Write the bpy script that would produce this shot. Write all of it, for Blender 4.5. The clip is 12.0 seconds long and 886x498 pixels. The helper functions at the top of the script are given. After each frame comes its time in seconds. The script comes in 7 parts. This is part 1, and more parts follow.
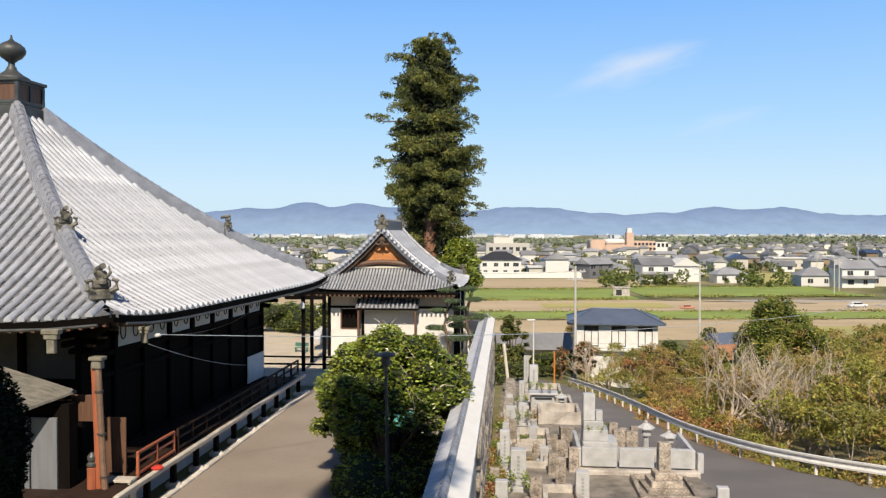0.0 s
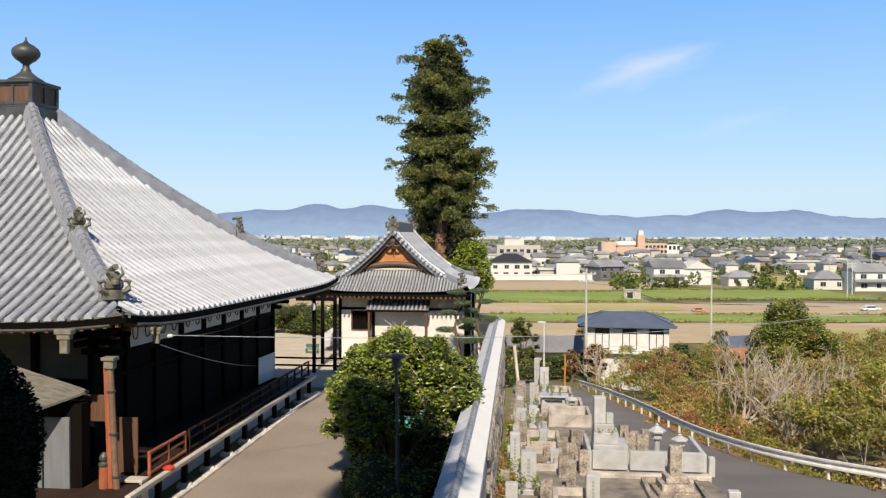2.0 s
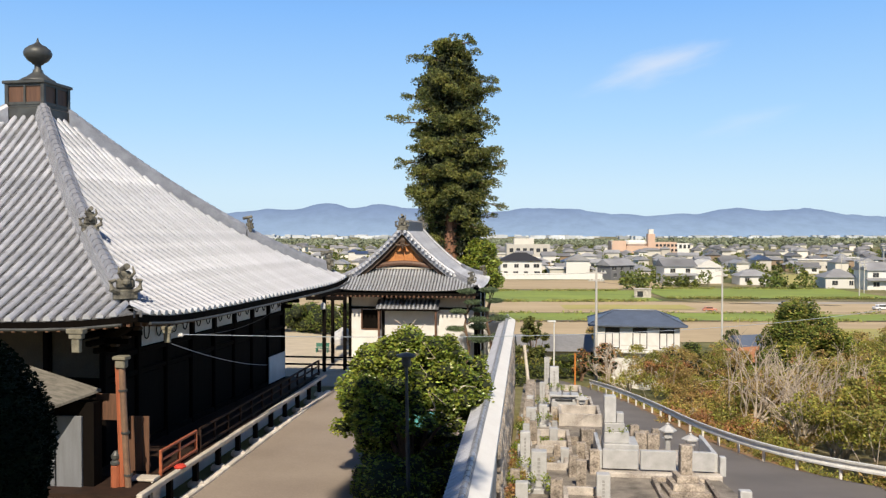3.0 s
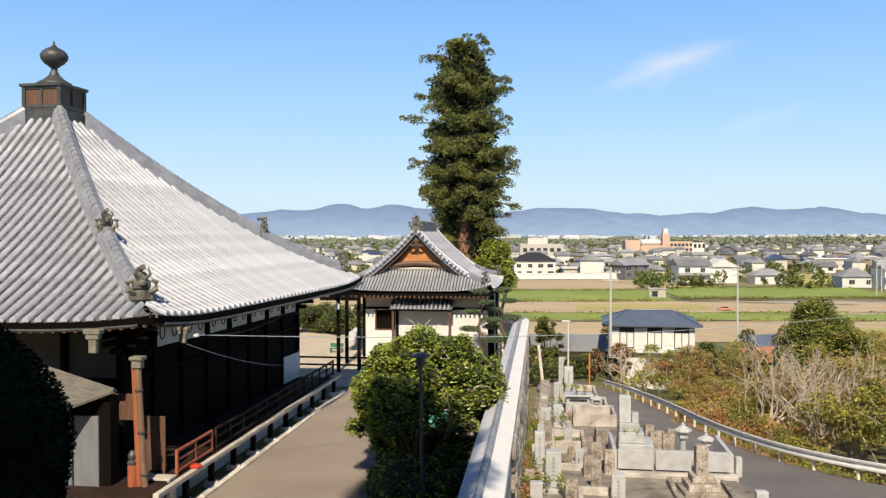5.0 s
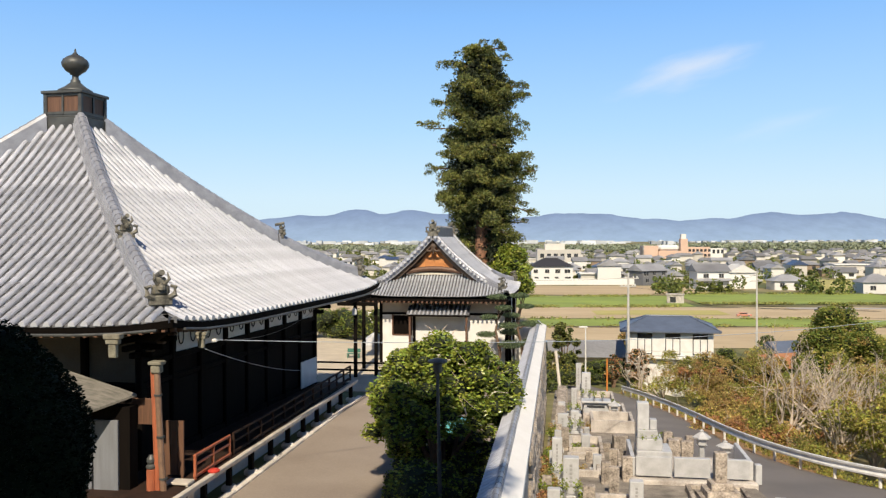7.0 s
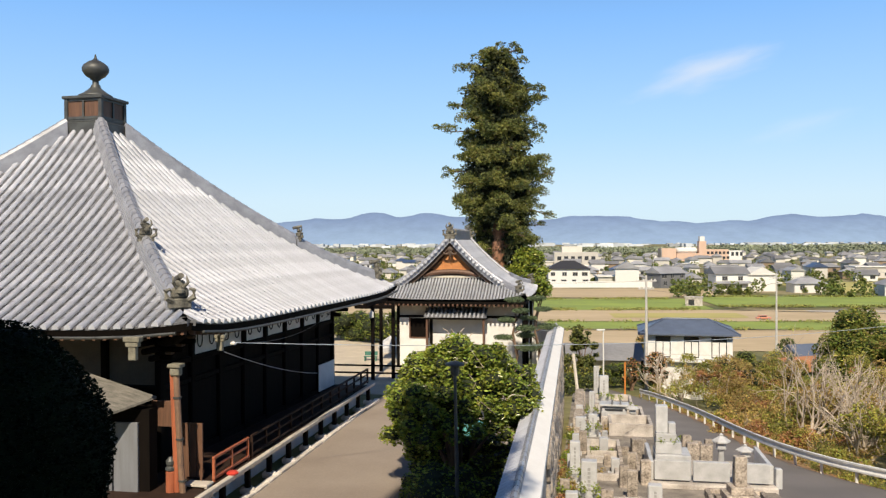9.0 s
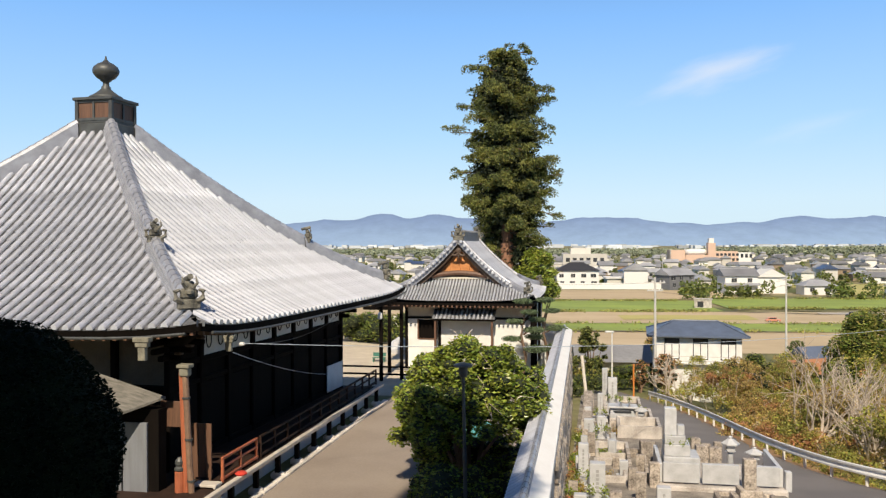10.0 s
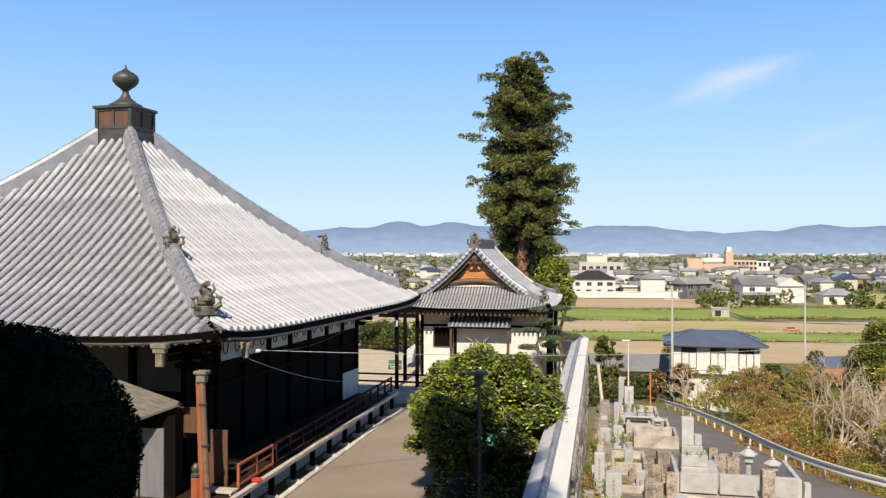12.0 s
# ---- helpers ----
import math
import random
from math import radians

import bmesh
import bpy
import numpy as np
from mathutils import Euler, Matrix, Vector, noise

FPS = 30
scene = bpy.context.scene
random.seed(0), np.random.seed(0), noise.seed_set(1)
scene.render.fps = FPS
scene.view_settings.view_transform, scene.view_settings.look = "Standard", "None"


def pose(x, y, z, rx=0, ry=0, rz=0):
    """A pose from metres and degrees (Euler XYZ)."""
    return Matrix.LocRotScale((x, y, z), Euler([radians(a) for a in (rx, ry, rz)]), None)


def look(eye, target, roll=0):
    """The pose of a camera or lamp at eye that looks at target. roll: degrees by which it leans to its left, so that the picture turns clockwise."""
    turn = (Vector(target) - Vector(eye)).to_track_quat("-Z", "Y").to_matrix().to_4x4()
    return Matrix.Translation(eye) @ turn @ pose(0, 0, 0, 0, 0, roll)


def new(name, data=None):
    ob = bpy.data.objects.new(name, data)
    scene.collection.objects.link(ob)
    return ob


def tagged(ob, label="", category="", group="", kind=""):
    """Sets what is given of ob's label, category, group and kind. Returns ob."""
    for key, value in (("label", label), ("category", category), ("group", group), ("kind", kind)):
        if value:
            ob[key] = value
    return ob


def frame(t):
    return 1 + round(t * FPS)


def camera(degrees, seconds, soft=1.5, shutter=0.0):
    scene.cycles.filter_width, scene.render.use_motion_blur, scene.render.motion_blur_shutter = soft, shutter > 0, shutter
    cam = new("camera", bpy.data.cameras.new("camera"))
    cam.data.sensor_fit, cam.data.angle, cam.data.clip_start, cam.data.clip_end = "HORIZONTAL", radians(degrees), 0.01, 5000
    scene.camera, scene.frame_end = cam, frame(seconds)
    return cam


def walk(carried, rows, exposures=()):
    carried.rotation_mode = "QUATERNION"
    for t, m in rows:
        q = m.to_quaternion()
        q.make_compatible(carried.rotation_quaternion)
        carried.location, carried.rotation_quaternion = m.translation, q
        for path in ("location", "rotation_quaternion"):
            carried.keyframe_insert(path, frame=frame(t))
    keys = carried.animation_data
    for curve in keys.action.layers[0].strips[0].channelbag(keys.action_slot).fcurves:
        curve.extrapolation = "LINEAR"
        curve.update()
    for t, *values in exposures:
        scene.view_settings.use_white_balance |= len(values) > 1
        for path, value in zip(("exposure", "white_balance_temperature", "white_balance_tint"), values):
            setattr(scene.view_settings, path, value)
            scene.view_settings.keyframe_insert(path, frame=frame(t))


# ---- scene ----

# ================= camera =================
cam = camera(56.5, 12.0, soft=1.3)
EYE = 7.5
ROWS = [  # t, yaw, pitch, roll
    (0.0, 0.000, -1.140, 0.000),
    (0.5, 0.186, -0.974, -0.008),
    (1.0, 0.450, -0.898, -0.123),
    (1.5, 0.579, -0.906, -0.169),
    (2.0, 0.742, -1.007, -0.165),
    (2.5, 1.017, -1.085, -0.125),
    (3.0, 1.412, -1.070, -0.066),
    (5.0, 2.351, -1.060, 0.132),
    (5.5, 2.535, -0.981, 0.213),
    (6.0, 2.815, -0.899, 0.284),
    (6.5, 3.185, -0.803, 0.217),
    (7.0, 3.518, -0.675, 0.137),
    (9.0, 4.688, -0.471, 0.259),
    (9.5, 5.045, -0.430, 0.183),
    (10.0, 5.272, -0.376, 0.163),
    (10.5, 5.507, -0.192, 0.061),
    (11.0, 5.788, -0.040, -0.053),
    (11.5, 6.092, 0.104, -0.014),
    (12.0, 6.371, 0.166, -0.021),
]
walk(cam, [(t, pose(-0.003 * t, -0.004 * t, EYE, 90 + pitch, roll, yaw)) for t, yaw, pitch, roll in ROWS],
     exposures=[(0.0, 0.16, 6950, 10), (3.2, 0.16, 6950, 10), (4.8, 0.21, 7150, 10), (12.0, 0.21, 7100, 10)])

# ================= light =================
SUN_EL, SUN_YAW = 43.0, 1.0           # the light travels away from the camera, a little to the right
world = bpy.data.worlds.new("sky")
scene.world = world
world.use_nodes = True
wn, wl = world.node_tree.nodes, world.node_tree.links
wn.clear()
sky = wn.new("ShaderNodeTexSky")
sky.sky_type = "NISHITA"
sky.sun_disc = False
sky.sun_elevation = radians(SUN_EL)
sky.sun_rotation = radians(180 + SUN_YAW)
sky.air_density, sky.dust_density, sky.ozone_density = 1.0, 0.6, 1.0
# clear-day colour by height above the horizon, laid over the physical sky, and one wisp of cloud
geo = wn.new("ShaderNodeTexCoord")
sep = wn.new("ShaderNodeSeparateXYZ")
wl.new(geo.outputs["Generated"], sep.inputs[0])
ramp = wn.new("ShaderNodeValToRGB")
ramp.color_ramp.elements[0].position, ramp.color_ramp.elements[0].color = 0.0, (0.55, 0.77, 0.97, 1)
ramp.color_ramp.elements[1].position, ramp.color_ramp.elements[1].color = 0.75, (0.03, 0.07, 0.20, 1)
for pos_, col_ in ((0.05, (0.53, 0.76, 1.0, 1)), (0.13, (0.37, 0.66, 1.02, 1)), (0.26, (0.20, 0.49, 1.03, 1)), (0.42, (0.07, 0.19, 0.48, 1))):
    e_ = ramp.color_ramp.elements.new(pos_)
    e_.color = col_
wl.new(sep.outputs[2], ramp.inputs[0])
bg = wn.new("ShaderNodeBackground")
bg.inputs["Strength"].default_value = 0.10
wl.new(sky.outputs[0], bg.inputs[0])
bg2 = wn.new("ShaderNodeBackground")
bg2.inputs["Strength"].default_value = 0.98
def cloud(u0, v0, turn, half_u, half_v, amount, colour_in):
    """A thin wisp at a direction (right and up per unit ahead)."""
    du, dv = wn.new("ShaderNodeMath"), wn.new("ShaderNodeMath")
    du.operation = dv.operation = "DIVIDE"
    wl.new(sep.outputs[0], du.inputs[0])
    wl.new(sep.outputs[1], du.inputs[1])
    wl.new(sep.outputs[2], dv.inputs[0])
    wl.new(sep.outputs[1], dv.inputs[1])
    com = wn.new("ShaderNodeCombineXYZ")
    wl.new(du.outputs[0], com.inputs[0])
    wl.new(dv.outputs[0], com.inputs[1])
    mp = wn.new("ShaderNodeMapping")
    mp.vector_type = "TEXTURE"
    mp.inputs["Location"].default_value = (u0, v0, 0)
    mp.inputs["Rotation"].default_value = (0, 0, radians(turn))
    mp.inputs["Scale"].default_value = (half_u, half_v, 1)
    wl.new(com.outputs[0], mp.inputs[0])
    nz = wn.new("ShaderNodeTexNoise")
    nz.inputs["Scale"].default_value = 1.6
    nz.inputs["Detail"].default_value = 6
    wl.new(mp.outputs[0], nz.inputs[0])
    ln = wn.new("ShaderNodeVectorMath")
    ln.operation = "LENGTH"
    wl.new(mp.outputs[0], ln.inputs[0])
    ad = wn.new("ShaderNodeMath")
    ad.operation = "ADD"
    wl.new(ln.outputs["Value"], ad.inputs[0])
    wl.new(nz.outputs[0], ad.inputs[1])
    mr = wn.new("ShaderNodeMapRange")
    mr.interpolation_type = "SMOOTHSTEP"
    mr.inputs[1].default_value, mr.inputs[2].default_value = 1.35, 0.35
    mr.inputs[3].default_value, mr.inputs[4].default_value = 0.0, amount
    wl.new(ad.outputs[0], mr.inputs[0])
    front = wn.new("ShaderNodeMath")
    front.operation = "GREATER_THAN"
    front.inputs[1].default_value = 0.2
    wl.new(sep.outputs[1], front.inputs[0])
    mu = wn.new("ShaderNodeMath")
    mu.operation = "MULTIPLY"
    wl.new(mr.outputs[0], mu.inputs[0])
    wl.new(front.outputs[0], mu.inputs[1])
    mx = wn.new("ShaderNodeMix")
    mx.data_type = "RGBA"
    mx.inputs[7].default_value = (0.88, 0.88, 0.94, 1)
    wl.new(mu.outputs[0], mx.inputs[0])
    wl.new(colour_in, mx.inputs[6])
    return mx.outputs[2]


sky_col = cloud(0.232, 0.202, 16, 0.125, 0.030, 0.52, ramp.outputs[0])
sky_col = cloud(0.340, 0.135, 14, 0.100, 0.020, 0.15, sky_col)
wl.new(sky_col, bg2.inputs[0])
mixw = wn.new("ShaderNodeMixShader")
mixw.inputs[0].default_value = 0.85
wl.new(bg.outputs[0], mixw.inputs[1])
wl.new(bg2.outputs[0], mixw.inputs[2])
wo = wn.new("ShaderNodeOutputWorld")
wl.new(mixw.outputs[0], wo.inputs[0])
sun = new("sun", bpy.data.lights.new("sun", "SUN"))
sun.data.energy, sun.data.angle, sun.data.color = 5.0, radians(0.6), (1.0, 0.91, 0.77)
_e, _y = radians(SUN_EL), radians(SUN_YAW)
SUN_WAY = Vector((math.sin(_y) * math.cos(_e), math.cos(_y) * math.cos(_e), -math.sin(_e)))
sun.matrix_world = look((0, -40, 60), Vector((0, -40, 60)) + SUN_WAY)

# ================= helpers =================
SITE = pose(0, 0, 0, 0, 0, -5.3)     # the precinct's axis: a to the right, b ahead


def site(a, b, z=0.0, turn=0.0):
    return SITE @ pose(a, b, z, 0, 0, turn)


def mesh_of(name, verts, faces, mat=None, smooth=False):
    me = bpy.data.meshes.new(name)
    me.from_pydata([tuple(v) for v in verts], [], [tuple(f) for f in faces])
    me.update()
    if mat is not None:
        me.materials.append(mat)
    if smooth:
        me.polygons.foreach_set("use_smooth", [True] * len(me.polygons))
    return me


class Shape:
    """Collects boxes, tubes and rings into one mesh."""

    def __init__(self):
        self.v, self.f = [], []

    def add(self, verts, faces):
        n = len(self.v)
        self.v += [tuple(p) for p in verts]
        self.f += [tuple(i + n for i in f) for f in faces]
        return self

    def box(self, x0, x1, y0, y1, z0, z1, bev=0.0, m=None):
        b = min(bev, (x1 - x0) / 3, (y1 - y0) / 3, (z1 - z0) / 3)
        if b <= 0:
            vs = [(x, y, z) for z in (z0, z1) for y in (y0, y1) for x in (x0, x1)]
            fs = [(0, 2, 3, 1), (4, 5, 7, 6), (0, 1, 5, 4), (1, 3, 7, 5), (3, 2, 6, 7), (2, 0, 4, 6)]
        else:
            vs = []
            for z, i in ((z0, b), (z0 + b, 0), (z1 - b, 0), (z1, b)):
                for x, y in ((x0 + i, y0 + b + 0), (x0 + b + i, y0 + i), (x1 - b - i, y0 + i), (x1 - i, y0 + b), (x1 - i, y1 - b), (x1 - b - i, y1 - i), (x0 + b + i, y1 - i), (x0 + i, y1 - b)):
                    vs.append((x, y, z))
            fs = [tuple(range(7, -1, -1)), tuple(range(24, 32))]
            for k in range(3):
                for j in range(8):
                    fs.append((k * 8 + j, k * 8 + (j + 1) % 8, k * 8 + 8 + (j + 1) % 8, k * 8 + 8 + j))
        if m is not None:
            vs = [m @ Vector(p) for p in vs]
        return self.add(vs, fs)

    def lathe(self, prof, n=12, c=(0, 0, 0), m=None):
        vs = [(c[0] + r * math.cos(2 * math.pi * k / n), c[1] + r * math.sin(2 * math.pi * k / n), c[2] + z) for r, z in prof for k in range(n)]
        fs = [tuple(range(n - 1, -1, -1)), tuple(range((len(prof) - 1) * n, len(prof) * n))]
        for i in range(len(prof) - 1):
            for k in range(n):
                fs.append((i * n + k, i * n + (k + 1) % n, i * n + n + (k + 1) % n, i * n + n + k))
        if m is not None:
            vs = [m @ Vector(p) for p in vs]
        return self.add(vs, fs)

    def tube(self, pts, radii, n=6):
        pts = [Vector(p) for p in pts]
        if not hasattr(radii, "__len__"):
            radii = [radii] * len(pts)
        vs = []
        for i, p in enumerate(pts):
            d = (pts[min(i + 1, len(pts) - 1)] - pts[max(i - 1, 0)]).normalized()
            u = d.cross(Vector((0, 0, 1)))
            u = Vector((1, 0, 0)) if u.length < 1e-3 else u.normalized()
            w = d.cross(u)
            vs += [p + radii[i] * (math.cos(2 * math.pi * k / n) * u + math.sin(2 * math.pi * k / n) * w) for k in range(n)]
        fs = [tuple(range(n)), tuple(range(len(vs) - 1, len(vs) - n - 1, -1))]
        for i in range(len(pts) - 1):
            for k in range(n):
                fs.append((i * n + n + k, i * n + n + (k + 1) % n, i * n + (k + 1) % n, i * n + k))
        return self.add(vs, fs)

    def mesh(self, name, mat, smooth=False):
        return mesh_of(name, self.v, self.f, mat, smooth)


def part(name, shape, mat, parent, label="", smooth=False, m=None):
    ob = new(name, shape.mesh(name, mat, smooth) if isinstance(shape, Shape) else shape)
    ob.parent = parent
    if m is not None:
        ob.matrix_basis = m
    return tagged(ob, label) if label else ob


def thing(name, m, label, category, group="", kind=""):
    ob = new(name)
    ob.empty_display_size = 0.3
    ob.matrix_world = m
    return tagged(ob, label, category, group, kind)


def solid(name, shape, mat, label, category="", group="", kind="", m=None, smooth=False):
    ob = new(name, shape.mesh(name, mat, smooth) if isinstance(shape, Shape) else shape)
    if m is not None:
        ob.matrix_world = m
    return tagged(ob, label, category, group, kind)


# ================= materials =================
def material(name, base, dark=None, rough=0.7, metal=0.0, scale=6.0, fine=60.0, bump=0.15, spec=0.5, tint=0.0, island=0.0, obj=0.0, fineamt=0.35, dist=0.02, stretch=None, transl=0.0):
    """A surface of two colours mixed by coarse stains and fine grain, with relief; island / obj vary it piece by piece."""
    mt = bpy.data.materials.new(name)
    mt.use_nodes = True
    N, L = mt.node_tree.nodes, mt.node_tree.links
    p = N["Principled BSDF"]
    dark = dark or tuple(c * 0.6 for c in base)
    tc = N.new("ShaderNodeTexCoord")
    mp = N.new("ShaderNodeMapping")
    L.new(tc.outputs["Object"], mp.inputs[0])
    if stretch:
        mp.inputs["Scale"].default_value = stretch
    n1 = N.new("ShaderNodeTexNoise")
    n1.inputs["Scale"].default_value = scale
    n1.inputs["Detail"].default_value = 5
    n2 = N.new("ShaderNodeTexNoise")
    n2.inputs["Scale"].default_value = fine
    n2.inputs["Detail"].default_value = 3
    L.new(mp.outputs[0], n1.inputs[0])
    L.new(mp.outputs[0], n2.inputs[0])
    mixf = N.new("ShaderNodeMix")
    mixf.inputs[0].default_value = fineamt
    L.new(n1.outputs[0], mixf.inputs[2])
    L.new(n2.outputs[0], mixf.inputs[3])
    rmp = N.new("ShaderNodeMapRange")
    rmp.inputs[1].default_value, rmp.inputs[2].default_value = 0.33, 0.67
    L.new(mixf.outputs[0], rmp.inputs[0])
    mix = N.new("ShaderNodeMix")
    mix.data_type = "RGBA"
    mix.inputs[6].default_value = (*dark, 1)
    mix.inputs[7].default_value = (*base, 1)
    L.new(rmp.outputs[0], mix.inputs[0])
    out = mix.outputs[2]
    for amount, src in ((island, "g"), (obj, "o")):
        if amount:
            if src == "g":
                r = N.new("ShaderNodeNewGeometry").outputs["Random Per Island"]
            else:
                r = N.new("ShaderNodeObjectInfo").outputs["Random"]
            hs = N.new("ShaderNodeHueSaturation")
            m1 = N.new("ShaderNodeMapRange")
            m1.inputs[3].default_value, m1.inputs[4].default_value = 1 - amount, 1 + amount
            L.new(r, m1.inputs[0])
            L.new(m1.outputs[0], hs.inputs["Value"])
            if tint:
                m2 = N.new("ShaderNodeMapRange")
                m2.inputs[3].default_value, m2.inputs[4].default_value = 0.5 - tint, 0.5 + tint
                mul = N.new("ShaderNodeMath")
                mul.operation = "FRACT"
                mu = N.new("ShaderNodeMath")
                mu.operation = "MULTIPLY"
                mu.inputs[1].default_value = 7.31
                L.new(r, mu.inputs[0])
                L.new(mu.outputs[0], mul.inputs[0])
                L.new(mul.outputs[0], m2.inputs[0])
                L.new(m2.outputs[0], hs.inputs["Hue"])
            L.new(out, hs.inputs["Color"])
            out = hs.outputs[0]
    L.new(out, p.inputs["Base Color"])
    p.inputs["Roughness"].default_value = rough
    p.inputs["Metallic"].default_value = metal
    p.inputs["Specular IOR Level"].default_value = spec
    if bump:
        b = N.new("ShaderNodeBump")
        b.inputs["Strength"].default_value = bump
        b.inputs["Distance"].default_value = dist
        L.new(mixf.outputs[0], b.inputs["Height"])
        L.new(b.outputs[0], p.inputs["Normal"])
    if transl:
        tr = N.new("ShaderNodeBsdfTranslucent")
        L.new(out, tr.inputs[0])
        ms = N.new("ShaderNodeMixShader")
        ms.inputs[0].default_value = transl
        L.new(p.outputs[0], ms.inputs[1])
        L.new(tr.outputs[0], ms.inputs[2])
        L.new(ms.outputs[0], N["Material Output"].inputs[0])
    return mt


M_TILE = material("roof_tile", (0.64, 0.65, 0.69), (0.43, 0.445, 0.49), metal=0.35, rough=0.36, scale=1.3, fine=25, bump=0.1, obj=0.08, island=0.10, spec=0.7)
# pan tiles darkened: shade between the ribs is in the colour
M_SHADED_PAN = material("shaded_pan_tile", (0.17, 0.175, 0.19), (0.085, 0.088, 0.095), rough=0.5, scale=2, fine=25, bump=0.1, island=0.2)
M_RIDGE = material("ridge_tile", (0.38, 0.39, 0.43), (0.23, 0.235, 0.26), metal=0.25, rough=0.38, scale=2.5, fine=30, island=0.12)
M_ORN = material("ornament_tile", (0.24, 0.225, 0.18), (0.035, 0.034, 0.03), rough=0.7, scale=5, fine=30, bump=0.4)
M_COPPER = material("aged_copper", (0.10, 0.105, 0.10), (0.05, 0.05, 0.05), rough=0.5, metal=0.3, scale=3, fine=40)
# dark aged timber, with under-eave shade put into its near-black
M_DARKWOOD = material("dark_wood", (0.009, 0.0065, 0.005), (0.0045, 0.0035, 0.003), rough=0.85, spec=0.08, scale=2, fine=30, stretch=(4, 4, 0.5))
M_REDPAINT = material("red_paint", (0.44, 0.13, 0.06), (0.27, 0.08, 0.04), rough=0.5, scale=3, fine=40, stretch=(3, 3, 0.6))
M_BROWNWOOD = material("brown_wood", (0.17, 0.085, 0.05), (0.08, 0.04, 0.025), rough=0.6, scale=3, fine=40, stretch=(6, 6, 0.5))
# verandah wood with the eave shade put into its colour
M_SHADED_WOOD = material("shaded_wood", (0.045, 0.024, 0.016), (0.02, 0.012, 0.009), rough=0.8, spec=0.2, scale=3, fine=30)
M_BARGE = material("barge_wood", (0.12, 0.075, 0.05), (0.06, 0.04, 0.028), rough=0.7, scale=3, fine=30)
M_ORANGEWOOD = material("orange_wood", (0.62, 0.27, 0.09), (0.38, 0.14, 0.045), rough=0.6, scale=2, fine=30)
M_PLANK = material("weathered_plank", (0.66, 0.60, 0.52), (0.42, 0.37, 0.31), rough=0.7, scale=3, fine=40)
M_WHITE = material("white_plaster", (0.75, 0.74, 0.715), (0.62, 0.60, 0.565), rough=0.85, scale=1.5, fine=20, bump=0.05)
M_LIME = material("limewash", (0.80, 0.79, 0.765), (0.71, 0.69, 0.655), rough=0.85, scale=1.2, fine=20, bump=0.05)
M_CREAM = material("cream_wall", (0.62, 0.57, 0.47), (0.50, 0.45, 0.37), rough=0.85, scale=1.5, fine=20, bump=0.05)
# pale door planks greyed to carry the shade they stand in
M_SHADED_DOOR = material("shaded_door", (0.20, 0.21, 0.23), (0.15, 0.155, 0.165), rough=0.7, scale=2, fine=25, stretch=(4, 4, 0.4))
# cream plaster darkened: the front eave's shade is in the colour
M_SHADED_CREAM = material("shaded_cream_plaster", (0.15, 0.12, 0.09), (0.10, 0.08, 0.06), rough=0.9, scale=1.5, fine=20, bump=0.05)
M_COURT = material("court_paving", (0.33, 0.275, 0.225), (0.24, 0.195, 0.16), rough=0.85, scale=0.35, fine=14, bump=0.12, fineamt=0.3)
M_KERB = material("kerb_stone", (0.74, 0.68, 0.60), (0.50, 0.45, 0.39), rough=0.8, scale=3, fine=30, obj=0.15)
M_ASPHALT = material("asphalt", (0.19, 0.172, 0.16), (0.13, 0.118, 0.112), rough=0.85, scale=0.4, fine=30, bump=0.15)
M_GRANITE = material("granite", (0.53, 0.53, 0.535), (0.36, 0.36, 0.36), rough=0.45, scale=3.2, fine=60, bump=0.1, obj=0.12)
M_CARVED = material("carved_mark", (0.34, 0.335, 0.33), (0.26, 0.255, 0.25), rough=0.8)
M_OLDSTONE = material("mossy_stone", (0.55, 0.475, 0.40), (0.08, 0.063, 0.05), rough=0.9, scale=3.4, fine=17, bump=0.6, obj=0.22, fineamt=0.45)
M_CONCRETE = material("concrete", (0.63, 0.575, 0.52), (0.23, 0.20, 0.175), rough=0.9, scale=1.6, fine=25, bump=0.25)
M_GRAVEL = material("cemetery_gravel", (0.34, 0.30, 0.255), (0.085, 0.073, 0.06), rough=0.95, scale=1.6, fine=45, bump=0.6)
M_RAIL = material("guardrail_white", (0.78, 0.78, 0.76), (0.60, 0.58, 0.54), rough=0.45, scale=2, fine=20, bump=0.03)
M_LEAF = material("shrub_leaf", (0.36, 0.41, 0.07), (0.09, 0.14, 0.022), rough=0.27, scale=1.0, fine=8, bump=0, island=0.5, tint=0.03, transl=0.22)
M_CEDAR = material("cedar_leaf", (0.24, 0.24, 0.05), (0.034, 0.06, 0.018), rough=0.6, scale=0.85, fine=3, bump=0, island=0.5, tint=0.03, transl=0.15)
M_BUSHGREEN = material("hedge_leaf", (0.46, 0.42, 0.085), (0.19, 0.19, 0.045), rough=0.6, scale=0.3, fine=3, bump=0, island=0.5, tint=0.04, transl=0.35)
M_TREEGREEN = material("tree_leaf", (0.20, 0.23, 0.05), (0.08, 0.11, 0.025), rough=0.6, scale=0.3, fine=3, bump=0, island=0.5, tint=0.03, transl=0.3)
M_SUNTREE = material("yellowing_leaf", (0.26, 0.30, 0.05), (0.07, 0.11, 0.025), rough=0.6, scale=0.5, fine=3, bump=0, island=0.5, tint=0.04, transl=0.35)
M_BUSHGOLD = material("autumn_leaf", (0.54, 0.40, 0.12), (0.30, 0.21, 0.08), rough=0.6, scale=0.3, fine=3, bump=0, island=0.45, tint=0.03, transl=0.35)
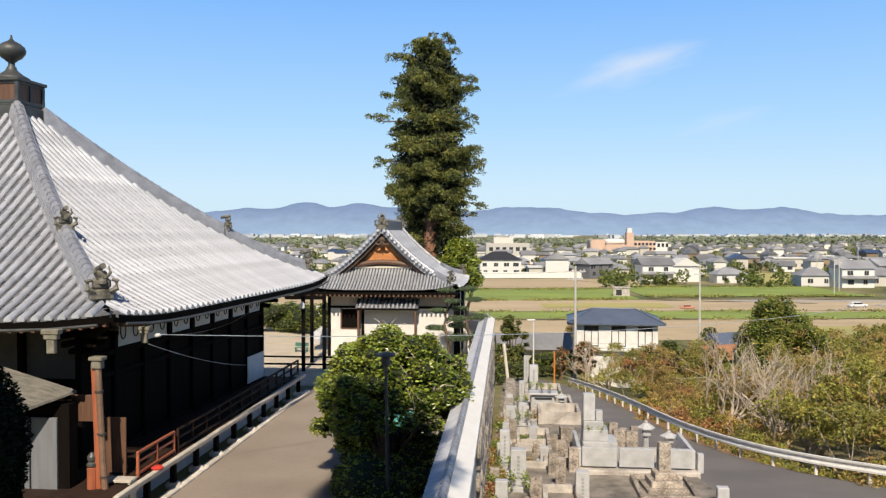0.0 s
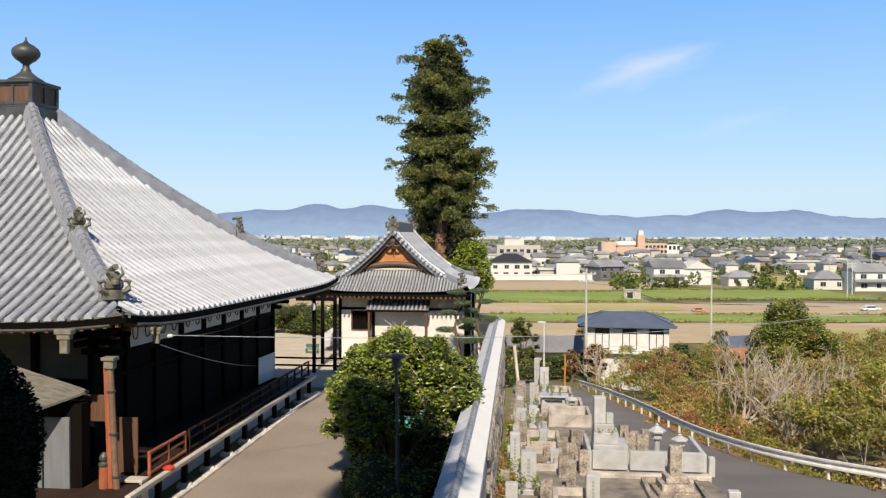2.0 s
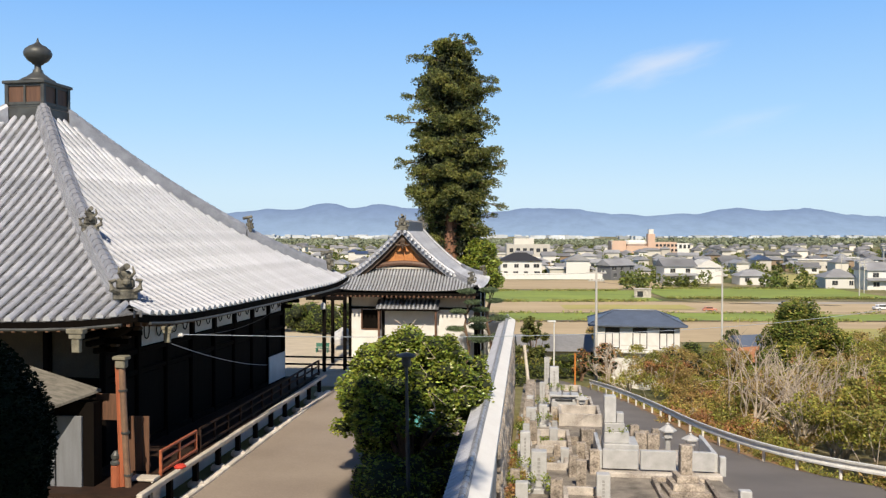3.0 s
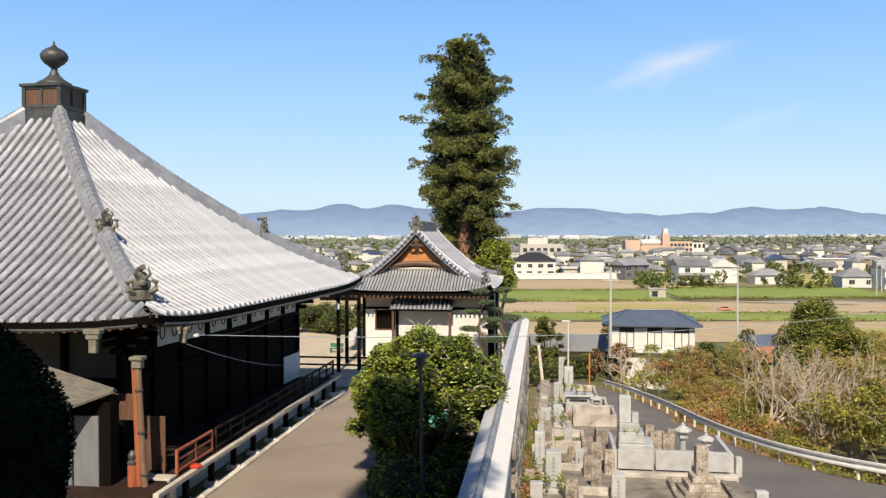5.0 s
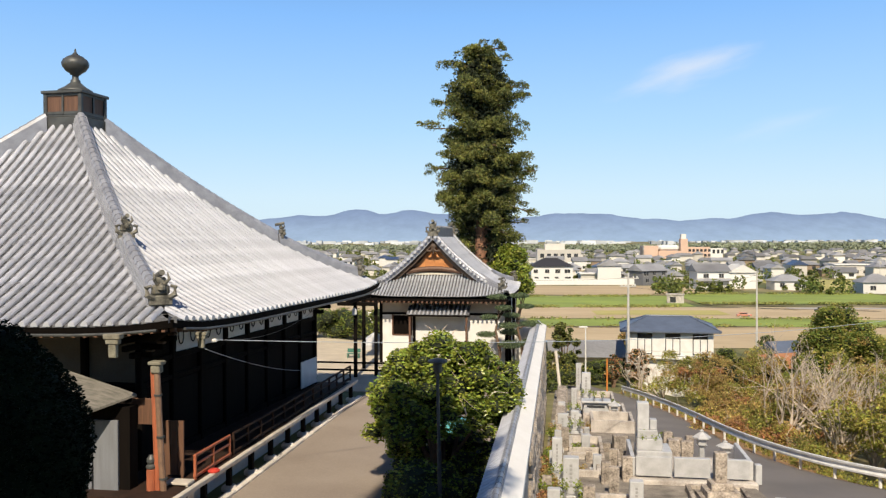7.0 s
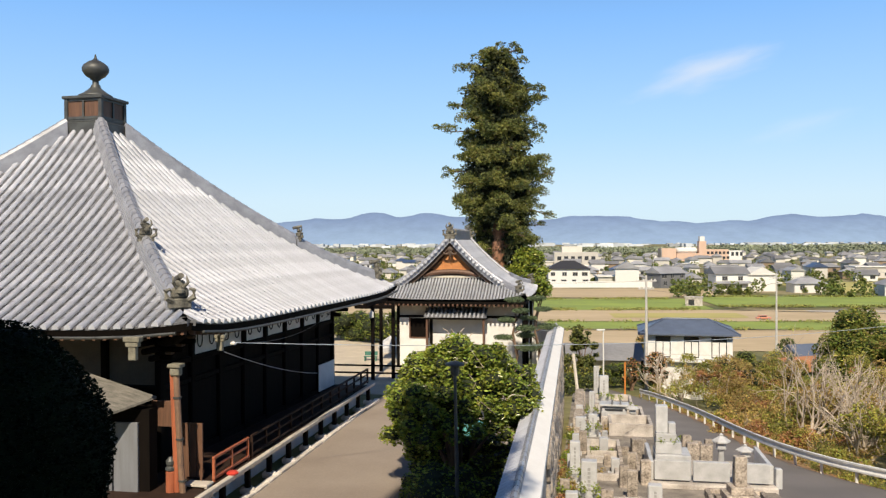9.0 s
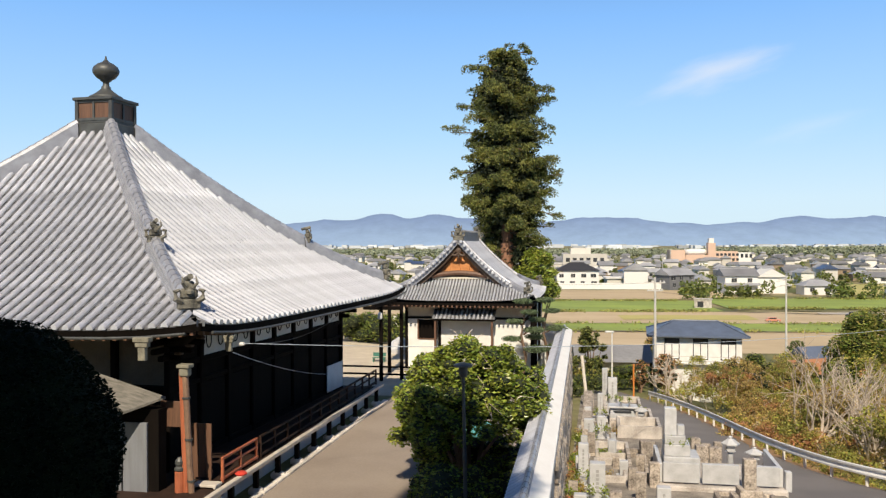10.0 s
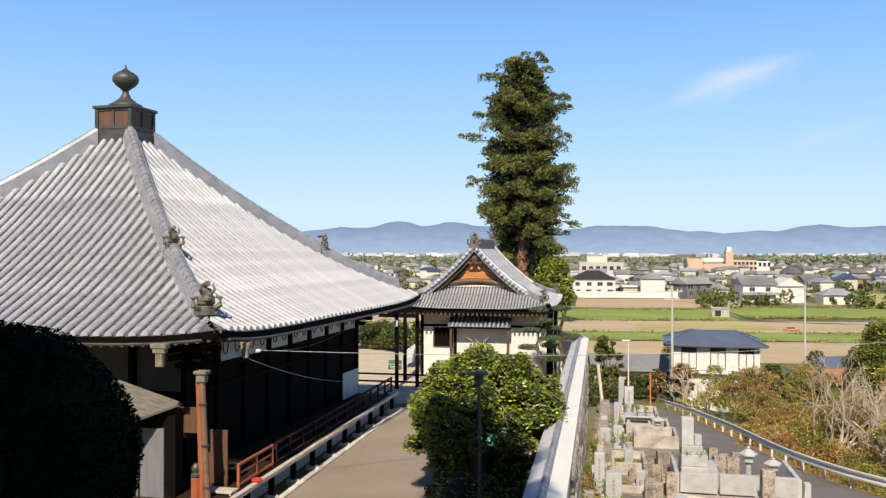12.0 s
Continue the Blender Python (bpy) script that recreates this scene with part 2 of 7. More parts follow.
M_BUSHRUST = material("rust_leaf", (0.46, 0.22, 0.08), (0.28, 0.15, 0.06), rough=0.6, scale=0.3, fine=3, bump=0, island=0.45, tint=0.03, transl=0.2)
# shade inside the crowns is put into this near-black colour
M_INNER_SHADE = material("inner_foliage", (0.022, 0.032, 0.009), (0.012, 0.018, 0.006), rough=0.9, scale=6, fine=40)
M_BARK = material("bark", (0.22, 0.14, 0.09), (0.09, 0.06, 0.04), rough=0.9, scale=3, fine=20, bump=0.6, stretch=(4, 4, 0.6))
M_TRUNK = material("cedar_bark", (0.34, 0.17, 0.10), (0.16, 0.08, 0.05), rough=0.9, scale=2, fine=14, bump=0.6, stretch=(5, 5, 0.4))
# deep shade is put into this almost black leaf green
M_SHADED_TOPIARY = material("shaded_topiary_leaf", (0.008, 0.015, 0.004), (0.004, 0.008, 0.003), rough=0.8, scale=1, fine=8, bump=0, island=0.3, spec=0.1)
M_TWIG = material("pale_twig", (0.60, 0.51, 0.42), (0.36, 0.29, 0.22), rough=0.9, scale=3, fine=20)
# slate colour with roof glare put in as a brighter blue
M_BLUEROOF = material("slate_roof", (0.12, 0.15, 0.21), (0.08, 0.10, 0.14), rough=0.45, scale=1, fine=12)
M_TOWNROOF = material("town_roof", (0.29, 0.295, 0.31), (0.18, 0.18, 0.19), rough=0.6, scale=0.2, fine=4, bump=0, obj=0.4)
M_TOWNWALL = material("town_wall", (0.62, 0.59, 0.53), (0.50, 0.47, 0.42), rough=0.9, scale=0.2, fine=4, bump=0, obj=0.25)
M_WINDOW = material("window_dark", (0.05, 0.055, 0.06), (0.03, 0.03, 0.035), rough=0.15, bump=0)
M_ORANGE = material("orange_render", (0.62, 0.44, 0.34), (0.54, 0.37, 0.28), rough=0.9, scale=0.1, fine=2, bump=0)
M_PIPE = material("pipe_copper", (0.27, 0.16, 0.10), (0.13, 0.08, 0.055), rough=0.6, scale=4, fine=30)
M_HEAD = material("rain_head_copper", (0.27, 0.25, 0.19), (0.12, 0.11, 0.08), rough=0.7, scale=5, fine=30)
M_POLE = material("concrete_pole", (0.55, 0.53, 0.50), (0.42, 0.40, 0.37), rough=0.85, scale=2, fine=20)


def ground_material():
    mt = bpy.data.materials.new("grassy_ground")
    mt.use_nodes = True
    N, L = mt.node_tree.nodes, mt.node_tree.links
    p = N["Principled BSDF"]
    tc = N.new("ShaderNodeTexCoord")
    n1, n2 = N.new("ShaderNodeTexNoise"), N.new("ShaderNodeTexNoise")
    n1.inputs["Scale"].default_value, n2.inputs["Scale"].default_value = 0.05, 1.5
    n1.inputs["Detail"].default_value = n2.inputs["Detail"].default_value = 6
    L.new(tc.outputs["Object"], n1.inputs[0])
    L.new(tc.outputs["Object"], n2.inputs[0])
    r = N.new("ShaderNodeValToRGB")
    r.color_ramp.elements[0].position, r.color_ramp.elements[0].color = 0.35, (0.10, 0.12, 0.035, 1)
    r.color_ramp.elements[1].position, r.color_ramp.elements[1].color = 0.62, (0.33, 0.27, 0.15, 1)
    e = r.color_ramp.elements.new(0.48)
    e.color = (0.19, 0.18, 0.06, 1)
    L.new(n1.outputs[0], r.inputs[0])
    mx = N.new("ShaderNodeMix")
    mx.data_type, mx.blend_type = "RGBA", "MULTIPLY"
    mx.inputs[0].default_value = 0.7
    r2 = N.new("ShaderNodeValToRGB")
    r2.color_ramp.elements[0].position, r2.color_ramp.elements[0].color = 0.3, (0.5, 0.5, 0.5, 1)
    r2.color_ramp.elements[1].position, r2.color_ramp.elements[1].color = 0.7, (1, 1, 1, 1)
    L.new(n2.outputs[0], r2.inputs[0])
    L.new(r.outputs[0], mx.inputs[6])
    L.new(r2.outputs[0], mx.inputs[7])
    L.new(mx.outputs[2], p.inputs["Base Color"])
    p.inputs["Roughness"].default_value = 0.95
    return mt


M_GROUND = ground_material()


# ================= ground =================
PLAIN = -7.4


def to_site(x, y):
    c, s = math.cos(radians(5.3)), math.sin(radians(5.3))
    return x * c - y * s, x * s + y * c


def step(v, v0, v1):
    t = min(max((v - v0) / (v1 - v0), 0), 1)
    return t * t * (3 - 2 * t)


def road_z(d):
    return max(-0.8 - 0.10 * (d - 27), PLAIN)


def land(x, y):
    """Height of the land: court terrace, cemetery slope, road hillside, plain."""
    a, b = to_site(x, y)
    left = PLAIN * step(b, 78, 105)
    right = max(road_z(max(y, 10)) - 0.06, PLAIN)
    if x > 11.5:
        right = max(right - 0.25 * min(x - 11.5, 14), PLAIN)
    edge = -2.3 - 0.0146 * b - 0.6 * step(b, 46, 50)
    k = step(a, edge, edge + 0.9)
    z = left * (1 - k) + right * k
    hill = max(5.7 - 0.46 * max(y - 1.5, 0) - 0.10 * max(abs(x) - 6, 0), 0)
    if y < 18 and hill > 0:
        z = max(z, hill + 0.35 * min(y, 0) * -0.2)
    return z - (0.25 if y > 15 and a > 0 and x < 15 and y < 60 else 0.02)


def make_ground():
    xs = sorted(set([-3000, -1500, -700, -350, -200, -120, -80, -60] + [x * 1.0 for x in range(-46, 47)] + [x * 0.5 for x in range(-10, 30)] + [50, 55, 60, 70, 80, 100, 130, 200, 350, 700, 1500, 3000]))
    ys = sorted(set([-600, -200, -80, -40, -20, -10, -5] + [y * 1.0 for y in range(-3, 112)] + [120, 140, 170, 200, 260, 350, 500, 700, 1000, 1500, 2200, 3200, 4800]))
    nx = len(xs)
    v = [(x, y, land(x, y)) for y in ys for x in xs]
    f = [(j * nx + i, j * nx + i + 1, (j + 1) * nx + i + 1, (j + 1) * nx + i) for j in range(len(ys) - 1) for i in range(nx - 1)]
    ob = new("ground", mesh_of("ground", v, f, M_GROUND, True))
    tagged(ob, "grassy hillside running down to a wide farmed plain", "ground", kind="structure")


make_ground()


def sheet(name, pts, z, mat, label, m=None, thick=0.35, kind="structure", category="ground"):
    """A flat slab over a polygon."""
    n = len(pts)
    s = Shape()
    s.add([(x, y, z) for x, y in pts] + [(x, y, z - thick) for x, y in pts], [tuple(range(n)), tuple(range(2 * n - 1, n - 1, -1))] + [(i, i + n, (i + 1) % n + n, (i + 1) % n) for i in range(n)])
    return solid(name, s, mat, label, category, kind=kind, m=m)


sheet("pavement", [(-9.9, 13.5), (-1.3, 13.5), (-1.8, 46.5), (-9.9, 46.5)], 0.02, M_COURT, "pale worn concrete paving of the temple court", SITE)
# ================= tiled roofs =================
def tile_row(z_of, s0, s1, r=0.075, length=0.34, n=6):
    """One row of round cover tiles up a slope: local x = up the slope in plan, z = height. Each tile overlaps the next."""
    sh = Shape()
    count = max(1, int(round((s1 - s0) / length)))
    step_s = (s1 - s0) / count
    for i in range(count):
        a, b = s0 + i * step_s, s0 + (i + 1) * step_s + 0.02
        vs = []
        for s, rr in ((a, r * 1.09), (b, r * 0.93)):
            zz = z_of(s)
            for k in range(n + 1):
                t = math.pi * k / n
                vs.append((s, math.cos(t) * rr, zz + math.sin(t) * rr * 1.2 + 0.05))
        fs = [(k, k + 1, n + 2 + k, n + 1 + k) for k in range(n)]
        if i == 0:
            vs.append((a, 0, z_of(a) + 0.05))
            fs += [(k + 1, k, 2 * n + 2) for k in range(n)]
        sh.add(vs, fs)
    return sh


def tiled_face(parent, m, lats, smin, smax, z_of, pitch, r=0.075, course=0.34):
    """A roof slope: rows of cover tiles as parts, pan tiles between them in one part. m: local x up the slope, y along the eave."""
    pans = Shape()
    for l in lats:
        a, b = smin(l), smax(l)
        if b - a < 0.25:
            continue
        row = tile_row(lambda s: z_of(l, s), a, b, r, course)
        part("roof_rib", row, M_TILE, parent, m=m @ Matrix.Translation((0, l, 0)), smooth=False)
    ls = list(lats) + [lats[-1] + pitch]
    for l in ls:
        lo, hi = l - pitch, l
        mid = l - pitch / 2
        a = min(smin(lo), smin(hi)) + 0.10
        b = max(smax(lo), smax(hi)) if abs(smax(lo) - smax(hi)) < 0.6 else min(smax(lo), smax(hi))
        if b - a < 0.1:
            continue
        count = max(1, int(round((b - a) / course)))
        for i in range(count):
            s0, s1 = a + (b - a) * i / count, a + (b - a) * (i + 1) / count
            vs = []
            for s, up in ((s0, 0.04), (s1, 0.0)):
                for q, dz in ((lo, 0.02), (mid, -0.02), (hi, 0.02)):
                    sq = min(s, max(smax(q), a) + 0.02)
                    vs.append((sq, q, z_of(q, sq) + up + dz))
            vs += [(s0, lo, z_of(lo, min(s0, smax(lo) + 0.02)) - 0.03), (s0, hi, z_of(hi, min(s0, smax(hi) + 0.02)) - 0.03)]
            pans.add(vs, [(1, 0, 3, 4), (2, 1, 4, 5), (0, 1, 2, 7, 6)])
    tagged(part("pan_tiles", pans, M_SHADED_PAN, parent, m=m), kind="stuff")


def ridge(parent, pts, w=0.34, h=0.42, cap=0.11, layers=4, name="hip_ridge", tile=0.36):
    """A stacked ridge swept along pts, with corbelled courses and a row of round cap tiles."""
    pts = [Vector(p) for p in pts]
    half = [(w / 2, -0.25)]
    for k in range(layers):
        ww = w * (1.0 - 0.09 * k) / 2
        z0, z1 = h * k / layers, h * (k + 1) / layers
        half += [(ww, z0), (ww, z1 - 0.02), (ww - 0.025, z1 - 0.02), (ww - 0.025, z1)]
    prof = half + [(-x, z) for x, z in reversed(half)]
    n = len(prof)
    vs = []
    for i, p in enumerate(pts):
        d = pts[min(i + 1, len(pts) - 1)] - pts[max(i - 1, 0)]
        side = Vector((d.y, -d.x, 0)).normalized()
        vs += [p + side * x + Vector((0, 0, z)) for x, z in prof]
    fs = [tuple(range(n)), tuple(range(len(vs) - 1, len(vs) - n - 1, -1))]
    fs += [(i * n + k, (i + 1) * n + k, (i + 1) * n + k + 1, i * n + k + 1) for i in range(len(pts) - 1) for k in range(n - 1)]
    part(name, Shape().add(vs, fs), M_RIDGE, parent)
    capsh = Shape()
    for i in range(len(pts) - 1):
        p, q = pts[i], pts[i + 1]
        n = max(1, int(round((q - p).length / tile)))
        for k in range(n):
            u, v = p.lerp(q, k / n), p.lerp(q, (k + 1.06) / n)
            up = Vector((0, 0, h))
            capsh.tube([u + up, v + up], [cap * 1.08, cap * 0.92], 8)
    tagged(part("cap_tiles", capsh, M_RIDGE, parent), kind="stuff")


def oni(parent, p, turn, size=1.0, name="ridge_end_tile"):
    """A curled ridge-end tile on a stepped base, topped by a round tile."""
    sh = Shape()
    s = size
    m = Matrix.Translation(p) @ pose(0, 0, 0, 0, 0, turn)
    sh.box(-0.10 * s, 0.10 * s, -0.34 * s, 0.34 * s, -0.12 * s, 0.18 * s, 0.03, m)
    sh.box(-0.08 * s, 0.12 * s, -0.26 * s, 0.26 * s, 0.18 * s, 0.5 * s, 0.06, m)
    sh.box(-0.06 * s, 0.10 * s, -0.16 * s, 0.16 * s, 0.5 * s, 0.72 * s, 0.05, m)
    for sd in (-1, 1):
        sh.tube([m @ Vector((0.06 * s, sd * 0.22 * s, 0.1 * s)), m @ Vector((0.10 * s, sd * 0.40 * s, 0.2 * s)), m @ Vector((0.08 * s, sd * 0.42 * s, 0.42 * s)), m @ Vector((0.08 * s, sd * 0.28 * s, 0.46 * s))], [0.09 * s, 0.10 * s, 0.08 * s, 0.05 * s], 6)
        sh.tube([m @ Vector((0.10 * s, sd * 0.10 * s, 0.5 * s)), m @ Vector((0.16 * s, sd * 0.22 * s, 0.66 * s)), m @ Vector((0.06 * s, sd * 0.20 * s, 0.85 * s))], [0.06 * s, 0.05 * s, 0.02 * s], 5)
    sh.tube([m @ Vector((-0.35 * s, 0, 0.74 * s)), m @ Vector((0.22 * s, 0, 0.86 * s))], 0.09 * s, 8)
    sh.lathe([(0.02, 0), (0.12 * s, 0.05 * s), (0.13 * s, 0.14 * s), (0.06 * s, 0.22 * s), (0.01, 0.26 * s)], 8, m=m @ Matrix.Translation((0.12 * s, 0, 0.30 * s)))
    return part(name, sh, M_ORN, parent, "weathered grey ridge-end tile")


# ================= the great hall =================
HA, HB, HR, HALL_TURN = -19.08, 29.58, 9.57, -2.8            # centre and half eave
EAVE, TOP_S, TOP_Z = 5.16, 8.87, 11.88


def hall_z(l, s):
    t = s / TOP_S
    q = abs(l) / HR
    return EAVE + (TOP_Z - EAVE) * (0.62 * t + 0.38 * t * t) + 0.30 * q ** 6 * max(0, 1 - t) ** 3


hall = thing("temple_hall", site(HA, HB, 0, HALL_TURN), "dark timber temple hall under a great grey tiled pyramid roof", "temple")
PITCH = 0.37
HALL_LATS = [(k - 25) * PITCH for k in range(51)]
for k in range(4):
    # local x up the slope: from the eave towards the middle
    m = pose(0, 0, 0, 0, 0, 90 * k) @ Matrix.Translation((-HR, 0, 0))
    tiled_face(hall, m, HALL_LATS, lambda l: 0.0, lambda l: min(HR - abs(l) - 0.12, TOP_S), hall_z, PITCH, 0.098, 0.36)
for k in range(4):
    m = pose(0, 0, 0, 0, 0, 90 * k)
    def on_hip(s):
        return m @ Vector((-HR + s, -HR + s, hall_z(HR - s, s)))
    ridge(hall, [on_hip(s) for s in np.linspace(3.75, TOP_S - 0.05, 14)], 0.56, 0.40, 0.15)
    ridge(hall, [on_hip(s) for s in np.linspace(0.95, 3.7, 7)], 0.54, 0.34, 0.15, 3)
    oni(hall, on_hip(3.6) + Vector((0, 0, 0.35)), 225 + 90 * k, 0.72)
    oni(hall, on_hip(0.85) + Vector((0, 0, 0.16)), 225 + 90 * k, 0.9)
# soffit, eave board and rafters
for k in range(4):
    m = pose(0, 0, 0, 0, 0, 90 * k)
    sh = Shape()
    ls = np.linspace(-HR, HR, 25)
    for s0, s1, d0, d1 in ((0.0, 0.06, 0.02, -0.20), (0.06, 2.3, -0.20, -0.55)):
        vs = []
        for l in ls:
            for s, d in ((s0, d0), (s1, d1)):
                ll = max(min(l, HR - s), -(HR - s))
                vs.append((-HR + s + 0.02, ll, hall_z(ll, s if s < 1 else 0.3) + d + (0.4 if s > 1 else 0)))
        sh.add(vs, [(2 * i, 2 * i + 1, 2 * i + 3, 2 * i + 2) for i in range(len(ls) - 1)])
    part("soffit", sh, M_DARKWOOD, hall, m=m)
    for i in range(58):
        l = -HR + 0.35 + i * (2 * HR - 0.7) / 57
        z = hall_z(l, 0.1)
        part("rafter", Shape().box(-HR + 0.12, -HR + 2.0 if abs(l) < HR - 2 else -HR + max(0.5, HR - abs(l)), l - 0.045, l + 0.045, z - 0.30, z - 0.18), M_BROWNWOOD, hall, m=m)
    # gutter
    sh = Shape()
    sh.tube([(-HR - 0.10, l, hall_z(l * 0.98, 0) - 0.16) for l in np.linspace(-HR + 0.4, HR - 0.4, 16)], 0.042, 6)
    part("gutter", sh, M_COPPER, hall, m=m)
# crown box and finial
sh = Shape()
sh.box(-0.80, 0.80, -0.80, 0.80, 11.45, 12.0, 0.03)
sh.box(-0.72, 0.72, -0.72, 0.72, 12.0, 12.12, 0.02)
for x in (-1, 1):
    for y in (-1, 1):
        sh.box(x * 0.70 - 0.07, x * 0.70 + 0.07, y * 0.70 - 0.07, y * 0.70 + 0.07, 12.1, 12.86, 0.015)
sh.box(-0.83, 0.83, -0.83, 0.83, 12.84, 12.95, 0.02)
for d in range(4):
    m = pose(0, 0, 0, 0, 0, 90 * d)
    sh.box(0.66, 0.75, -0.04, 0.04, 12.1, 12.86, 0, m)
    sh.box(0.66, 0.74, -0.7, 0.7, 12.1, 12.2, 0, m)
    sh.box(0.66, 0.74, -0.7, 0.7, 12.76, 12.86, 0, m)
CROWN = pose(0, 0, -0.53) @ Matrix.Scale(1.06, 4)
part("crown_box", sh, M_COPPER, hall, "aged copper framed crown box", m=CROWN)
for d in range(4):
    for y in (-0.35, 0.35):
        p = Shape().box(0.60, 0.70, y - 0.31, y + 0.31, 12.18, 12.78, 0.01)
        part("crown_panel", p, M_BROWNWOOD, hall, "rusty brown panel", m=CROWN @ pose(0, 0, 0, 0, 0, 90 * d))
fin = Shape().lathe([(0.62, 12.95), (0.60, 13.02), (0.42, 13.12), (0.22, 13.28), (0.17, 13.34), (0.17, 13.40), (0.12, 13.44), (0.11, 13.58), (0.19, 13.62), (0.20, 13.66), (0.34, 13.74), (0.46, 13.90), (0.48, 14.02), (0.43, 14.14), (0.28, 14.26), (0.12, 14.34), (0.05, 14.42), (0.02, 14.56)], 20)
part("finial", fin, M_COPPER, hall, "bulb-shaped aged copper finial", smooth=True, m=CROWN @ pose(0, 0, 0.04))
# body: sill frame, wall, frieze, posts
BW = 7.1
FLOOR = 0.95
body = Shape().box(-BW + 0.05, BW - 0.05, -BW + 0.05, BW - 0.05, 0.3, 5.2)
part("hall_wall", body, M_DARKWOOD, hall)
NB = 8
for k in (0, 2, 1, 3):
    m = pose(0, 0, 0, 0, 0, 90 * k)
    for i in range(NB + 1):
        y = -BW + i * 2 * BW / NB
        if i < NB or k in (0, 2):
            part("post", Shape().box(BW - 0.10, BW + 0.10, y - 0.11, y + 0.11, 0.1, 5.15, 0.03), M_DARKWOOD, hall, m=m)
    for z0, z1 in ((0.9, 1.1), (3.82, 3.99) if k != 3 else (1.6, 1.7), (4.72, 4.86), (3.2, 3.34)):
        part("beam", Shape().box(BW - 0.05, BW + 0.07, -BW, BW, z0, z1, 0.02), M_DARKWOOD, hall, m=m)
    for i in range(NB):
        y0 = -BW + i * 2 * BW / NB + 0.13
        y1 = y0 + 2 * BW / NB - 0.26
        # front side gets the plaster with painted shade
        fr = part("frieze_panel", Shape().box(BW - 0.06, BW - 0.01, y0, y1, 4.0 if k != 3 else 3.36, 4.71), (M_DARKWOOD if i == 0 else M_WHITE) if k != 3 else M_SHADED_CREAM, hall, ("dark corner panel" if i == 0 else "white plaster frieze panel") if k != 3 else "cream plaster wall panel with eave shade put into its colour", m=m)
        if k in (0, 2) and i:
            for j in range(2):
                yc = y0 + (j + 0.5) * (y1 - y0) / 2
                u = [(BW + 0.03, yc + dy, z) for dy, z in ((-0.15, 4.70), (-0.15, 4.40), (-0.10, 4.26), (0.0, 4.21), (0.10, 4.26), (0.15, 4.40), (0.15, 4.70))]
                part("hook", Shape().tube(u, 0.018, 5), M_DARKWOOD, hall, m=m)
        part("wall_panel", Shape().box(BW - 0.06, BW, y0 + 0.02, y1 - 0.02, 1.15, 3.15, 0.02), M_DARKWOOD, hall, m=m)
# verandah with rail, along the sunny side and round the corners
VA = 8.35
vr = thing("verandah", site(-18.4, 28.2), "raised timber verandah with a pale plank edge and red rail", "verandah")
# deck colour carries painted eave shade
deck = Shape().box(BW - 0.9, VA, -7.2, 8.6, FLOOR - 0.16, FLOOR - 0.04)
part("deck", deck, M_SHADED_WOOD, vr)
part("edge_plank", Shape().box(VA, VA + 0.16, -8.7, 9.3, FLOOR - 0.14, FLOOR, 0.02), M_PLANK, vr, "pale weathered edge plank")
for i in range(11):
    y = -8.4 + i * 1.72
    part("post", Shape().box(VA - 0.14, VA + 0.02, y - 0.08, y + 0.08, 0.12, FLOOR - 0.15, 0.02), M_DARKWOOD, vr)
    part("base_stone", Shape().lathe([(0.24, 0), (0.25, 0.08), (0.18, 0.16)], 8, (VA - 0.06, y, 0.02)), M_KERB, vr, "rounded pale base stone")
part("skirting", Shape().box(VA - 0.66, VA - 0.58, -8.3, 8.6, 0, FLOOR - 0.2), M_WHITE, vr, "pale plaster wall below the deck")
for i in range(17):
    y = -8.3 + i * 1.06
    part("kerb_stone", Shape().box(VA + 0.02, VA + 0.26, y, y + 1.04, -0.05, 0.10 + 0.01 * (i % 3), 0.03), M_KERB, vr)


def rail_run(y0, y1, wood):
    part("rail", Shape().box(VA - 0.22, VA - 0.14, y0, y1, FLOOR + 0.58, FLOOR + 0.66, 0.02), wood, vr)
    part("rail", Shape().box(VA - 0.21, VA - 0.15, y0, y1, FLOOR + 0.34, FLOOR + 0.41, 0.015), wood, vr)
    part("rail", Shape().box(VA - 0.23, VA - 0.13, y0, y1, FLOOR + 0.02, FLOOR + 0.11, 0.015), wood, vr)
    n = max(2, int((y1 - y0) / 1.1) + 1)
    for i in range(n):
        y = y0 + 0.05 + (y1 - y0 - 0.1) * i / (n - 1)
        part("rail_post", Shape().box(VA - 0.22, VA - 0.14, y - 0.04, y + 0.04, FLOOR - 0.05, FLOOR + 0.64, 0.015), wood, vr)
# near run stays sunlit red, far run has eave shade painted in
rail_run(-7.0, -4.6, M_REDPAINT)
rail_run(-4.4, 9.2, M_SHADED_WOOD)

# ================= the gate house with a gabled hip roof =================
GA, GB = -8.25, 53.0                 # centre
GW, GD = 4.75, 5.4                  # half width, half depth at the eave
GE, GTOP = 4.1, 7.75
SKIRT = 2.15


def gate_z(l, s, half=GD):
    t = s / GW
    return GE + (GTOP - GE) * (0.50 * t + 0.50 * t * t) + 0.45 * (abs(l) / half) ** 5 * max(0, 1 - t) ** 2


gate = thing("gate_house", site(GA, GB), "small white-walled temple building under a gabled hip roof", "temple building")
gl = [(k - 28) * 0.188 for k in range(57)]
VERGE_TILE = Shape().tube([(0, -0.24, 0), (0, 0.24, -0.02)], [0.085, 0.09], 8).mesh("verge_tile", M_TILE)
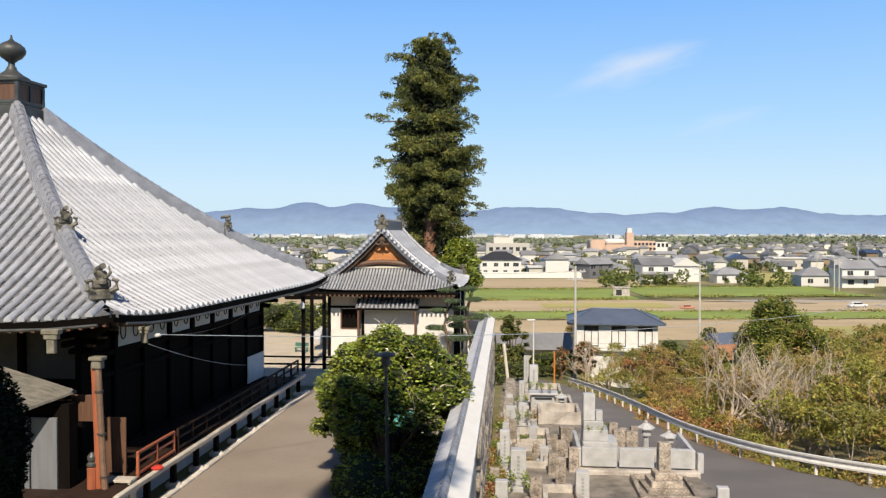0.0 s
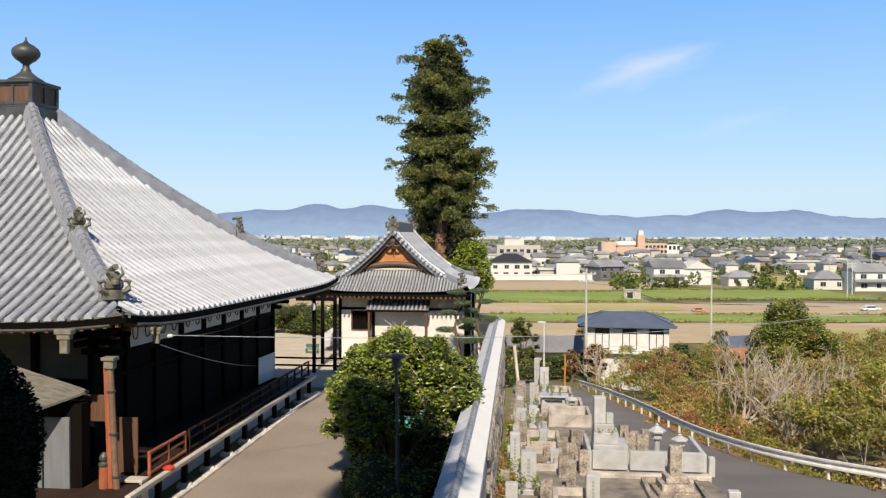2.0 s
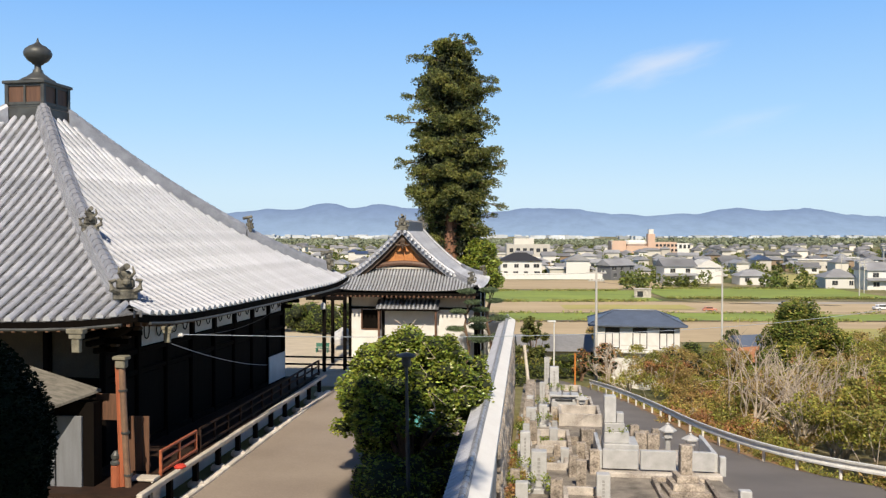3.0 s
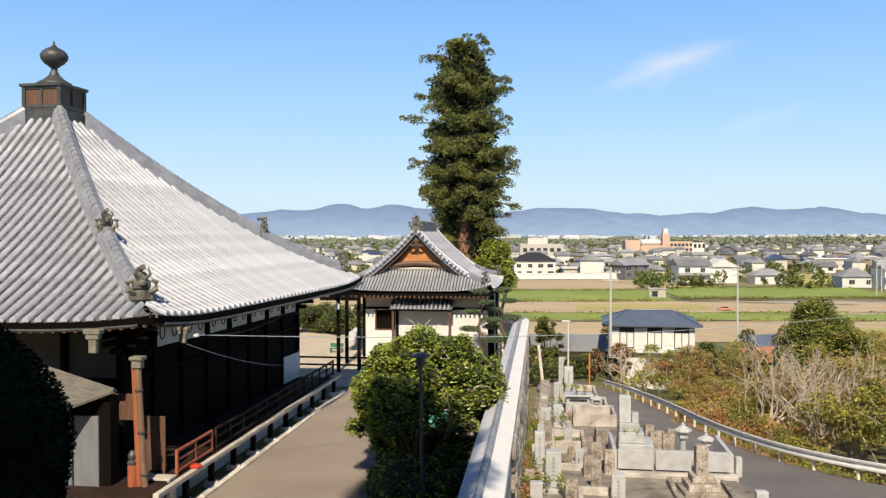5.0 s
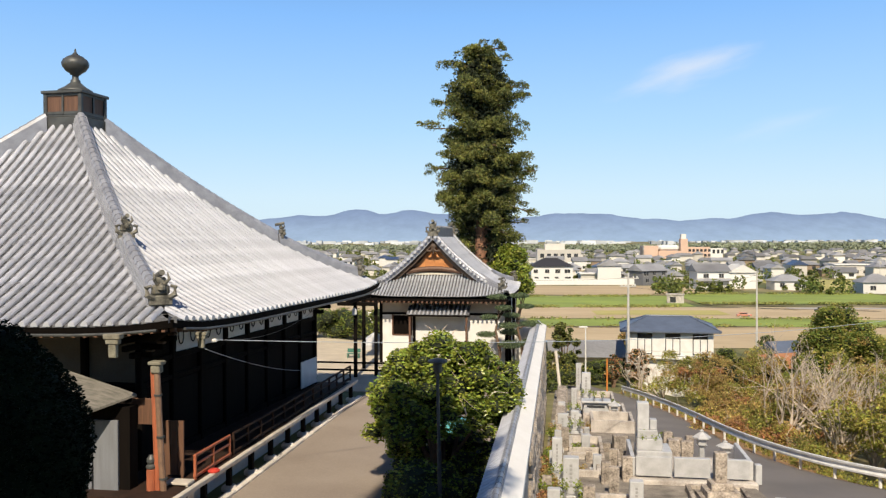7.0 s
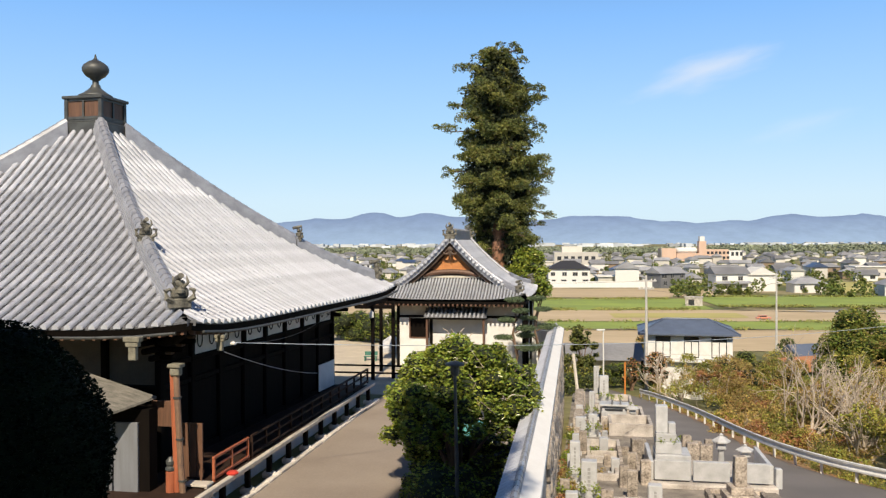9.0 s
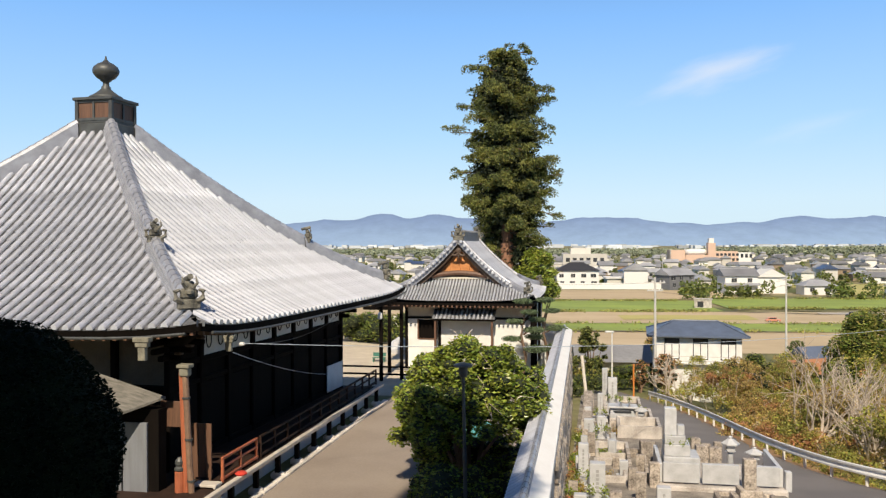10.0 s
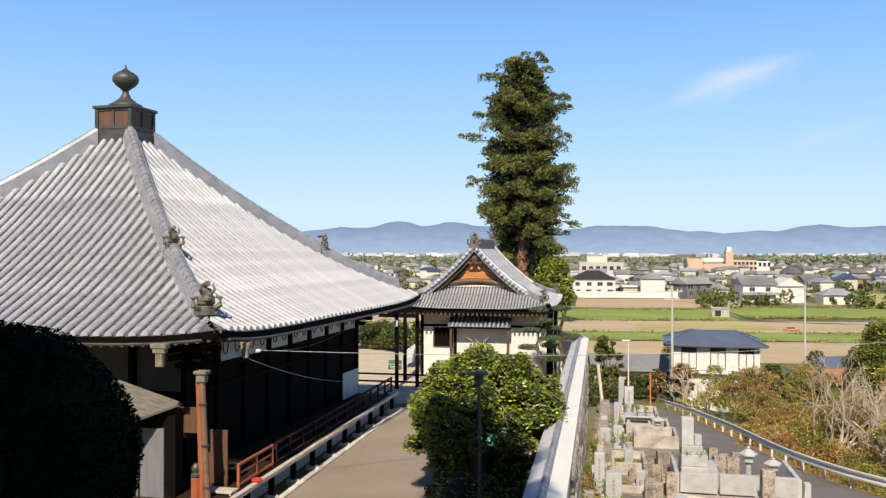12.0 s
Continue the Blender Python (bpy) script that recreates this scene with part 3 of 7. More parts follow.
for k in (0, 1):
    m = pose(0, 0, 0, 0, 0, 180 * k) @ Matrix.Translation((-GW, 0, 0))
    def side_max(l):
        d = GD - abs(l)
        return GW - 0.1 if d > SKIRT - 0.7 else max(d - 0.1, 0.05)
    tiled_face(gate, m, gl, lambda l: 0.0, side_max, gate_z, 0.188, 0.055, 0.3)
gf = [(k - 25) * 0.188 for k in range(51)]
for k in (0, 1):
    m = pose(0, 0, 0, 0, 0, 90 + 180 * k) @ Matrix.Translation((-GD, 0, 0))
    tiled_face(gate, m, gf, lambda l: 0.0, lambda l: max(min(SKIRT, GW - abs(l) - 0.1), 0.02), lambda l, s: gate_z(l, s, GW), 0.188, 0.055, 0.3)
for sx in (-1, 1):
    for sy in (-1, 1):
        hip = [Vector((sx * (GW - s), sy * (GD - s), gate_z(GD - s, s))) for s in np.linspace(0.5, SKIRT - 0.3, 6)]
        ridge(gate, hip, 0.30, 0.26, 0.09, 3)
        oni(gate, hip[0] + Vector((0, 0, 0.06)), math.degrees(math.atan2(sy, sx)), 0.75)
        # verge: barge row down the gable edge
        yv = sy * (GD - SKIRT + 0.62)
        verge = [Vector((sx * (GW - s), yv, gate_z(0, s))) for s in np.linspace(SKIRT - 0.7, GW - 0.05, 9)]
        ridge(gate, verge, 0.30, 0.20, 0.10, 2, "verge_ridge")
        for i in range(15):
            s = SKIRT - 0.6 + (GW - SKIRT + 0.4) * i / 14
            part("verge_tile", VERGE_TILE, None, gate, m=Matrix.Translation((sx * (GW - s), yv + sy * 0.13, gate_z(0, s) + 0.10)))
        yb = sy * (GD - SKIRT + 0.50)
        bb = Shape()
        n = len(verge)
        bb.add([(p.x, yb + dy, p.z + dz) for p in verge for dy, dz in ((-0.06, -0.05), (0.06, -0.05), (0.06, -0.50), (-0.06, -0.50))],
               [(i * 4 + j, (i + 1) * 4 + j, (i + 1) * 4 + (j + 1) % 4, i * 4 + (j + 1) % 4) for i in range(n - 1) for j in range(4)] + [(3, 2, 1, 0), (n * 4 - 4, n * 4 - 3, n * 4 - 2, n * 4 - 1)])
        part("bargeboard", bb, M_BARGE, gate)
ridge(gate, [Vector((0, y, GTOP - 0.05)) for y in np.linspace(-GD + SKIRT - 0.6, GD - SKIRT + 0.6, 5)], 0.36, 0.55, 0.11, 5, "main_ridge")
for sy in (-1, 1):
    oni(gate, Vector((0, sy * (GD - SKIRT + 0.68), GTOP + 0.05)), 90 * sy, 0.95)
    y = sy * (GD - SKIRT)
    n = 12
    zs = [(x, gate_z(0, GW - abs(x)) - 0.12) for x in np.linspace(-GW + SKIRT, GW - SKIRT, n)]
    base = gate_z(0, SKIRT) - 0.2
    tri = Shape()
    vs = [(x, y - 0.06, z) for x, z in zs] + [(x, y - 0.06, base) for x, _ in zs]
    vs += [(x, y + 0.06, z) for x, y0, z in vs]
    fs = []
    for i in range(n - 1):
        fs += [(i, i + 1, n + i + 1, n + i), (2 * n + i + 1, 2 * n + i, 3 * n + i, 3 * n + i + 1)]
    tri.add(vs, fs)
    part("gable_panel", tri, M_BROWNWOOD, gate, "dark brown timber gable panel")
    f = -1 if sy < 0 else 1
    top_z = gate_z(0, GW) - 0.55
    # orange upper field, cusped rainbow beam, pale sill and carved pendant
    fld = Shape()
    n = 9
    xs_ = np.linspace(-1.15, 1.15, n)
    zt = [top_z - (top_z - base - 0.78) * (abs(x) / 1.15) ** 0.9 for x in xs_]
    fld.add([(x, y + f * 0.10, z) for x, z in zip(xs_, zt)] + [(x, y + f * 0.10, base + 0.62) for x in xs_] + [(x, y + f * 0.04, z) for x, z in zip(xs_, zt)] + [(x, y + f * 0.04, base + 0.62) for x in xs_],
            [(i, i + 1, n + i + 1, n + i) for i in range(n - 1)] + [(2 * n + i, 2 * n + i + 1, i + 1, i) for i in range(n - 1)])
    part("gable_field", fld, M_ORANGEWOOD, gate, "orange timber field under the gable peak")
    for dx in (-0.55, 0.0, 0.55):
        part("gable_strut", Shape().box(dx - 0.045, dx + 0.045, y + f * 0.14 - 0.03, y + f * 0.14 + 0.03, base + 0.6, top_z - 0.1 - abs(dx) * 1.1, 0.01), M_ORANGEWOOD, gate)
    bow = [(x, y + f * 0.22, base + 0.62 - 0.22 * (abs(x) / 1.7) ** 2) for x in np.linspace(-1.7, 1.7, 9)]
    part("rainbow_beam", Shape().tube(bow, 0.15, 8), M_BROWNWOOD, gate)
    part("gable_sill", Shape().box(-1.75, 1.75, y + f * 0.12 - 0.05, y + f * 0.12 + 0.05, base + 0.22, base + 0.36, 0.02), M_CREAM, gate)
    yy = y + f * 0.60
    pend = Shape().lathe([(0.02, -0.05), (0.13, 0), (0.17, 0.05), (0.02, 0.10)], 10, m=Matrix.Translation((0, yy, top_z - 0.12)) @ pose(0, 0, 0, 90, 0, 0))
    for sd in (-1, 1):
        pend.tube([(0, yy, top_z - 0.28), (sd * 0.18, yy, top_z - 0.42), (sd * 0.36, yy, top_z - 0.40), (sd * 0.44, yy, top_z - 0.30)], [0.09, 0.08, 0.06, 0.03], 6)
    pend.tube([(0, yy, top_z - 0.2), (0, yy, top_z - 0.62)], [0.10, 0.03], 6)
    part("gable_pendant", pend, M_BARGE, gate, "carved timber gable pendant")
# soffit and walls
sh = Shape()
sh.box(-GW + 0.1, GW - 0.1, -GD + 0.1, GD - 0.1, GE - 0.24, GE - 0.10)
part("soffit", sh, M_DARKWOOD, gate)
for i in range(34):
    x = -GW + 0.3 + i * (2 * GW - 0.6) / 33
    part("rafter", Shape().box(x - 0.05, x + 0.05, -GD + 0.02, -GD + 1.3, GE - 0.36, GE - 0.24), M_BROWNWOOD, gate)
WX0, WX1, WY = -3.2, 4.45, -4.0         # front wall of the gate house
fw = Shape()
fw.box(WX0, WX0 + 0.75, WY, WY + 0.18, 0, 2.95)
fw.box(WX0 + 0.75, WX0 + 1.85, WY, WY + 0.18, 0, 1.75)
fw.box(WX0 + 0.75, WX0 + 1.85, WY, WY + 0.18, 2.9, 2.95)
fw.box(WX0 + 1.85, WX1, WY, WY + 0.18, 0, 2.95)
part("front_wall", fw, M_WHITE, gate, "white plaster wall, lit by the sun")
# wall under the eave: its shade is put in as cream
part("upper_wall", Shape().box(WX0, WX1, WY + 0.02, WY + 0.18, 2.95, GE - 0.3), M_CREAM, gate)
part("side_wall", Shape().box(WX0, WX0 + 0.18, WY + 0.2, 4.0, 0, GE - 0.3), M_WHITE, gate)
part("side_wall", Shape().box(WX1 - 0.18, WX1, WY + 0.2, 4.0, 0, GE - 0.3), M_WHITE, gate)
part("back_wall", Shape().box(WX0, WX1, 4.0, 4.18, 0, GE - 0.3), M_WHITE, gate)
# near-black sheet painted in for the shade of the opening
win = part("window", Shape().box(WX0 + 0.75, WX0 + 1.85, WY + 0.10, WY + 0.14, 1.75, 2.9), M_DARKWOOD, gate, "dark panel standing in for the shaded window opening")
part("window_frame", Shape().box(WX0 + 0.68, WX0 + 0.76, WY - 0.04, WY + 0.1, 1.7, 2.95).box(WX0 + 1.84, WX0 + 1.92, WY - 0.04, WY + 0.1, 1.7, 2.95).box(WX0 + 0.76, WX0 + 1.84, WY - 0.04, WY + 0.1, 1.68, 1.75), M_BROWNWOOD, win)
for x in (WX0, WX0 + 2.05, WX1):
    part("post", Shape().box(x - 0.09, x + 0.09, WY - 0.06, WY + 0.12, 0, GE - 0.25, 0.02), M_DARKWOOD, gate)
part("beam", Shape().box(WX0, WX1, WY - 0.05, WY + 0.05, 2.94, 3.08, 0.02), M_DARKWOOD, gate)
# small lean-to roof over the window wall
lean = lambda l, s: 3.0 + 0.55 * s
tiled_face(gate, pose(0.45, WY - 1.05, 0, 0, 0, 90), [(k - 6.5) * 0.25 for k in range(14)], lambda l: 0.0, lambda l: 1.0, lean, 0.25, 0.06, 0.3)
part("lean_to_board", Shape().box(-1.4, 2.3, WY - 1.0, WY, 2.92, 3.0), M_DARKWOOD, gate)
for x in (-1.25, 2.15):
    part("lean_to_post", Shape().box(x - 0.06, x + 0.06, WY - 0.95, WY - 0.83, 0, 2.94, 0.01), M_BROWNWOOD, gate)

# ================= foliage =================
def leaf_mesh(name, centres, size, mat, seed=1, flat=0.3, aspect=0.55):
    """Many small folded leaves, one quad pair each, at the given centres."""
    rng = np.random.default_rng(seed)
    c = np.asarray(centres, float)
    n = len(c)
    d = rng.normal(size=(n, 3))
    d[:, 2] *= flat
    d /= np.linalg.norm(d, axis=1, keepdims=True)
    w = np.cross(d, rng.normal(size=(n, 3)))
    w /= np.linalg.norm(w, axis=1, keepdims=True)
    s = size * rng.uniform(0.6, 1.3, (n, 1))
    up = np.cross(d, w) * s * 0.12
    v = np.stack([c - d * s * 0.5, c + w * s * aspect * 0.5 + up, c + d * s * 0.5, c - w * s * aspect * 0.5 + up], 1).reshape(-1, 3)
    me = bpy.data.meshes.new(name)
    me.vertices.add(n * 4)
    me.vertices.foreach_set("co", v.ravel())
    i = np.arange(n)[:, None] * 4
    loops = np.concatenate([i, i + 1, i + 2, i, i + 2, i + 3], 1).ravel()
    me.loops.add(n * 6)
    me.loops.foreach_set("vertex_index", loops)
    me.polygons.add(n * 2)
    me.polygons.foreach_set("loop_start", np.arange(n * 2) * 3)
    me.polygons.foreach_set("loop_total", np.full(n * 2, 3))
    me.update(calc_edges=True)
    me.materials.append(mat)
    return me


def lobes_points(rng, lobes, per, shell=0.75):
    """Leaf centres on and in a set of lobes (x, y, z, rx, ry, rz)."""
    out = []
    for x, y, z, rx, ry, rz in lobes:
        n = int(per * (rx * ry + ry * rz + rx * rz) / 3)
        d = rng.normal(size=(n, 3))
        d /= np.linalg.norm(d, axis=1, keepdims=True)
        r = rng.uniform(shell, 1.04, (n, 1))
        out.append(np.array([x, y, z]) + d * r * np.array([rx, ry, rz]))
    return np.concatenate(out)


def shrub(name, m, label, lobes, per, leaf, mat, seed, trunk=True, category="shrub", shell=0.7, extra=(), core=0.0):
    t = thing(name, m, label, category)
    rng = np.random.default_rng(seed)
    part("crown", leaf_mesh("crown", lobes_points(rng, lobes, per, shell), leaf, mat, seed), None, t)
    # dark solid lobes paint the shade within the crown
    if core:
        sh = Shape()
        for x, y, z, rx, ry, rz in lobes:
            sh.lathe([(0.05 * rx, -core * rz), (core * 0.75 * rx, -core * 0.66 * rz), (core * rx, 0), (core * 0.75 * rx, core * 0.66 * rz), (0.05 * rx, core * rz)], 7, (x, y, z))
        tagged(part("inner_foliage", sh, M_INNER_SHADE, t), kind="stuff")
    for mat2, share in extra:
        part("crown", leaf_mesh("crown", lobes_points(rng, lobes, per * share, 0.95), leaf, mat2, seed + 5), None, t)
    if trunk:
        sh = Shape()
        for i, (x, y, z, rx, ry, rz) in enumerate(lobes):
            if i % max(1, len(lobes) // 9) == 0:
                sh.tube([(x * 0.05, y * 0.05, -0.2), (x * 0.3, y * 0.3, z * 0.45), (x, y, z)], [0.10, 0.06, 0.02], 5)
        part("trunk", sh, M_BARK, t)
    return t


rng = np.random.default_rng(11)
# the broad camellia-like bush in the court: a dome of leaf clumps open below
lob = []
for i in range(150):
    th, ph = rng.uniform(0, 2 * math.pi), math.acos(rng.uniform(-0.35, 1))
    r = rng.uniform(0.78, 1.0) * (1 + 0.10 * math.sin(3 * th + 1) * math.sin(ph))
    lob.append((2.25 * r * math.sin(ph) * math.cos(th), 1.95 * r * math.sin(ph) * math.sin(th), 2.55 + 2.0 * r * math.cos(ph), *(rng.uniform(0.24, 0.46) * np.array([1, 1, 0.75]))))
for i in range(20):
    th, q = rng.uniform(1.7, 4.4), rng.uniform(0.6, 1)
    lob.append((2.2 * q * math.cos(th), 1.7 * q * math.sin(th), rng.uniform(1.0, 1.9), *(rng.uniform(0.26, 0.42) * np.array([1, 1, 0.75]))))
lob.append((0, 0, 2.9, 1.9, 1.6, 1.25))
shrub("broad_bush", site(-3.85, 24.4), "broad rounded evergreen bush with glossy yellow-green leaves", lob, 1900, 0.12, M_LEAF, 3, core=0.66)
tw = Shape()
for i in range(60):
    th, ph = rng.uniform(0, 2 * math.pi), math.acos(rng.uniform(0.0, 1))
    c = Vector((2.1 * math.sin(ph) * math.cos(th), 1.8 * math.sin(ph) * math.sin(th), 2.5 + 1.95 * math.cos(ph)))
    q = c + Vector(rng.normal(size=3) * 0.20)
    tw.tube([c * 0.93 + Vector((0, 0, 0.12)), c + Vector(rng.normal(size=3) * 0.12), q], [0.013, 0.010, 0.006], 4)
tagged(part("twig_work", tw, M_TWIG, bpy.data.objects["broad_bush"], "pale bare twigs among the leaves"), kind="stuff")
M_TURQ = material("turquoise_sheet", (0.16, 0.55, 0.52), (0.10, 0.42, 0.40), rough=0.5, scale=2, fine=12)
tq = thing("covered_stack", site(-5.2, 31.2), "low stack under a turquoise sheet behind the bush", "covered stack")
part("cover", Shape().box(-1.25, 1.25, -0.5, 0.5, 0.12, 0.62, 0.10), M_TURQ, tq, "turquoise plastic sheet")
for x in (-1.0, 1.0):
    part("bearer", Shape().box(x - 0.06, x + 0.06, -0.5, 0.5, 0.02, 0.13), M_BROWNWOOD, tq)
# low shrubs below it
for k, (a, b, s) in enumerate(((-3.9, 22.0, 1.25), (-3.2, 22.6, 0.9), (-4.6, 22.6, 0.8), (-2.75, 24.4, 1.1), (-3.6, 26.0, 1.2), (-2.6, 23.3, 0.8), (-4.7, 25.6, 1.0), (-2.4, 26.5, 0.9), (-2.6, 43.0, 1.0), (-3.4, 41.5, 0.8), (-2.3, 34.0, 0.8))):
    lb = [(rng.uniform(-0.6, 0.6) * s, rng.uniform(-0.6, 0.6) * s, 0.55 * s + rng.uniform(-0.2, 0.3) * s, 0.4 * s, 0.4 * s, 0.35 * s) for _ in range(14)]
    shrub("low_shrub", site(a, b), "low dark green shrub at the foot of the bush" if k < 7 else "low green shrub beside the wall", lb, 1400, 0.11, M_LEAF, 20 + k, False, core=0.85)

# ================= the tall cedar =================
def cedar():
    t = thing("cedar_tree", site(-6.6, 61.0), "tall old cedar with ragged dark green crown", "tree")
    rng = np.random.default_rng(5)
    tr = Shape()
    tr.tube([(0, 0, -0.3), (0.05, 0, 2), (0, 0, 7), (0.05, 0.1, 14), (0.1, 0, 19), (0.1, 0, 21.2)], [0.75, 0.6, 0.5, 0.3, 0.14, 0.04], 10)
    part("trunk", tr, M_TRUNK, t, "reddish-brown fibrous trunk")
    # reach of the crown towards -x and +x by height
    hz = (4.0, 6.0, 8.0, 10.0, 11.2, 12.6, 14.0, 15.4, 16.8, 18.0, 19.0, 20.0, 21.0, 21.9)
    left = (1.2, 1.7, 2.5, 2.9, 3.4, 3.5, 3.2, 3.4, 2.9, 3.6, 2.3, 1.8, 1.3, 1.2)
    right = (3.0, 3.0, 3.0, 3.2, 3.8, 4.0, 2.9, 3.0, 2.6, 3.0, 2.3, 2.0, 1.6, 1.5)
    limbs = Shape()
    pts = []

    def clump(c, sz):
        n = int(620 * sz * sz)
        d = rng.normal(size=(n, 3))
        d /= np.linalg.norm(d, axis=1, keepdims=True)
        d[:, 2] = np.where(d[:, 2] < -0.45, -d[:, 2], d[:, 2])
        pts.append(c + d * rng.uniform(0.55, 1.08, (n, 1)) * np.array([sz, sz, sz * 0.88]))

    def limb(z, th, reach, droop, fat):
        e = np.array([reach * math.cos(th), reach * math.sin(th), z + droop])
        b0 = np.array([0, 0, z - 0.25])
        mid = (b0 + e) / 2 + np.array([0, 0, 0.12])
        limbs.tube([b0, mid, e], [0.10, 0.06, 0.02], 4)
        for k in range(6):
            q = 0.48 + 0.54 * (k + rng.uniform()) / 6
            c = b0 * (1 - q) + e * q + rng.normal(size=3) * np.array([0.34, 0.34, 0.18])
            clump(c, fat * rng.uniform(0.35, 0.95))

    n_l = 165
    for i in range(n_l):
        z = 4.4 + 17.2 * (i + 0.8 * rng.uniform()) / n_l
        th = (i * 2.39996 + rng.normal() * 0.3) % (2 * math.pi)
        if z < 8.9 and 3.5 < th < 5.5:
            continue
        w = 0.5 + 0.5 * math.cos(th)
        env = np.interp(z, hz, right) * w + np.interp(z, hz, left) * (1 - w)
        limb(z, th, env * rng.uniform(0.66, 0.98), env * rng.uniform(-0.22, 0.16), 0.74 if z < 18 else 0.58)
    # near-black leaves paint the shaded depth between the clumps
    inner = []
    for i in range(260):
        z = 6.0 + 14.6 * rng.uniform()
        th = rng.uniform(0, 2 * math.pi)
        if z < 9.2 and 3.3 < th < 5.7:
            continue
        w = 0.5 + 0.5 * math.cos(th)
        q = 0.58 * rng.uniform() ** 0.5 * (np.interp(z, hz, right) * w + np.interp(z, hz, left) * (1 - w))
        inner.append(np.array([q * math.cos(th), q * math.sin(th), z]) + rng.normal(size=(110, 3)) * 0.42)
    part("inner_foliage", leaf_mesh("inner_foliage", np.concatenate(inner), 0.26, M_INNER_SHADE, 9, 0.9, 0.6), None, t)
    # limbs that stand clear of the crown
    for z, th, reach, droop in ((19.0, 0.15, 3.5, -0.3), (20.4, 3.0, 2.9, 0.2), (15.7, 3.2, 4.2, 0.1), (12.8, 3.1, 4.2, 0.0), (17.6, 0.2, 3.2, 0.5), (17.4, 2.9, 3.6, 0.4), (12.2, 0.1, 4.2, 0.4), (21.4, 0.4, 1.9, 0.5), (21.3, 2.6, 1.4, 0.5), (10.6, 0.0, 4.0, -1.2), (8.6, 0.2, 3.4, 0.2)):
        limb(z, th, reach, droop, 0.58)
    tagged(part("limb_wood", limbs, M_BARK, t), kind="stuff")
    part("crown", leaf_mesh("crown", np.concatenate(pts), 0.19, M_CEDAR, 8, 0.9, 0.42), None, t)


cedar()

# ================= lamp post =================
lp = thing("garden_lamp", site(-3.4, 21.2), "slender grey lamp post with a flat cap", "lamp")
part("pole", Shape().lathe([(0.055, 0), (0.055, 2.0), (0.045, 2.02), (0.042, 4.05)], 10), M_COPPER, lp, m=pose(0, 0, 0, 0, -0.9, 0))
part("lantern", Shape().lathe([(0.05, 4.0), (0.10, 4.05), (0.12, 4.12), (0.12, 4.25), (0.09, 4.28)], 12, (-0.065, 0, 0)), M_COPPER, lp)
part("cap", Shape().lathe([(0.24, 4.28), (0.26, 4.30), (0.25, 4.34), (0.05, 4.40)], 14, (-0.065, 0, 0)), M_COPPER, lp)

# ================= boundary wall with tiled coping =================
wall = thing("boundary_wall", site(-1.09, 0, 0, 0.84), "long boundary wall with a white-edged tiled coping", "wall", kind="structure")
part("wall_core", Shape().box(-0.2, 0.2, 12, 49.0, -2.5, 2.2), M_CONCRETE, wall)
part("coping_slope", Shape().add([(0.36, 12, 2.40), (0.36, 49, 2.40), (-0.08, 49, 2.62), (-0.08, 12, 2.62), (0.36, 12, 2.2), (0.36, 49, 2.2), (-0.08, 12, 2.2), (-0.08, 49, 2.2)], [(0, 1, 2, 3), (4, 5, 1, 0), (5, 4, 6, 7), (0, 3, 6, 4), (1, 5, 7, 2)]), M_LIME, wall, "white plastered coping slope")
cz = lambda l, s: 2.28 + 0.62 * s
tiled_face(wall, Matrix.Translation((-0.54, 30.5, 0)), [(k - 73.5) * 0.25 for k in range(148)], lambda l: 0.0, lambda l: 0.44, cz, 0.25, 0.06, 0.22)
ridge(wall, [(-0.10, y, 2.54) for y in np.linspace(12, 49, 10)], 0.2, 0.12, 0.07, 2, "coping_ridge")
part("end_wall", Shape().box(-1.5, -0.25, 48.7, 49.0, 0, 2.3, 0.02), M_WHITE, wall)

# ================= road and guard rail =================
def rail_x(d):
    """Line of the guard rail, by distance ahead."""
    pts = ((14, 27.0), (20, 20.3), (24, 16.6), (26.6, 14.2), (28.5, 12.9), (30.6, 12.0), (33.3, 11.45), (36, 11.1), (40, 10.95), (46, 11.0), (52, 10.9), (58, 10.55), (62, 10.2), (66, 9.6), (75, 8.0), (90, 6.4))
    for (d0, x0), (d1, x1) in zip(pts, pts[1:]):
        if d <= d1:
            return x0 + (x1 - x0) * (d - d0) / (d1 - d0)
    return pts[-1][1]


def road_mid(d):
    return rail_x(d) - 2.15


def smooth_mid(d):
    return sum(road_mid(d + k * 0.8) for k in range(-3, 4)) / 7


rs = Shape()
ds = [14 + i for i in range(74)]
vs = []
for d in ds:
    x1 = smooth_mid(d) + 1.95
    x0 = min(x1 - 3.9, 7.4) if d < 34 else x1 - 3.9
    for q in (0, 0.33, 0.67, 1):
        vs.append((x0 + (x1 - x0) * q, d, road_z(d) + 0.03 + 0.03 * (0 < q < 1)))
rs.add(vs, [(i * 4 + j, i * 4 + j + 1, i * 4 + j + 5, i * 4 + j + 4) for i in range(len(ds) - 1) for j in range(3)])
solid("road", rs, M_ASPHALT, "narrow grey asphalt road winding downhill", "road", kind="structure")

gr = thing("guard_rail", pose(0, 0, 0), "white steel guard rail along the road", "guard rail")
line = []
d = 17.0
while d < 65:
    tx = smooth_mid(d + 0.5) - smooth_mid(d - 0.5)
    n = Vector((1, -tx, 0)).normalized()
    line.append((Vector((smooth_mid(d) + 2.15, d, road_z(d))), n))
    d += 1.0 / math.sqrt(1 + tx * tx)
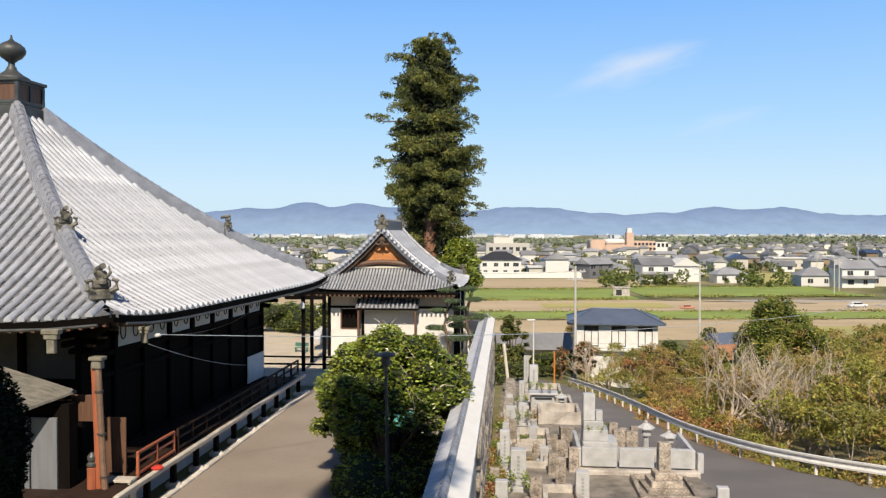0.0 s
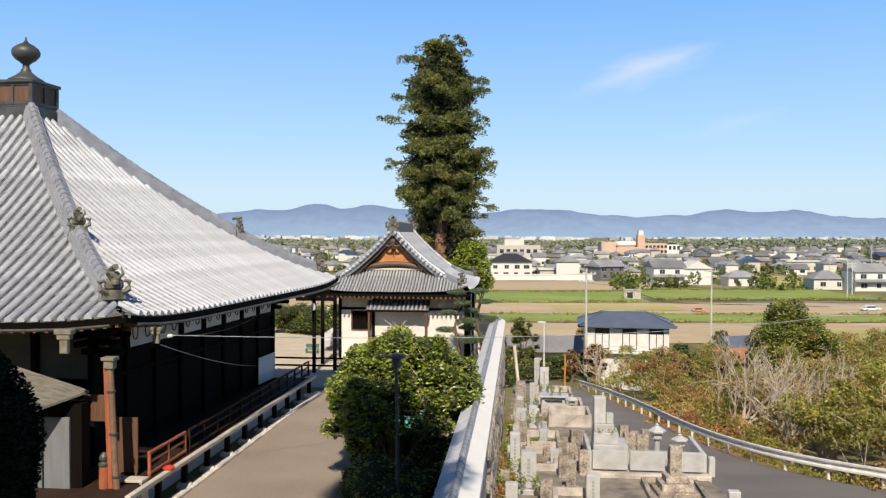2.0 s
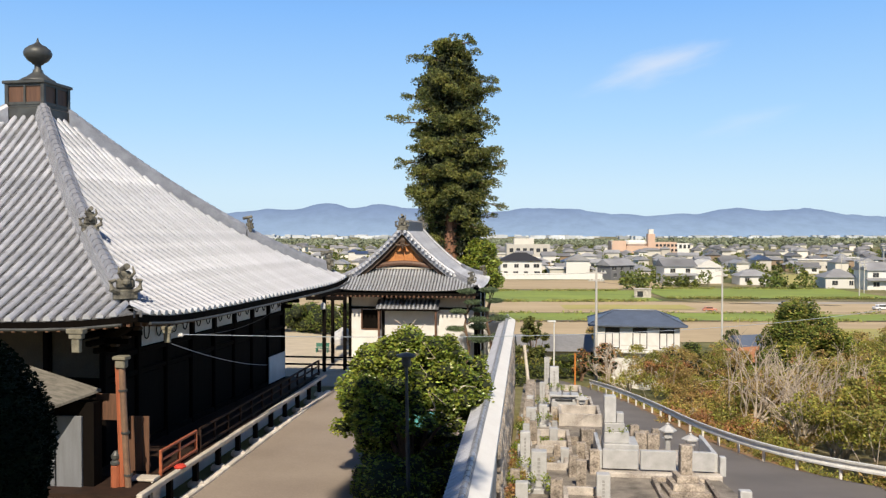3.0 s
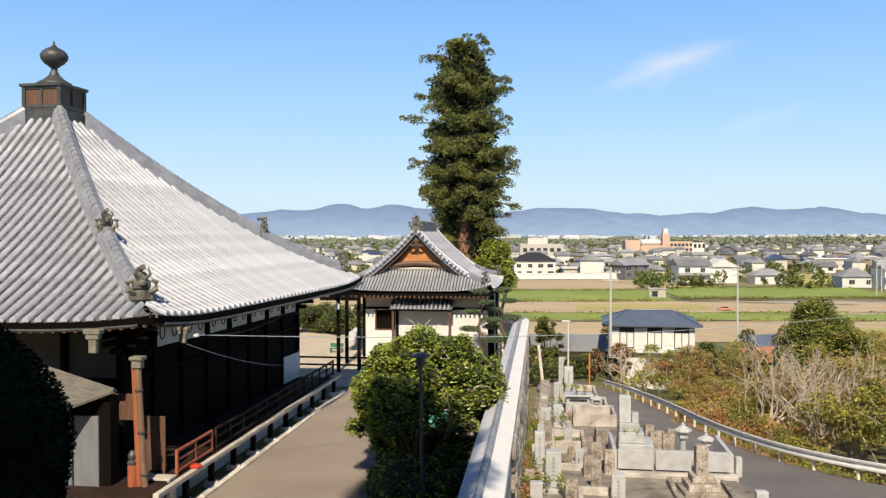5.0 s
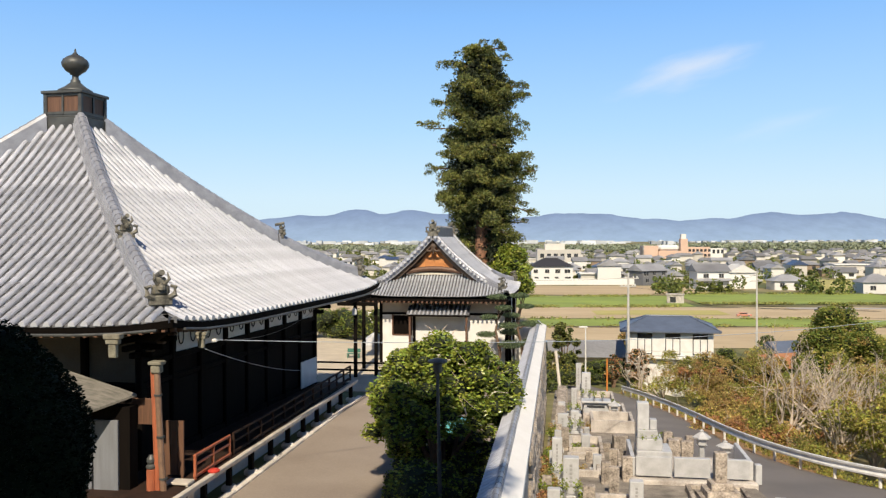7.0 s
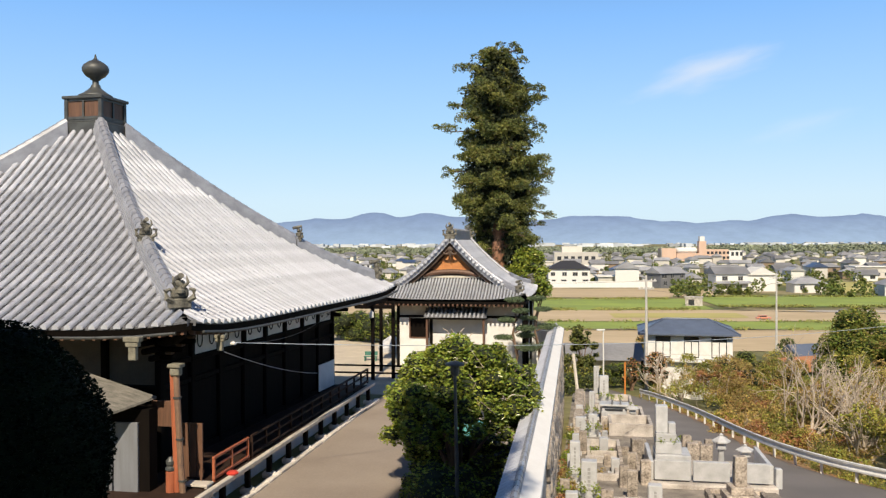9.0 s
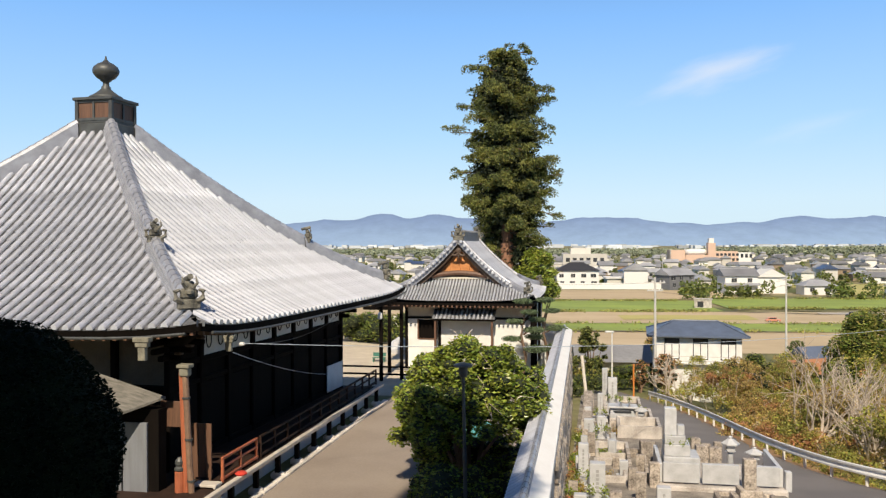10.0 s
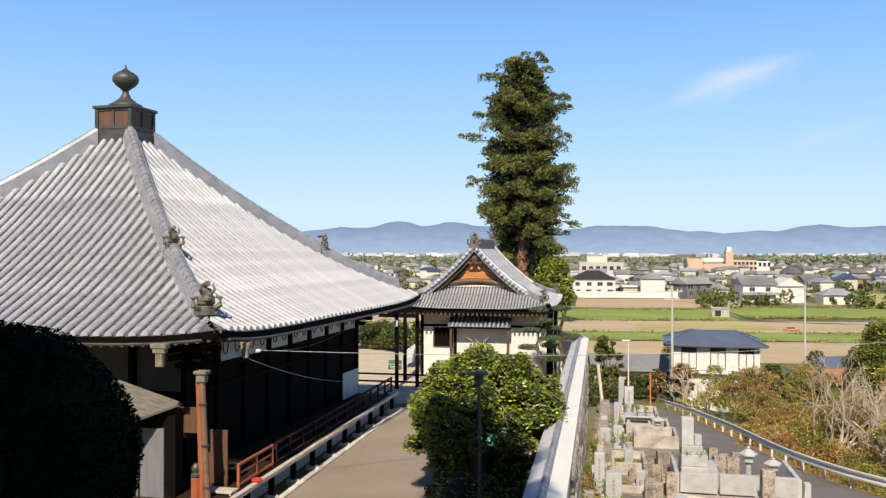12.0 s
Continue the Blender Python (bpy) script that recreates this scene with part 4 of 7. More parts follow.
bm_prof = ((0.0, 0.70), (-0.06, 0.68), (-0.06, 0.62), (0.0, 0.56), (0.0, 0.50), (-0.06, 0.44), (-0.06, 0.38), (0.0, 0.36))
bs = Shape()
k = len(bm_prof)
bs.add([p + n * o + Vector((0, 0, z)) for p, n in line for o, z in bm_prof], [(i * k + j, (i + 1) * k + j, (i + 1) * k + j + 1, i * k + j + 1) for i in range(len(line) - 1) for j in range(k - 1)])
part("beam", bs, M_RAIL, gr)
for i in range(0, len(line), 2):
    p, n = line[i]
    part("post", Shape().lathe([(0.06, -0.3), (0.06, 0.62)], 8, tuple(p + n * 0.09)), M_RAIL, gr)

# ================= the white house below the road =================
hs = thing("house", pose(17.0, 82, PLAIN + 0.65, 0, 0, -8) @ Matrix.Scale(0.92, 4), "white two-storey house with a blue-grey hipped roof", "house")
hw = Shape().box(-4.3, 4.3, -3.4, 3.4, -1.5, 5.95)
part("wall", hw, M_WHITE, hs)
rz = Shape().add([(-5.0, -4.1, 6.05), (5.0, -4.1, 6.05), (5.0, 4.1, 6.05), (-5.0, 4.1, 6.05), (-2.2, 0, 7.25), (2.2, 0, 7.25), (-5.0, -4.1, 5.9), (5.0, -4.1, 5.9), (5.0, 4.1, 5.9), (-5.0, 4.1, 5.9)], [(0, 1, 5, 4), (1, 2, 5), (2, 3, 4, 5), (3, 0, 4), (6, 7, 1, 0), (7, 8, 2, 1), (8, 9, 3, 2), (9, 6, 0, 3), (9, 8, 7, 6)])
part("roof", rz, M_BLUEROOF, hs)
part("roof_ridge", Shape().tube([(-2.2, 0, 7.28), (2.2, 0, 7.28)], 0.10, 6), M_BLUEROOF, hs)
for x in (-5.0, 5.0):
    for y in (-4.1, 4.1):
        part("hip_cap", Shape().tube([(x, y, 6.08), (2.2 if x > 0 else -2.2, 0, 7.28)], 0.08, 5), M_BLUEROOF, hs)
for x in (-2.5, 0.3, 3.0):
    w = part("window", Shape().box(x - 0.75, x + 0.75, -3.44, -3.38, 3.6, 5.75), M_WINDOW, hs)
    part("pane", Shape().box(x - 0.66, x - 0.04, -3.46, -3.44, 3.7, 5.2), M_WHITE, w)
    part("pane", Shape().box(x + 0.04, x + 0.66, -3.46, -3.44, 3.7, 5.2), M_WHITE, w)
part("balcony_rail", Shape().box(-3.6, 4.2, -4.0, -3.95, 3.95, 4.0).box(-3.6, -3.55, -4.0, -3.4, 3.3, 4.0).box(4.15, 4.2, -4.0, -3.4, 3.3, 4.0), M_POLE, hs)
part("balcony_floor", Shape().box(-3.7, 4.3, -4.05, -3.4, 3.2, 3.32), M_WHITE, hs)

# ================= distance =================
def backdrop():
    """Mountain range at the edge of the plain; its haze is a painted glow."""
    mt = bpy.data.materials.new("hazed_mountain")
    mt.use_nodes = True
    N, L = mt.node_tree.nodes, mt.node_tree.links
    p = N["Principled BSDF"]
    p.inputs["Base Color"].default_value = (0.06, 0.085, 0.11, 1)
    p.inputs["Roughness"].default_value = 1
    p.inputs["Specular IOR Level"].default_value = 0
    tc = N.new("ShaderNodeTexCoord")
    sp = N.new("ShaderNodeSeparateXYZ")
    L.new(tc.outputs["Object"], sp.inputs[0])
    nz = N.new("ShaderNodeTexNoise")
    nz.inputs["Scale"].default_value = 0.006
    nz.inputs["Detail"].default_value = 7
    L.new(tc.outputs["Object"], nz.inputs[0])
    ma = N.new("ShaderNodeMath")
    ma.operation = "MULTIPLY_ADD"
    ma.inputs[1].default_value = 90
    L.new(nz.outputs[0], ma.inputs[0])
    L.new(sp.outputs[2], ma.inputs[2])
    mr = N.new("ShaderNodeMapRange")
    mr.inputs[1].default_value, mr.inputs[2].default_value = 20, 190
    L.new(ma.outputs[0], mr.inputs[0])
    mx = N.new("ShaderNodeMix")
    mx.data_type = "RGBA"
    # haze put into the glow: paler blue towards the foot
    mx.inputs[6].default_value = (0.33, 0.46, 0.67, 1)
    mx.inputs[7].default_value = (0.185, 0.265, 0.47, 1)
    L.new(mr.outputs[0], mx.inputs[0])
    # slope folds are painted in as random tone of the glow
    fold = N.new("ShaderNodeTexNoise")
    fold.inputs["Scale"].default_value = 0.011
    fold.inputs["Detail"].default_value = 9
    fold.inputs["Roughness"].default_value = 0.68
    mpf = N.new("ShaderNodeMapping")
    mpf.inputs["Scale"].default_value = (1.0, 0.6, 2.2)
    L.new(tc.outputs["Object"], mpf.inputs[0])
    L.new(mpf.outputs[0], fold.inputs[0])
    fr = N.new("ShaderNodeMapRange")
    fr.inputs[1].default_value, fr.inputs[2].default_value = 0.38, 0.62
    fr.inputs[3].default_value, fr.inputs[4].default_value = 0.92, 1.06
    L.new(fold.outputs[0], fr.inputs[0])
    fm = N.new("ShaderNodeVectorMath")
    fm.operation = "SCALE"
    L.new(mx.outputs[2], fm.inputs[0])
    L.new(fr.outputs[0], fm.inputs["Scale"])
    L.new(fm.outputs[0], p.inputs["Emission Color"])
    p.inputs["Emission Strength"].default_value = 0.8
    n = 320
    v, f = [], []
    D = 4300
    peaks = ((-0.55, 59, 0.15), (-0.3, 23, 0.06), (-0.23, 50, 0.045), (-0.165, 86, 0.03), (-0.105, 79, 0.03), (-0.05, 47, 0.04), (0.0, 42, 0.05), (0.08, 52, 0.04), (0.13, 41, 0.04), (0.19, 26, 0.05), (0.26, 22, 0.03), (0.32, 53, 0.035), (0.365, 34, 0.04), (0.415, 53, 0.032), (0.47, 19, 0.04), (0.55, 16, 0.05), (0.62, 38, 0.06), (0.85, 55, 0.12))
    for i in range(n):
        u = -1.25 + 2.3 * i / (n - 1)
        h = 103 + sum(p_ * math.exp(-((u - c_) / w_) ** 2) for c_, p_, w_ in peaks) + 7 * noise.noise((u * 62, 1.3, 0)) + 5 * noise.noise((u * 160, 2.3, 0))
        for r, q in ((0, 0.0), (120, 0.35), (320, 0.8), (420, 1.0), (600, 0.5)):
            v.append((u * (D + r), D + r, PLAIN - 5 + q * h))
    for i in range(n - 1):
        for j in range(4):
            f.append((i * 5 + j, (i + 1) * 5 + j, (i + 1) * 5 + j + 1, i * 5 + j + 1))
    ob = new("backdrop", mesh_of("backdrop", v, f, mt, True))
    tagged(ob, "mountain range across the horizon with haze painted as a blue glow", "mountains", kind="structure")


backdrop()

# ================= hall front: lean-to, downpipe, boards =================
shed = thing("lean_to_shed", site(-0.45, 0), "small shed with a weathered grey shingle roof by the hall", "shed")
sr = Shape()
sr.add([(-15.4, 20.5, 3.98), (-13.0, 20.4, 3.98), (-10.95, 20.3, 3.42), (-12.05, 18.9, 3.02), (-15.4, 18.9, 3.02),
        (-15.4, 20.5, 3.90), (-13.0, 20.4, 3.90), (-10.95, 20.3, 3.36), (-12.05, 18.9, 2.95), (-15.4, 18.9, 2.95)],
       [(4, 3, 1, 0), (3, 2, 1), (9, 5, 6, 8), (8, 6, 7), (4, 9, 8, 3), (3, 8, 7, 2), (2, 7, 6, 1), (0, 1, 6, 5), (0, 5, 9, 4)])
part("roof", sr, material("shingle", (0.22, 0.20, 0.17), (0.09, 0.085, 0.07), rough=0.85, scale=3, fine=18, bump=0.5, stretch=(1, 5, 1)), shed, "weathered grey shingle roof")
part("wall", Shape().box(-15.2, -11.05, 20.1, 20.5, 0, 3.1), M_DARKWOOD, shed)
# both doors take their shade from the grey colour
part("door", Shape().box(-12.05, -11.35, 20.02, 20.1, 0.05, 2.75, 0.01), M_SHADED_DOOR, shed, "pale plank door with shade put into its grey")
part("door", Shape().box(-12.8, -12.1, 20.02, 20.1, 0.05, 2.75, 0.01), M_SHADED_DOOR, shed, "pale plank door with shade put into its grey")
dp = thing("downpipe", site(-10.62, 20.2), "old copper downpipe beside a red post at the hall corner", "downpipe")
part("pipe", Shape().tube([(-0.16, 0, 4.15), (-0.12, 0, 3.2), (-0.04, 0, 1.6), (0.06, 0, 0.25)], 0.085, 10), M_PIPE, dp)
part("hopper", Shape().box(-0.34, 0.02, -0.16, 0.16, 4.22, 4.32, 0.02).box(-0.29, -0.03, -0.12, 0.12, 4.0, 4.22, 0.03), M_HEAD, dp, "flared rainwater hopper")
part("post", Shape().tube([(-0.27, 0.03, 4.1), (-0.23, 0.03, 3.0), (-0.13, 0.03, 0)], 0.085, 8), M_REDPAINT, dp, "red painted post")
part("foot", Shape().lathe([(0.12, 0), (0.12, 0.25), (0.10, 0.27)], 10, (0.06, 0, 0)), M_WHITE, dp)
for z in (1.2, 2.3, 3.4):
    part("bracket", Shape().lathe([(0.11, z), (0.11, z + 0.05)], 10, (-0.13 + (3.4 - z) * 0.06, 0, 0)), M_COPPER, dp)
rp = thing("newel_post", site(-10.95, 20.2), "red newel post with a dark turned cap", "post")
part("shaft", Shape().lathe([(0.13, 0), (0.13, 1.45), (0.10, 1.47)], 12), M_REDPAINT, rp)
part("cap", Shape().lathe([(0.10, 1.47), (0.14, 1.50), (0.14, 1.56), (0.09, 1.60), (0.12, 1.66), (0.12, 1.74), (0.05, 1.84)], 12), M_COPPER, rp, "dark turned cap")
solid("board_screen", Shape().box(-0.3, -0.12, 0, 0.05, 1.0, 2.5).box(-0.10, 0.08, 0, 0.05, 1.0, 2.5).box(0.10, 0.28, 0, 0.05, 1.0, 2.5).box(-0.3, 0.28, 0.05, 0.10, 1.1, 1.2).box(-0.26, -0.2, 0.0, 0.06, 0, 1.0).box(0.2, 0.26, 0.0, 0.06, 0, 1.0), M_BROWNWOOD, "brown upright board screen", "screen", m=site(-10.87, 21.3))
solid("bench", Shape().box(-0.35, 0.35, -0.2, 0.2, 0.95, 1.02, 0.01).box(-0.33, -0.27, -0.18, 0.18, 0, 0.95).box(0.27, 0.33, -0.18, 0.18, 0, 0.95), M_PLANK, "pale plank bench by the hall corner", "bench", m=site(-10.45, 20.75))
# brown board shaped as the sunlit patch on the dark front
solid("plank_panel", Shape().box(-0.55, 0.10, 0, 0.06, 2.55, 3.25, 0.01), M_BROWNWOOD, "red-brown planks cut to the sunlit patch of the hall front", "panel", m=site(-11.15, 20.55))
# shade is put into this deck's dark colour
part("stepping_deck", Shape().box(-7.5, VA, -8.75, -BW - 0.12, FLOOR - 0.16, FLOOR - 0.04), M_SHADED_WOOD, vr)
solid("red_cloth", Shape().lathe([(0.16, 0), (0.18, 0.04), (0.12, 0.09), (0.03, 0.11)], 9), material("red_cloth", (0.6, 0.05, 0.03), (0.4, 0.03, 0.02), rough=0.9), "small red cloth on the verandah edge", "cloth", m=site(-9.98, 21.9, FLOOR))
solid("notice_board", Shape().box(BW + 0.10, BW + 0.15, 5.15, 7.05, 1.0, 2.15, 0.01), M_WHITE, "plain white notice board on the hall wall", "board", m=site(HA, HB, 0, HALL_TURN))
for a, b, f in ((-11.3, 19.0, 0.85), (-9.85, 20.9, 0.62)):
    solid("rain_head", Shape().box(-0.26, 0.26, -0.14, 0.14, 0.45, 0.6, 0.02).box(-0.2, 0.2, -0.11, 0.11, 0.3, 0.45, 0.02).box(-0.12, 0.12, -0.09, 0.09, -0.1, 0.3, 0.02), M_HEAD, "aged copper rain head at the roof corner", "rain head", m=site(a, b, 4.65) @ Matrix.Scale(f, 4))
# hip rafters and stacked bracket arms under the eave corners
for k in range(4):
    m = pose(0, 0, 0, 0, 0, 90 * k)
    part("hip_rafter", Shape().tube([(BW - 0.1, -BW + 0.1, 4.62), (HR - 1.2, -HR + 1.2, 4.86), (HR - 0.3, -HR + 0.3, 5.22)], [0.13, 0.13, 0.11], 6), M_DARKWOOD, hall, m=m)
    for z, r in ((4.12, 0.45), (4.36, 0.8), (4.60, 1.15)):
        part("bracket_arm", Shape().box(BW + 0.02, BW + r, -BW - 0.09, -BW + 0.09, z, z + 0.16, 0.03), M_DARKWOOD, hall, m=m)
        part("bracket_arm", Shape().box(BW - 0.09, BW + 0.09, -BW - r, -BW - 0.02, z, z + 0.16, 0.03), M_DARKWOOD, hall, m=m)
        part("bearing_block", Shape().box(BW + r - 0.22, BW + r, -BW - 0.11, -BW + 0.11, z + 0.16, z + 0.25, 0.03), M_BARGE, hall, m=m)

# ================= between hall and gate house =================
porch = thing("porch", site(-11.6, 43.5), "dark timber passage posts and rails beyond the hall", "porch")
for x, y in ((0.0, 0), (1.0, 0.6), (-0.3, 3)):
    part("post", Shape().box(x - 0.09, x + 0.09, y - 0.09, y + 0.09, 0, 4.3, 0.02), M_DARKWOOD, porch)
part("beam", Shape().box(-1.0, 1.2, -0.1, 0.1, 3.9, 4.1, 0.02), M_DARKWOOD, porch)
part("beam", Shape().box(-0.1, 0.1, -1.6, 3.2, 4.1, 4.3, 0.02), M_DARKWOOD, porch)
for z in (0.35, 0.75):
    part("rail", Shape().box(-2.3, 1.7, -0.05, 0.05, z, z + 0.09, 0.01), M_DARKWOOD, porch)
part("lantern", Shape().lathe([(0.05, 3.4), (0.13, 3.45), (0.13, 3.7), (0.03, 3.8)], 10, (0, -0.22, 0)), M_WHITE, porch)
sheet("yard", [(-26, 39.4), (-9.92, 39.4), (-9.92, 66), (-26, 66)], 0.02, material("pale_gravel", (0.58, 0.50, 0.38), (0.45, 0.38, 0.29), rough=0.95, scale=1, fine=20, bump=0.3), "pale sunlit gravel yard", SITE)
hr = np.random.default_rng(40)
for k, (a, b, s) in enumerate(((-15.2, 60, 1.9), (-17.8, 61, 1.7), (-13.0, 62, 1.5), (-19.8, 63, 1.8))):
    lb = [(hr.uniform(-1, 1) * s, hr.uniform(-0.6, 0.6) * s, 0.6 * s + hr.uniform(-0.3, 0.35) * s, 0.5 * s, 0.45 * s, 0.4 * s) for _ in range(16)]
    shrub("clipped_shrub", site(a, b), "clipped olive-green garden shrub in the yard", lb, 260, 0.2, M_TREEGREEN if k % 2 else M_SUNTREE, 60 + k, False, core=0.7)
solid("garden_stone", Shape().lathe([(0.9, 0), (0.95, 0.35), (0.6, 0.8), (0.15, 1.1)], 9), M_GRANITE, "grey garden rock on the gravel yard", "rock", m=site(-13.3, 55))
tb = thing("green_bench", site(-13.6, 50.5) @ Matrix.Scale(0.7, 4), "small green garden bench in the yard", "bench")
part("seat", Shape().box(-0.6, 0.6, -0.2, 0.2, 0.38, 0.44, 0.01), material("green_paint", (0.06, 0.20, 0.15), (0.04, 0.13, 0.10), rough=0.5), tb)
part("backrest", Shape().box(-0.6, 0.6, 0.2, 0.25, 0.5, 0.85, 0.01), bpy.data.materials["green_paint"], tb)
for x in (-0.5, 0.5):
    part("leg", Shape().box(x - 0.04, x + 0.04, -0.2, 0.22, 0, 0.38), bpy.data.materials["green_paint"], tb)
solid("yard_wall", Shape().box(-24, -9.5, 66, 66.25, 0, 1.5, 0.02), M_WHITE, "low white wall at the end of the yard", "wall", kind="structure", m=SITE)

# ================= cemetery =================
def cem_z(b):
    return -0.5 - 0.05 * (b - 25)


def cem_ground():
    v, f = [], []
    rows = [18 + i for i in range(34)]
    for d in rows:
        xl = SITE @ Vector((-0.98, d, 0))
        xr = min(smooth_mid(xl.y) - 2.05, 8.45)
        for q in range(7):
            x = xl.x + (xr - xl.x) * q / 6
            v.append((x, xl.y, cem_z(d)))
        v.append((xr + 0.02, xl.y, cem_z(d) - 1.6))
    for i in range(len(rows) - 1):
        for q in range(7):
            f.append((i * 8 + q, i * 8 + q + 1, (i + 1) * 8 + q + 1, (i + 1) * 8 + q))
    ob = new("cemetery_ground", mesh_of("cemetery_ground", v, f, M_GRAVEL))
    tagged(ob, "worn gravel terrace of the cemetery", "ground", kind="structure")


cem_ground()
GROUP = "gravestones on the terrace"


def gravestone(a, b, w, h, mat, tiers=2, turn=0.0, tilt=0.0, top=0.0, depth=0.8, label="grey granite gravestone on a stepped plinth"):
    """Upright pillar on stepped plinths; h is the whole height."""
    g = thing("gravestone", site(a, b, cem_z(b) - 0.02, turn), label, "gravestone", GROUP)
    z = 0.0
    for k in range(tiers):
        e = w * (0.42 * (tiers - k))
        th = min(0.22, h * 0.14)
        part("plinth", Shape().box(-w / 2 - e, w / 2 + e, -w * depth / 2 - e, w * depth / 2 + e, z, z + th, 0.015), mat, g)
        z += th
    s = Shape().box(-w / 2, w / 2, -w * depth / 2, w * depth / 2, z, h - top, 0.02)
    if top:
        s.add([(-w / 2, -w * depth / 2, h - top), (w / 2, -w * depth / 2, h - top), (w / 2, w * depth / 2, h - top), (-w / 2, w * depth / 2, h - top), (0, 0, h)], [(0, 1, 4), (1, 2, 4), (2, 3, 4), (3, 0, 4)])
    pil = part("pillar", s, mat, g, m=pose(0, 0, 0, 0, tilt, 0))
    if mat is M_GRANITE and h > 0.9:
        ins = Shape()
        for i in range(6):
            zz = z + (h - z) * (0.2 + 0.11 * i)
            ins.box(-w * 0.09, w * 0.09, -w * depth / 2 - 0.004, -w * depth / 2 + 0.01, zz, zz + (h - z) * 0.08)
        tagged(part("inscription", ins, M_CARVED, pil, "row of worn carved marks"), kind="stuff")
    return g


pale = M_GRANITE
old = M_OLDSTONE
gravestone(-0.48, 27.8, 0.34, 1.5, pale, 2)
gravestone(-0.02, 25.8, 0.48, 1.3, pale, 1, label="broad pale granite gravestone")
gravestone(-0.78, 25.7, 0.30, 0.7, old, 1, tilt=2, label="short weathered brown gravestone")
gravestone(0.13, 41.6, 0.27, 1.4, pale, 2)
gravestone(0.16, 36.9, 0.36, 1.0, pale, 1)
gravestone(0.82, 47.0, 0.50, 1.6, pale, 1, label="tall pale granite memorial stone")
gravestone(0.41, 48.2, 0.30, 2.0, pale, 2, label="tall slender granite memorial stone")
gravestone(-0.37, 35.1, 0.40, 1.15, pale, 1)
gravestone(-0.25, 33.2, 0.30, 0.9, old, 1, label="short weathered brown gravestone")
gravestone(-0.45, 38.8, 0.32, 1.1, pale, 2)
gravestone(-0.35, 43.0, 0.30, 1.2, old, 1, label="weathered brown gravestone by the wall")
gravestone(1.81, 31.7, 0.52, 0.95, old, 0, turn=8, label="broad weathered brown memorial slab")
gravestone(1.85, 28.3, 0.34, 0.85, old, 0, turn=4, label="short weathered brown gravestone")
gravestone(1.48, 30.0, 0.30, 0.75, old, 0, turn=-6, label="short weathered brown gravestone")
gravestone(1.11, 27.8, 0.30, 0.75, old, 0, turn=3, tilt=1.5, label="short weathered brown gravestone")
gravestone(1.30, 26.0, 0.32, 1.0, old, 1, turn=-3, label="weathered brown gravestone on a block")
gravestone(1.86, 24.5, 0.40, 0.95, pale, 0, label="low pale granite pillar")
gravestone(4.49, 26.1, 0.36, 1.55, old, 3, turn=5, label="lichened stone grave on three rough tiers")
gravestone(5.95, 24.7, 0.34, 0.55, pale, 0, label="low pale granite pillar")
gravestone(3.77, 31.7, 0.42, 0.85, old, 0, turn=5, label="short weathered brown gravestone")
gravestone(4.26, 31.7, 0.42, 0.80, old, 0, turn=-4, label="short weathered brown gravestone")
gravestone(3.2, 33.0, 0.36, 0.8, old, 0, label="short weathered brown gravestone")
gravestone(0.9, 29.6, 0.30, 0.6, pale, 1, label="small pale offering stand")
gravestone(0.55, 33.0, 0.34, 0.7, pale, 1, label="small pale offering stand")
gravestone(0.5, 24.3, 0.36, 0.8, old, 1, label="short weathered brown gravestone")
gravestone(-0.5, 23.4, 0.36, 0.9, pale, 1)

# the big family grave: panelled enclosure with a tall stepped pillar
fam = thing("family_grave", site(3.9, 28.2, cem_z(28.2)), "large grey granite family grave with panelled front and tall pillar", "grave")
for k in range(3):
    part("front_panel", Shape().box(-1.78 + k * 1.25, -0.62 + k * 1.25, -0.09, 0.09, 0.24, 0.88, 0.015), M_GRANITE, fam)
part("footing", Shape().box(-1.95, 2.1, -0.35, 2.9, -0.6, 0.18, 0.03), M_CONCRETE, fam, "pale concrete footing")
part("side_panel", Shape().box(-1.92, -1.78, 0.1, 2.7, 0.18, 0.80, 0.015), M_GRANITE, fam)
part("side_panel", Shape().box(1.88, 2.02, 0.1, 2.7, 0.18, 0.80, 0.015), M_GRANITE, fam)
part("corner_post", Shape().box(2.05, 2.25, -0.12, 0.12, 0.1, 0.75, 0.015), M_GRANITE, fam)
part("tier", Shape().box(-1.72, -0.55, 0.25, 1.5, 0.18, 0.98, 0.02), M_GRANITE, fam)
part("tier", Shape().box(-1.70, -0.85, 0.4, 1.3, 0.98, 1.36, 0.02), M_GRANITE, fam)
part("tier", Shape().box(-1.68, -1.0, 0.5, 1.1, 1.36, 1.64, 0.02), M_GRANITE, fam)
part("pillar", Shape().box(-1.68, -1.28, 0.6, 1.0, 1.64, 2.55, 0.02), M_GRANITE, fam)
part("side_block", Shape().box(-1.26, -1.02, 0.6, 0.95, 1.64, 1.98, 0.02), M_GRANITE, fam)


def stone_lantern(a, b, h, label):
    g = thing("stone_lantern", site(a, b, cem_z(b)), label, "lantern")
    part("shaft", Shape().lathe([(0.22, 0), (0.22, 0.1), (0.11, 0.14), (0.10, h * 0.5), (0.2, h * 0.54)], 8), M_GRANITE, g)
    part("firebox", Shape().box(-0.15, 0.15, -0.15, 0.15, h * 0.54, h * 0.74, 0.02), M_GRANITE, g)
    part("cap", Shape().lathe([(0.33, h * 0.74), (0.34, h * 0.78), (0.12, h * 0.9), (0.06, h * 0.92), (0.08, h * 0.96), (0.02, h)], 6), M_GRANITE, g)


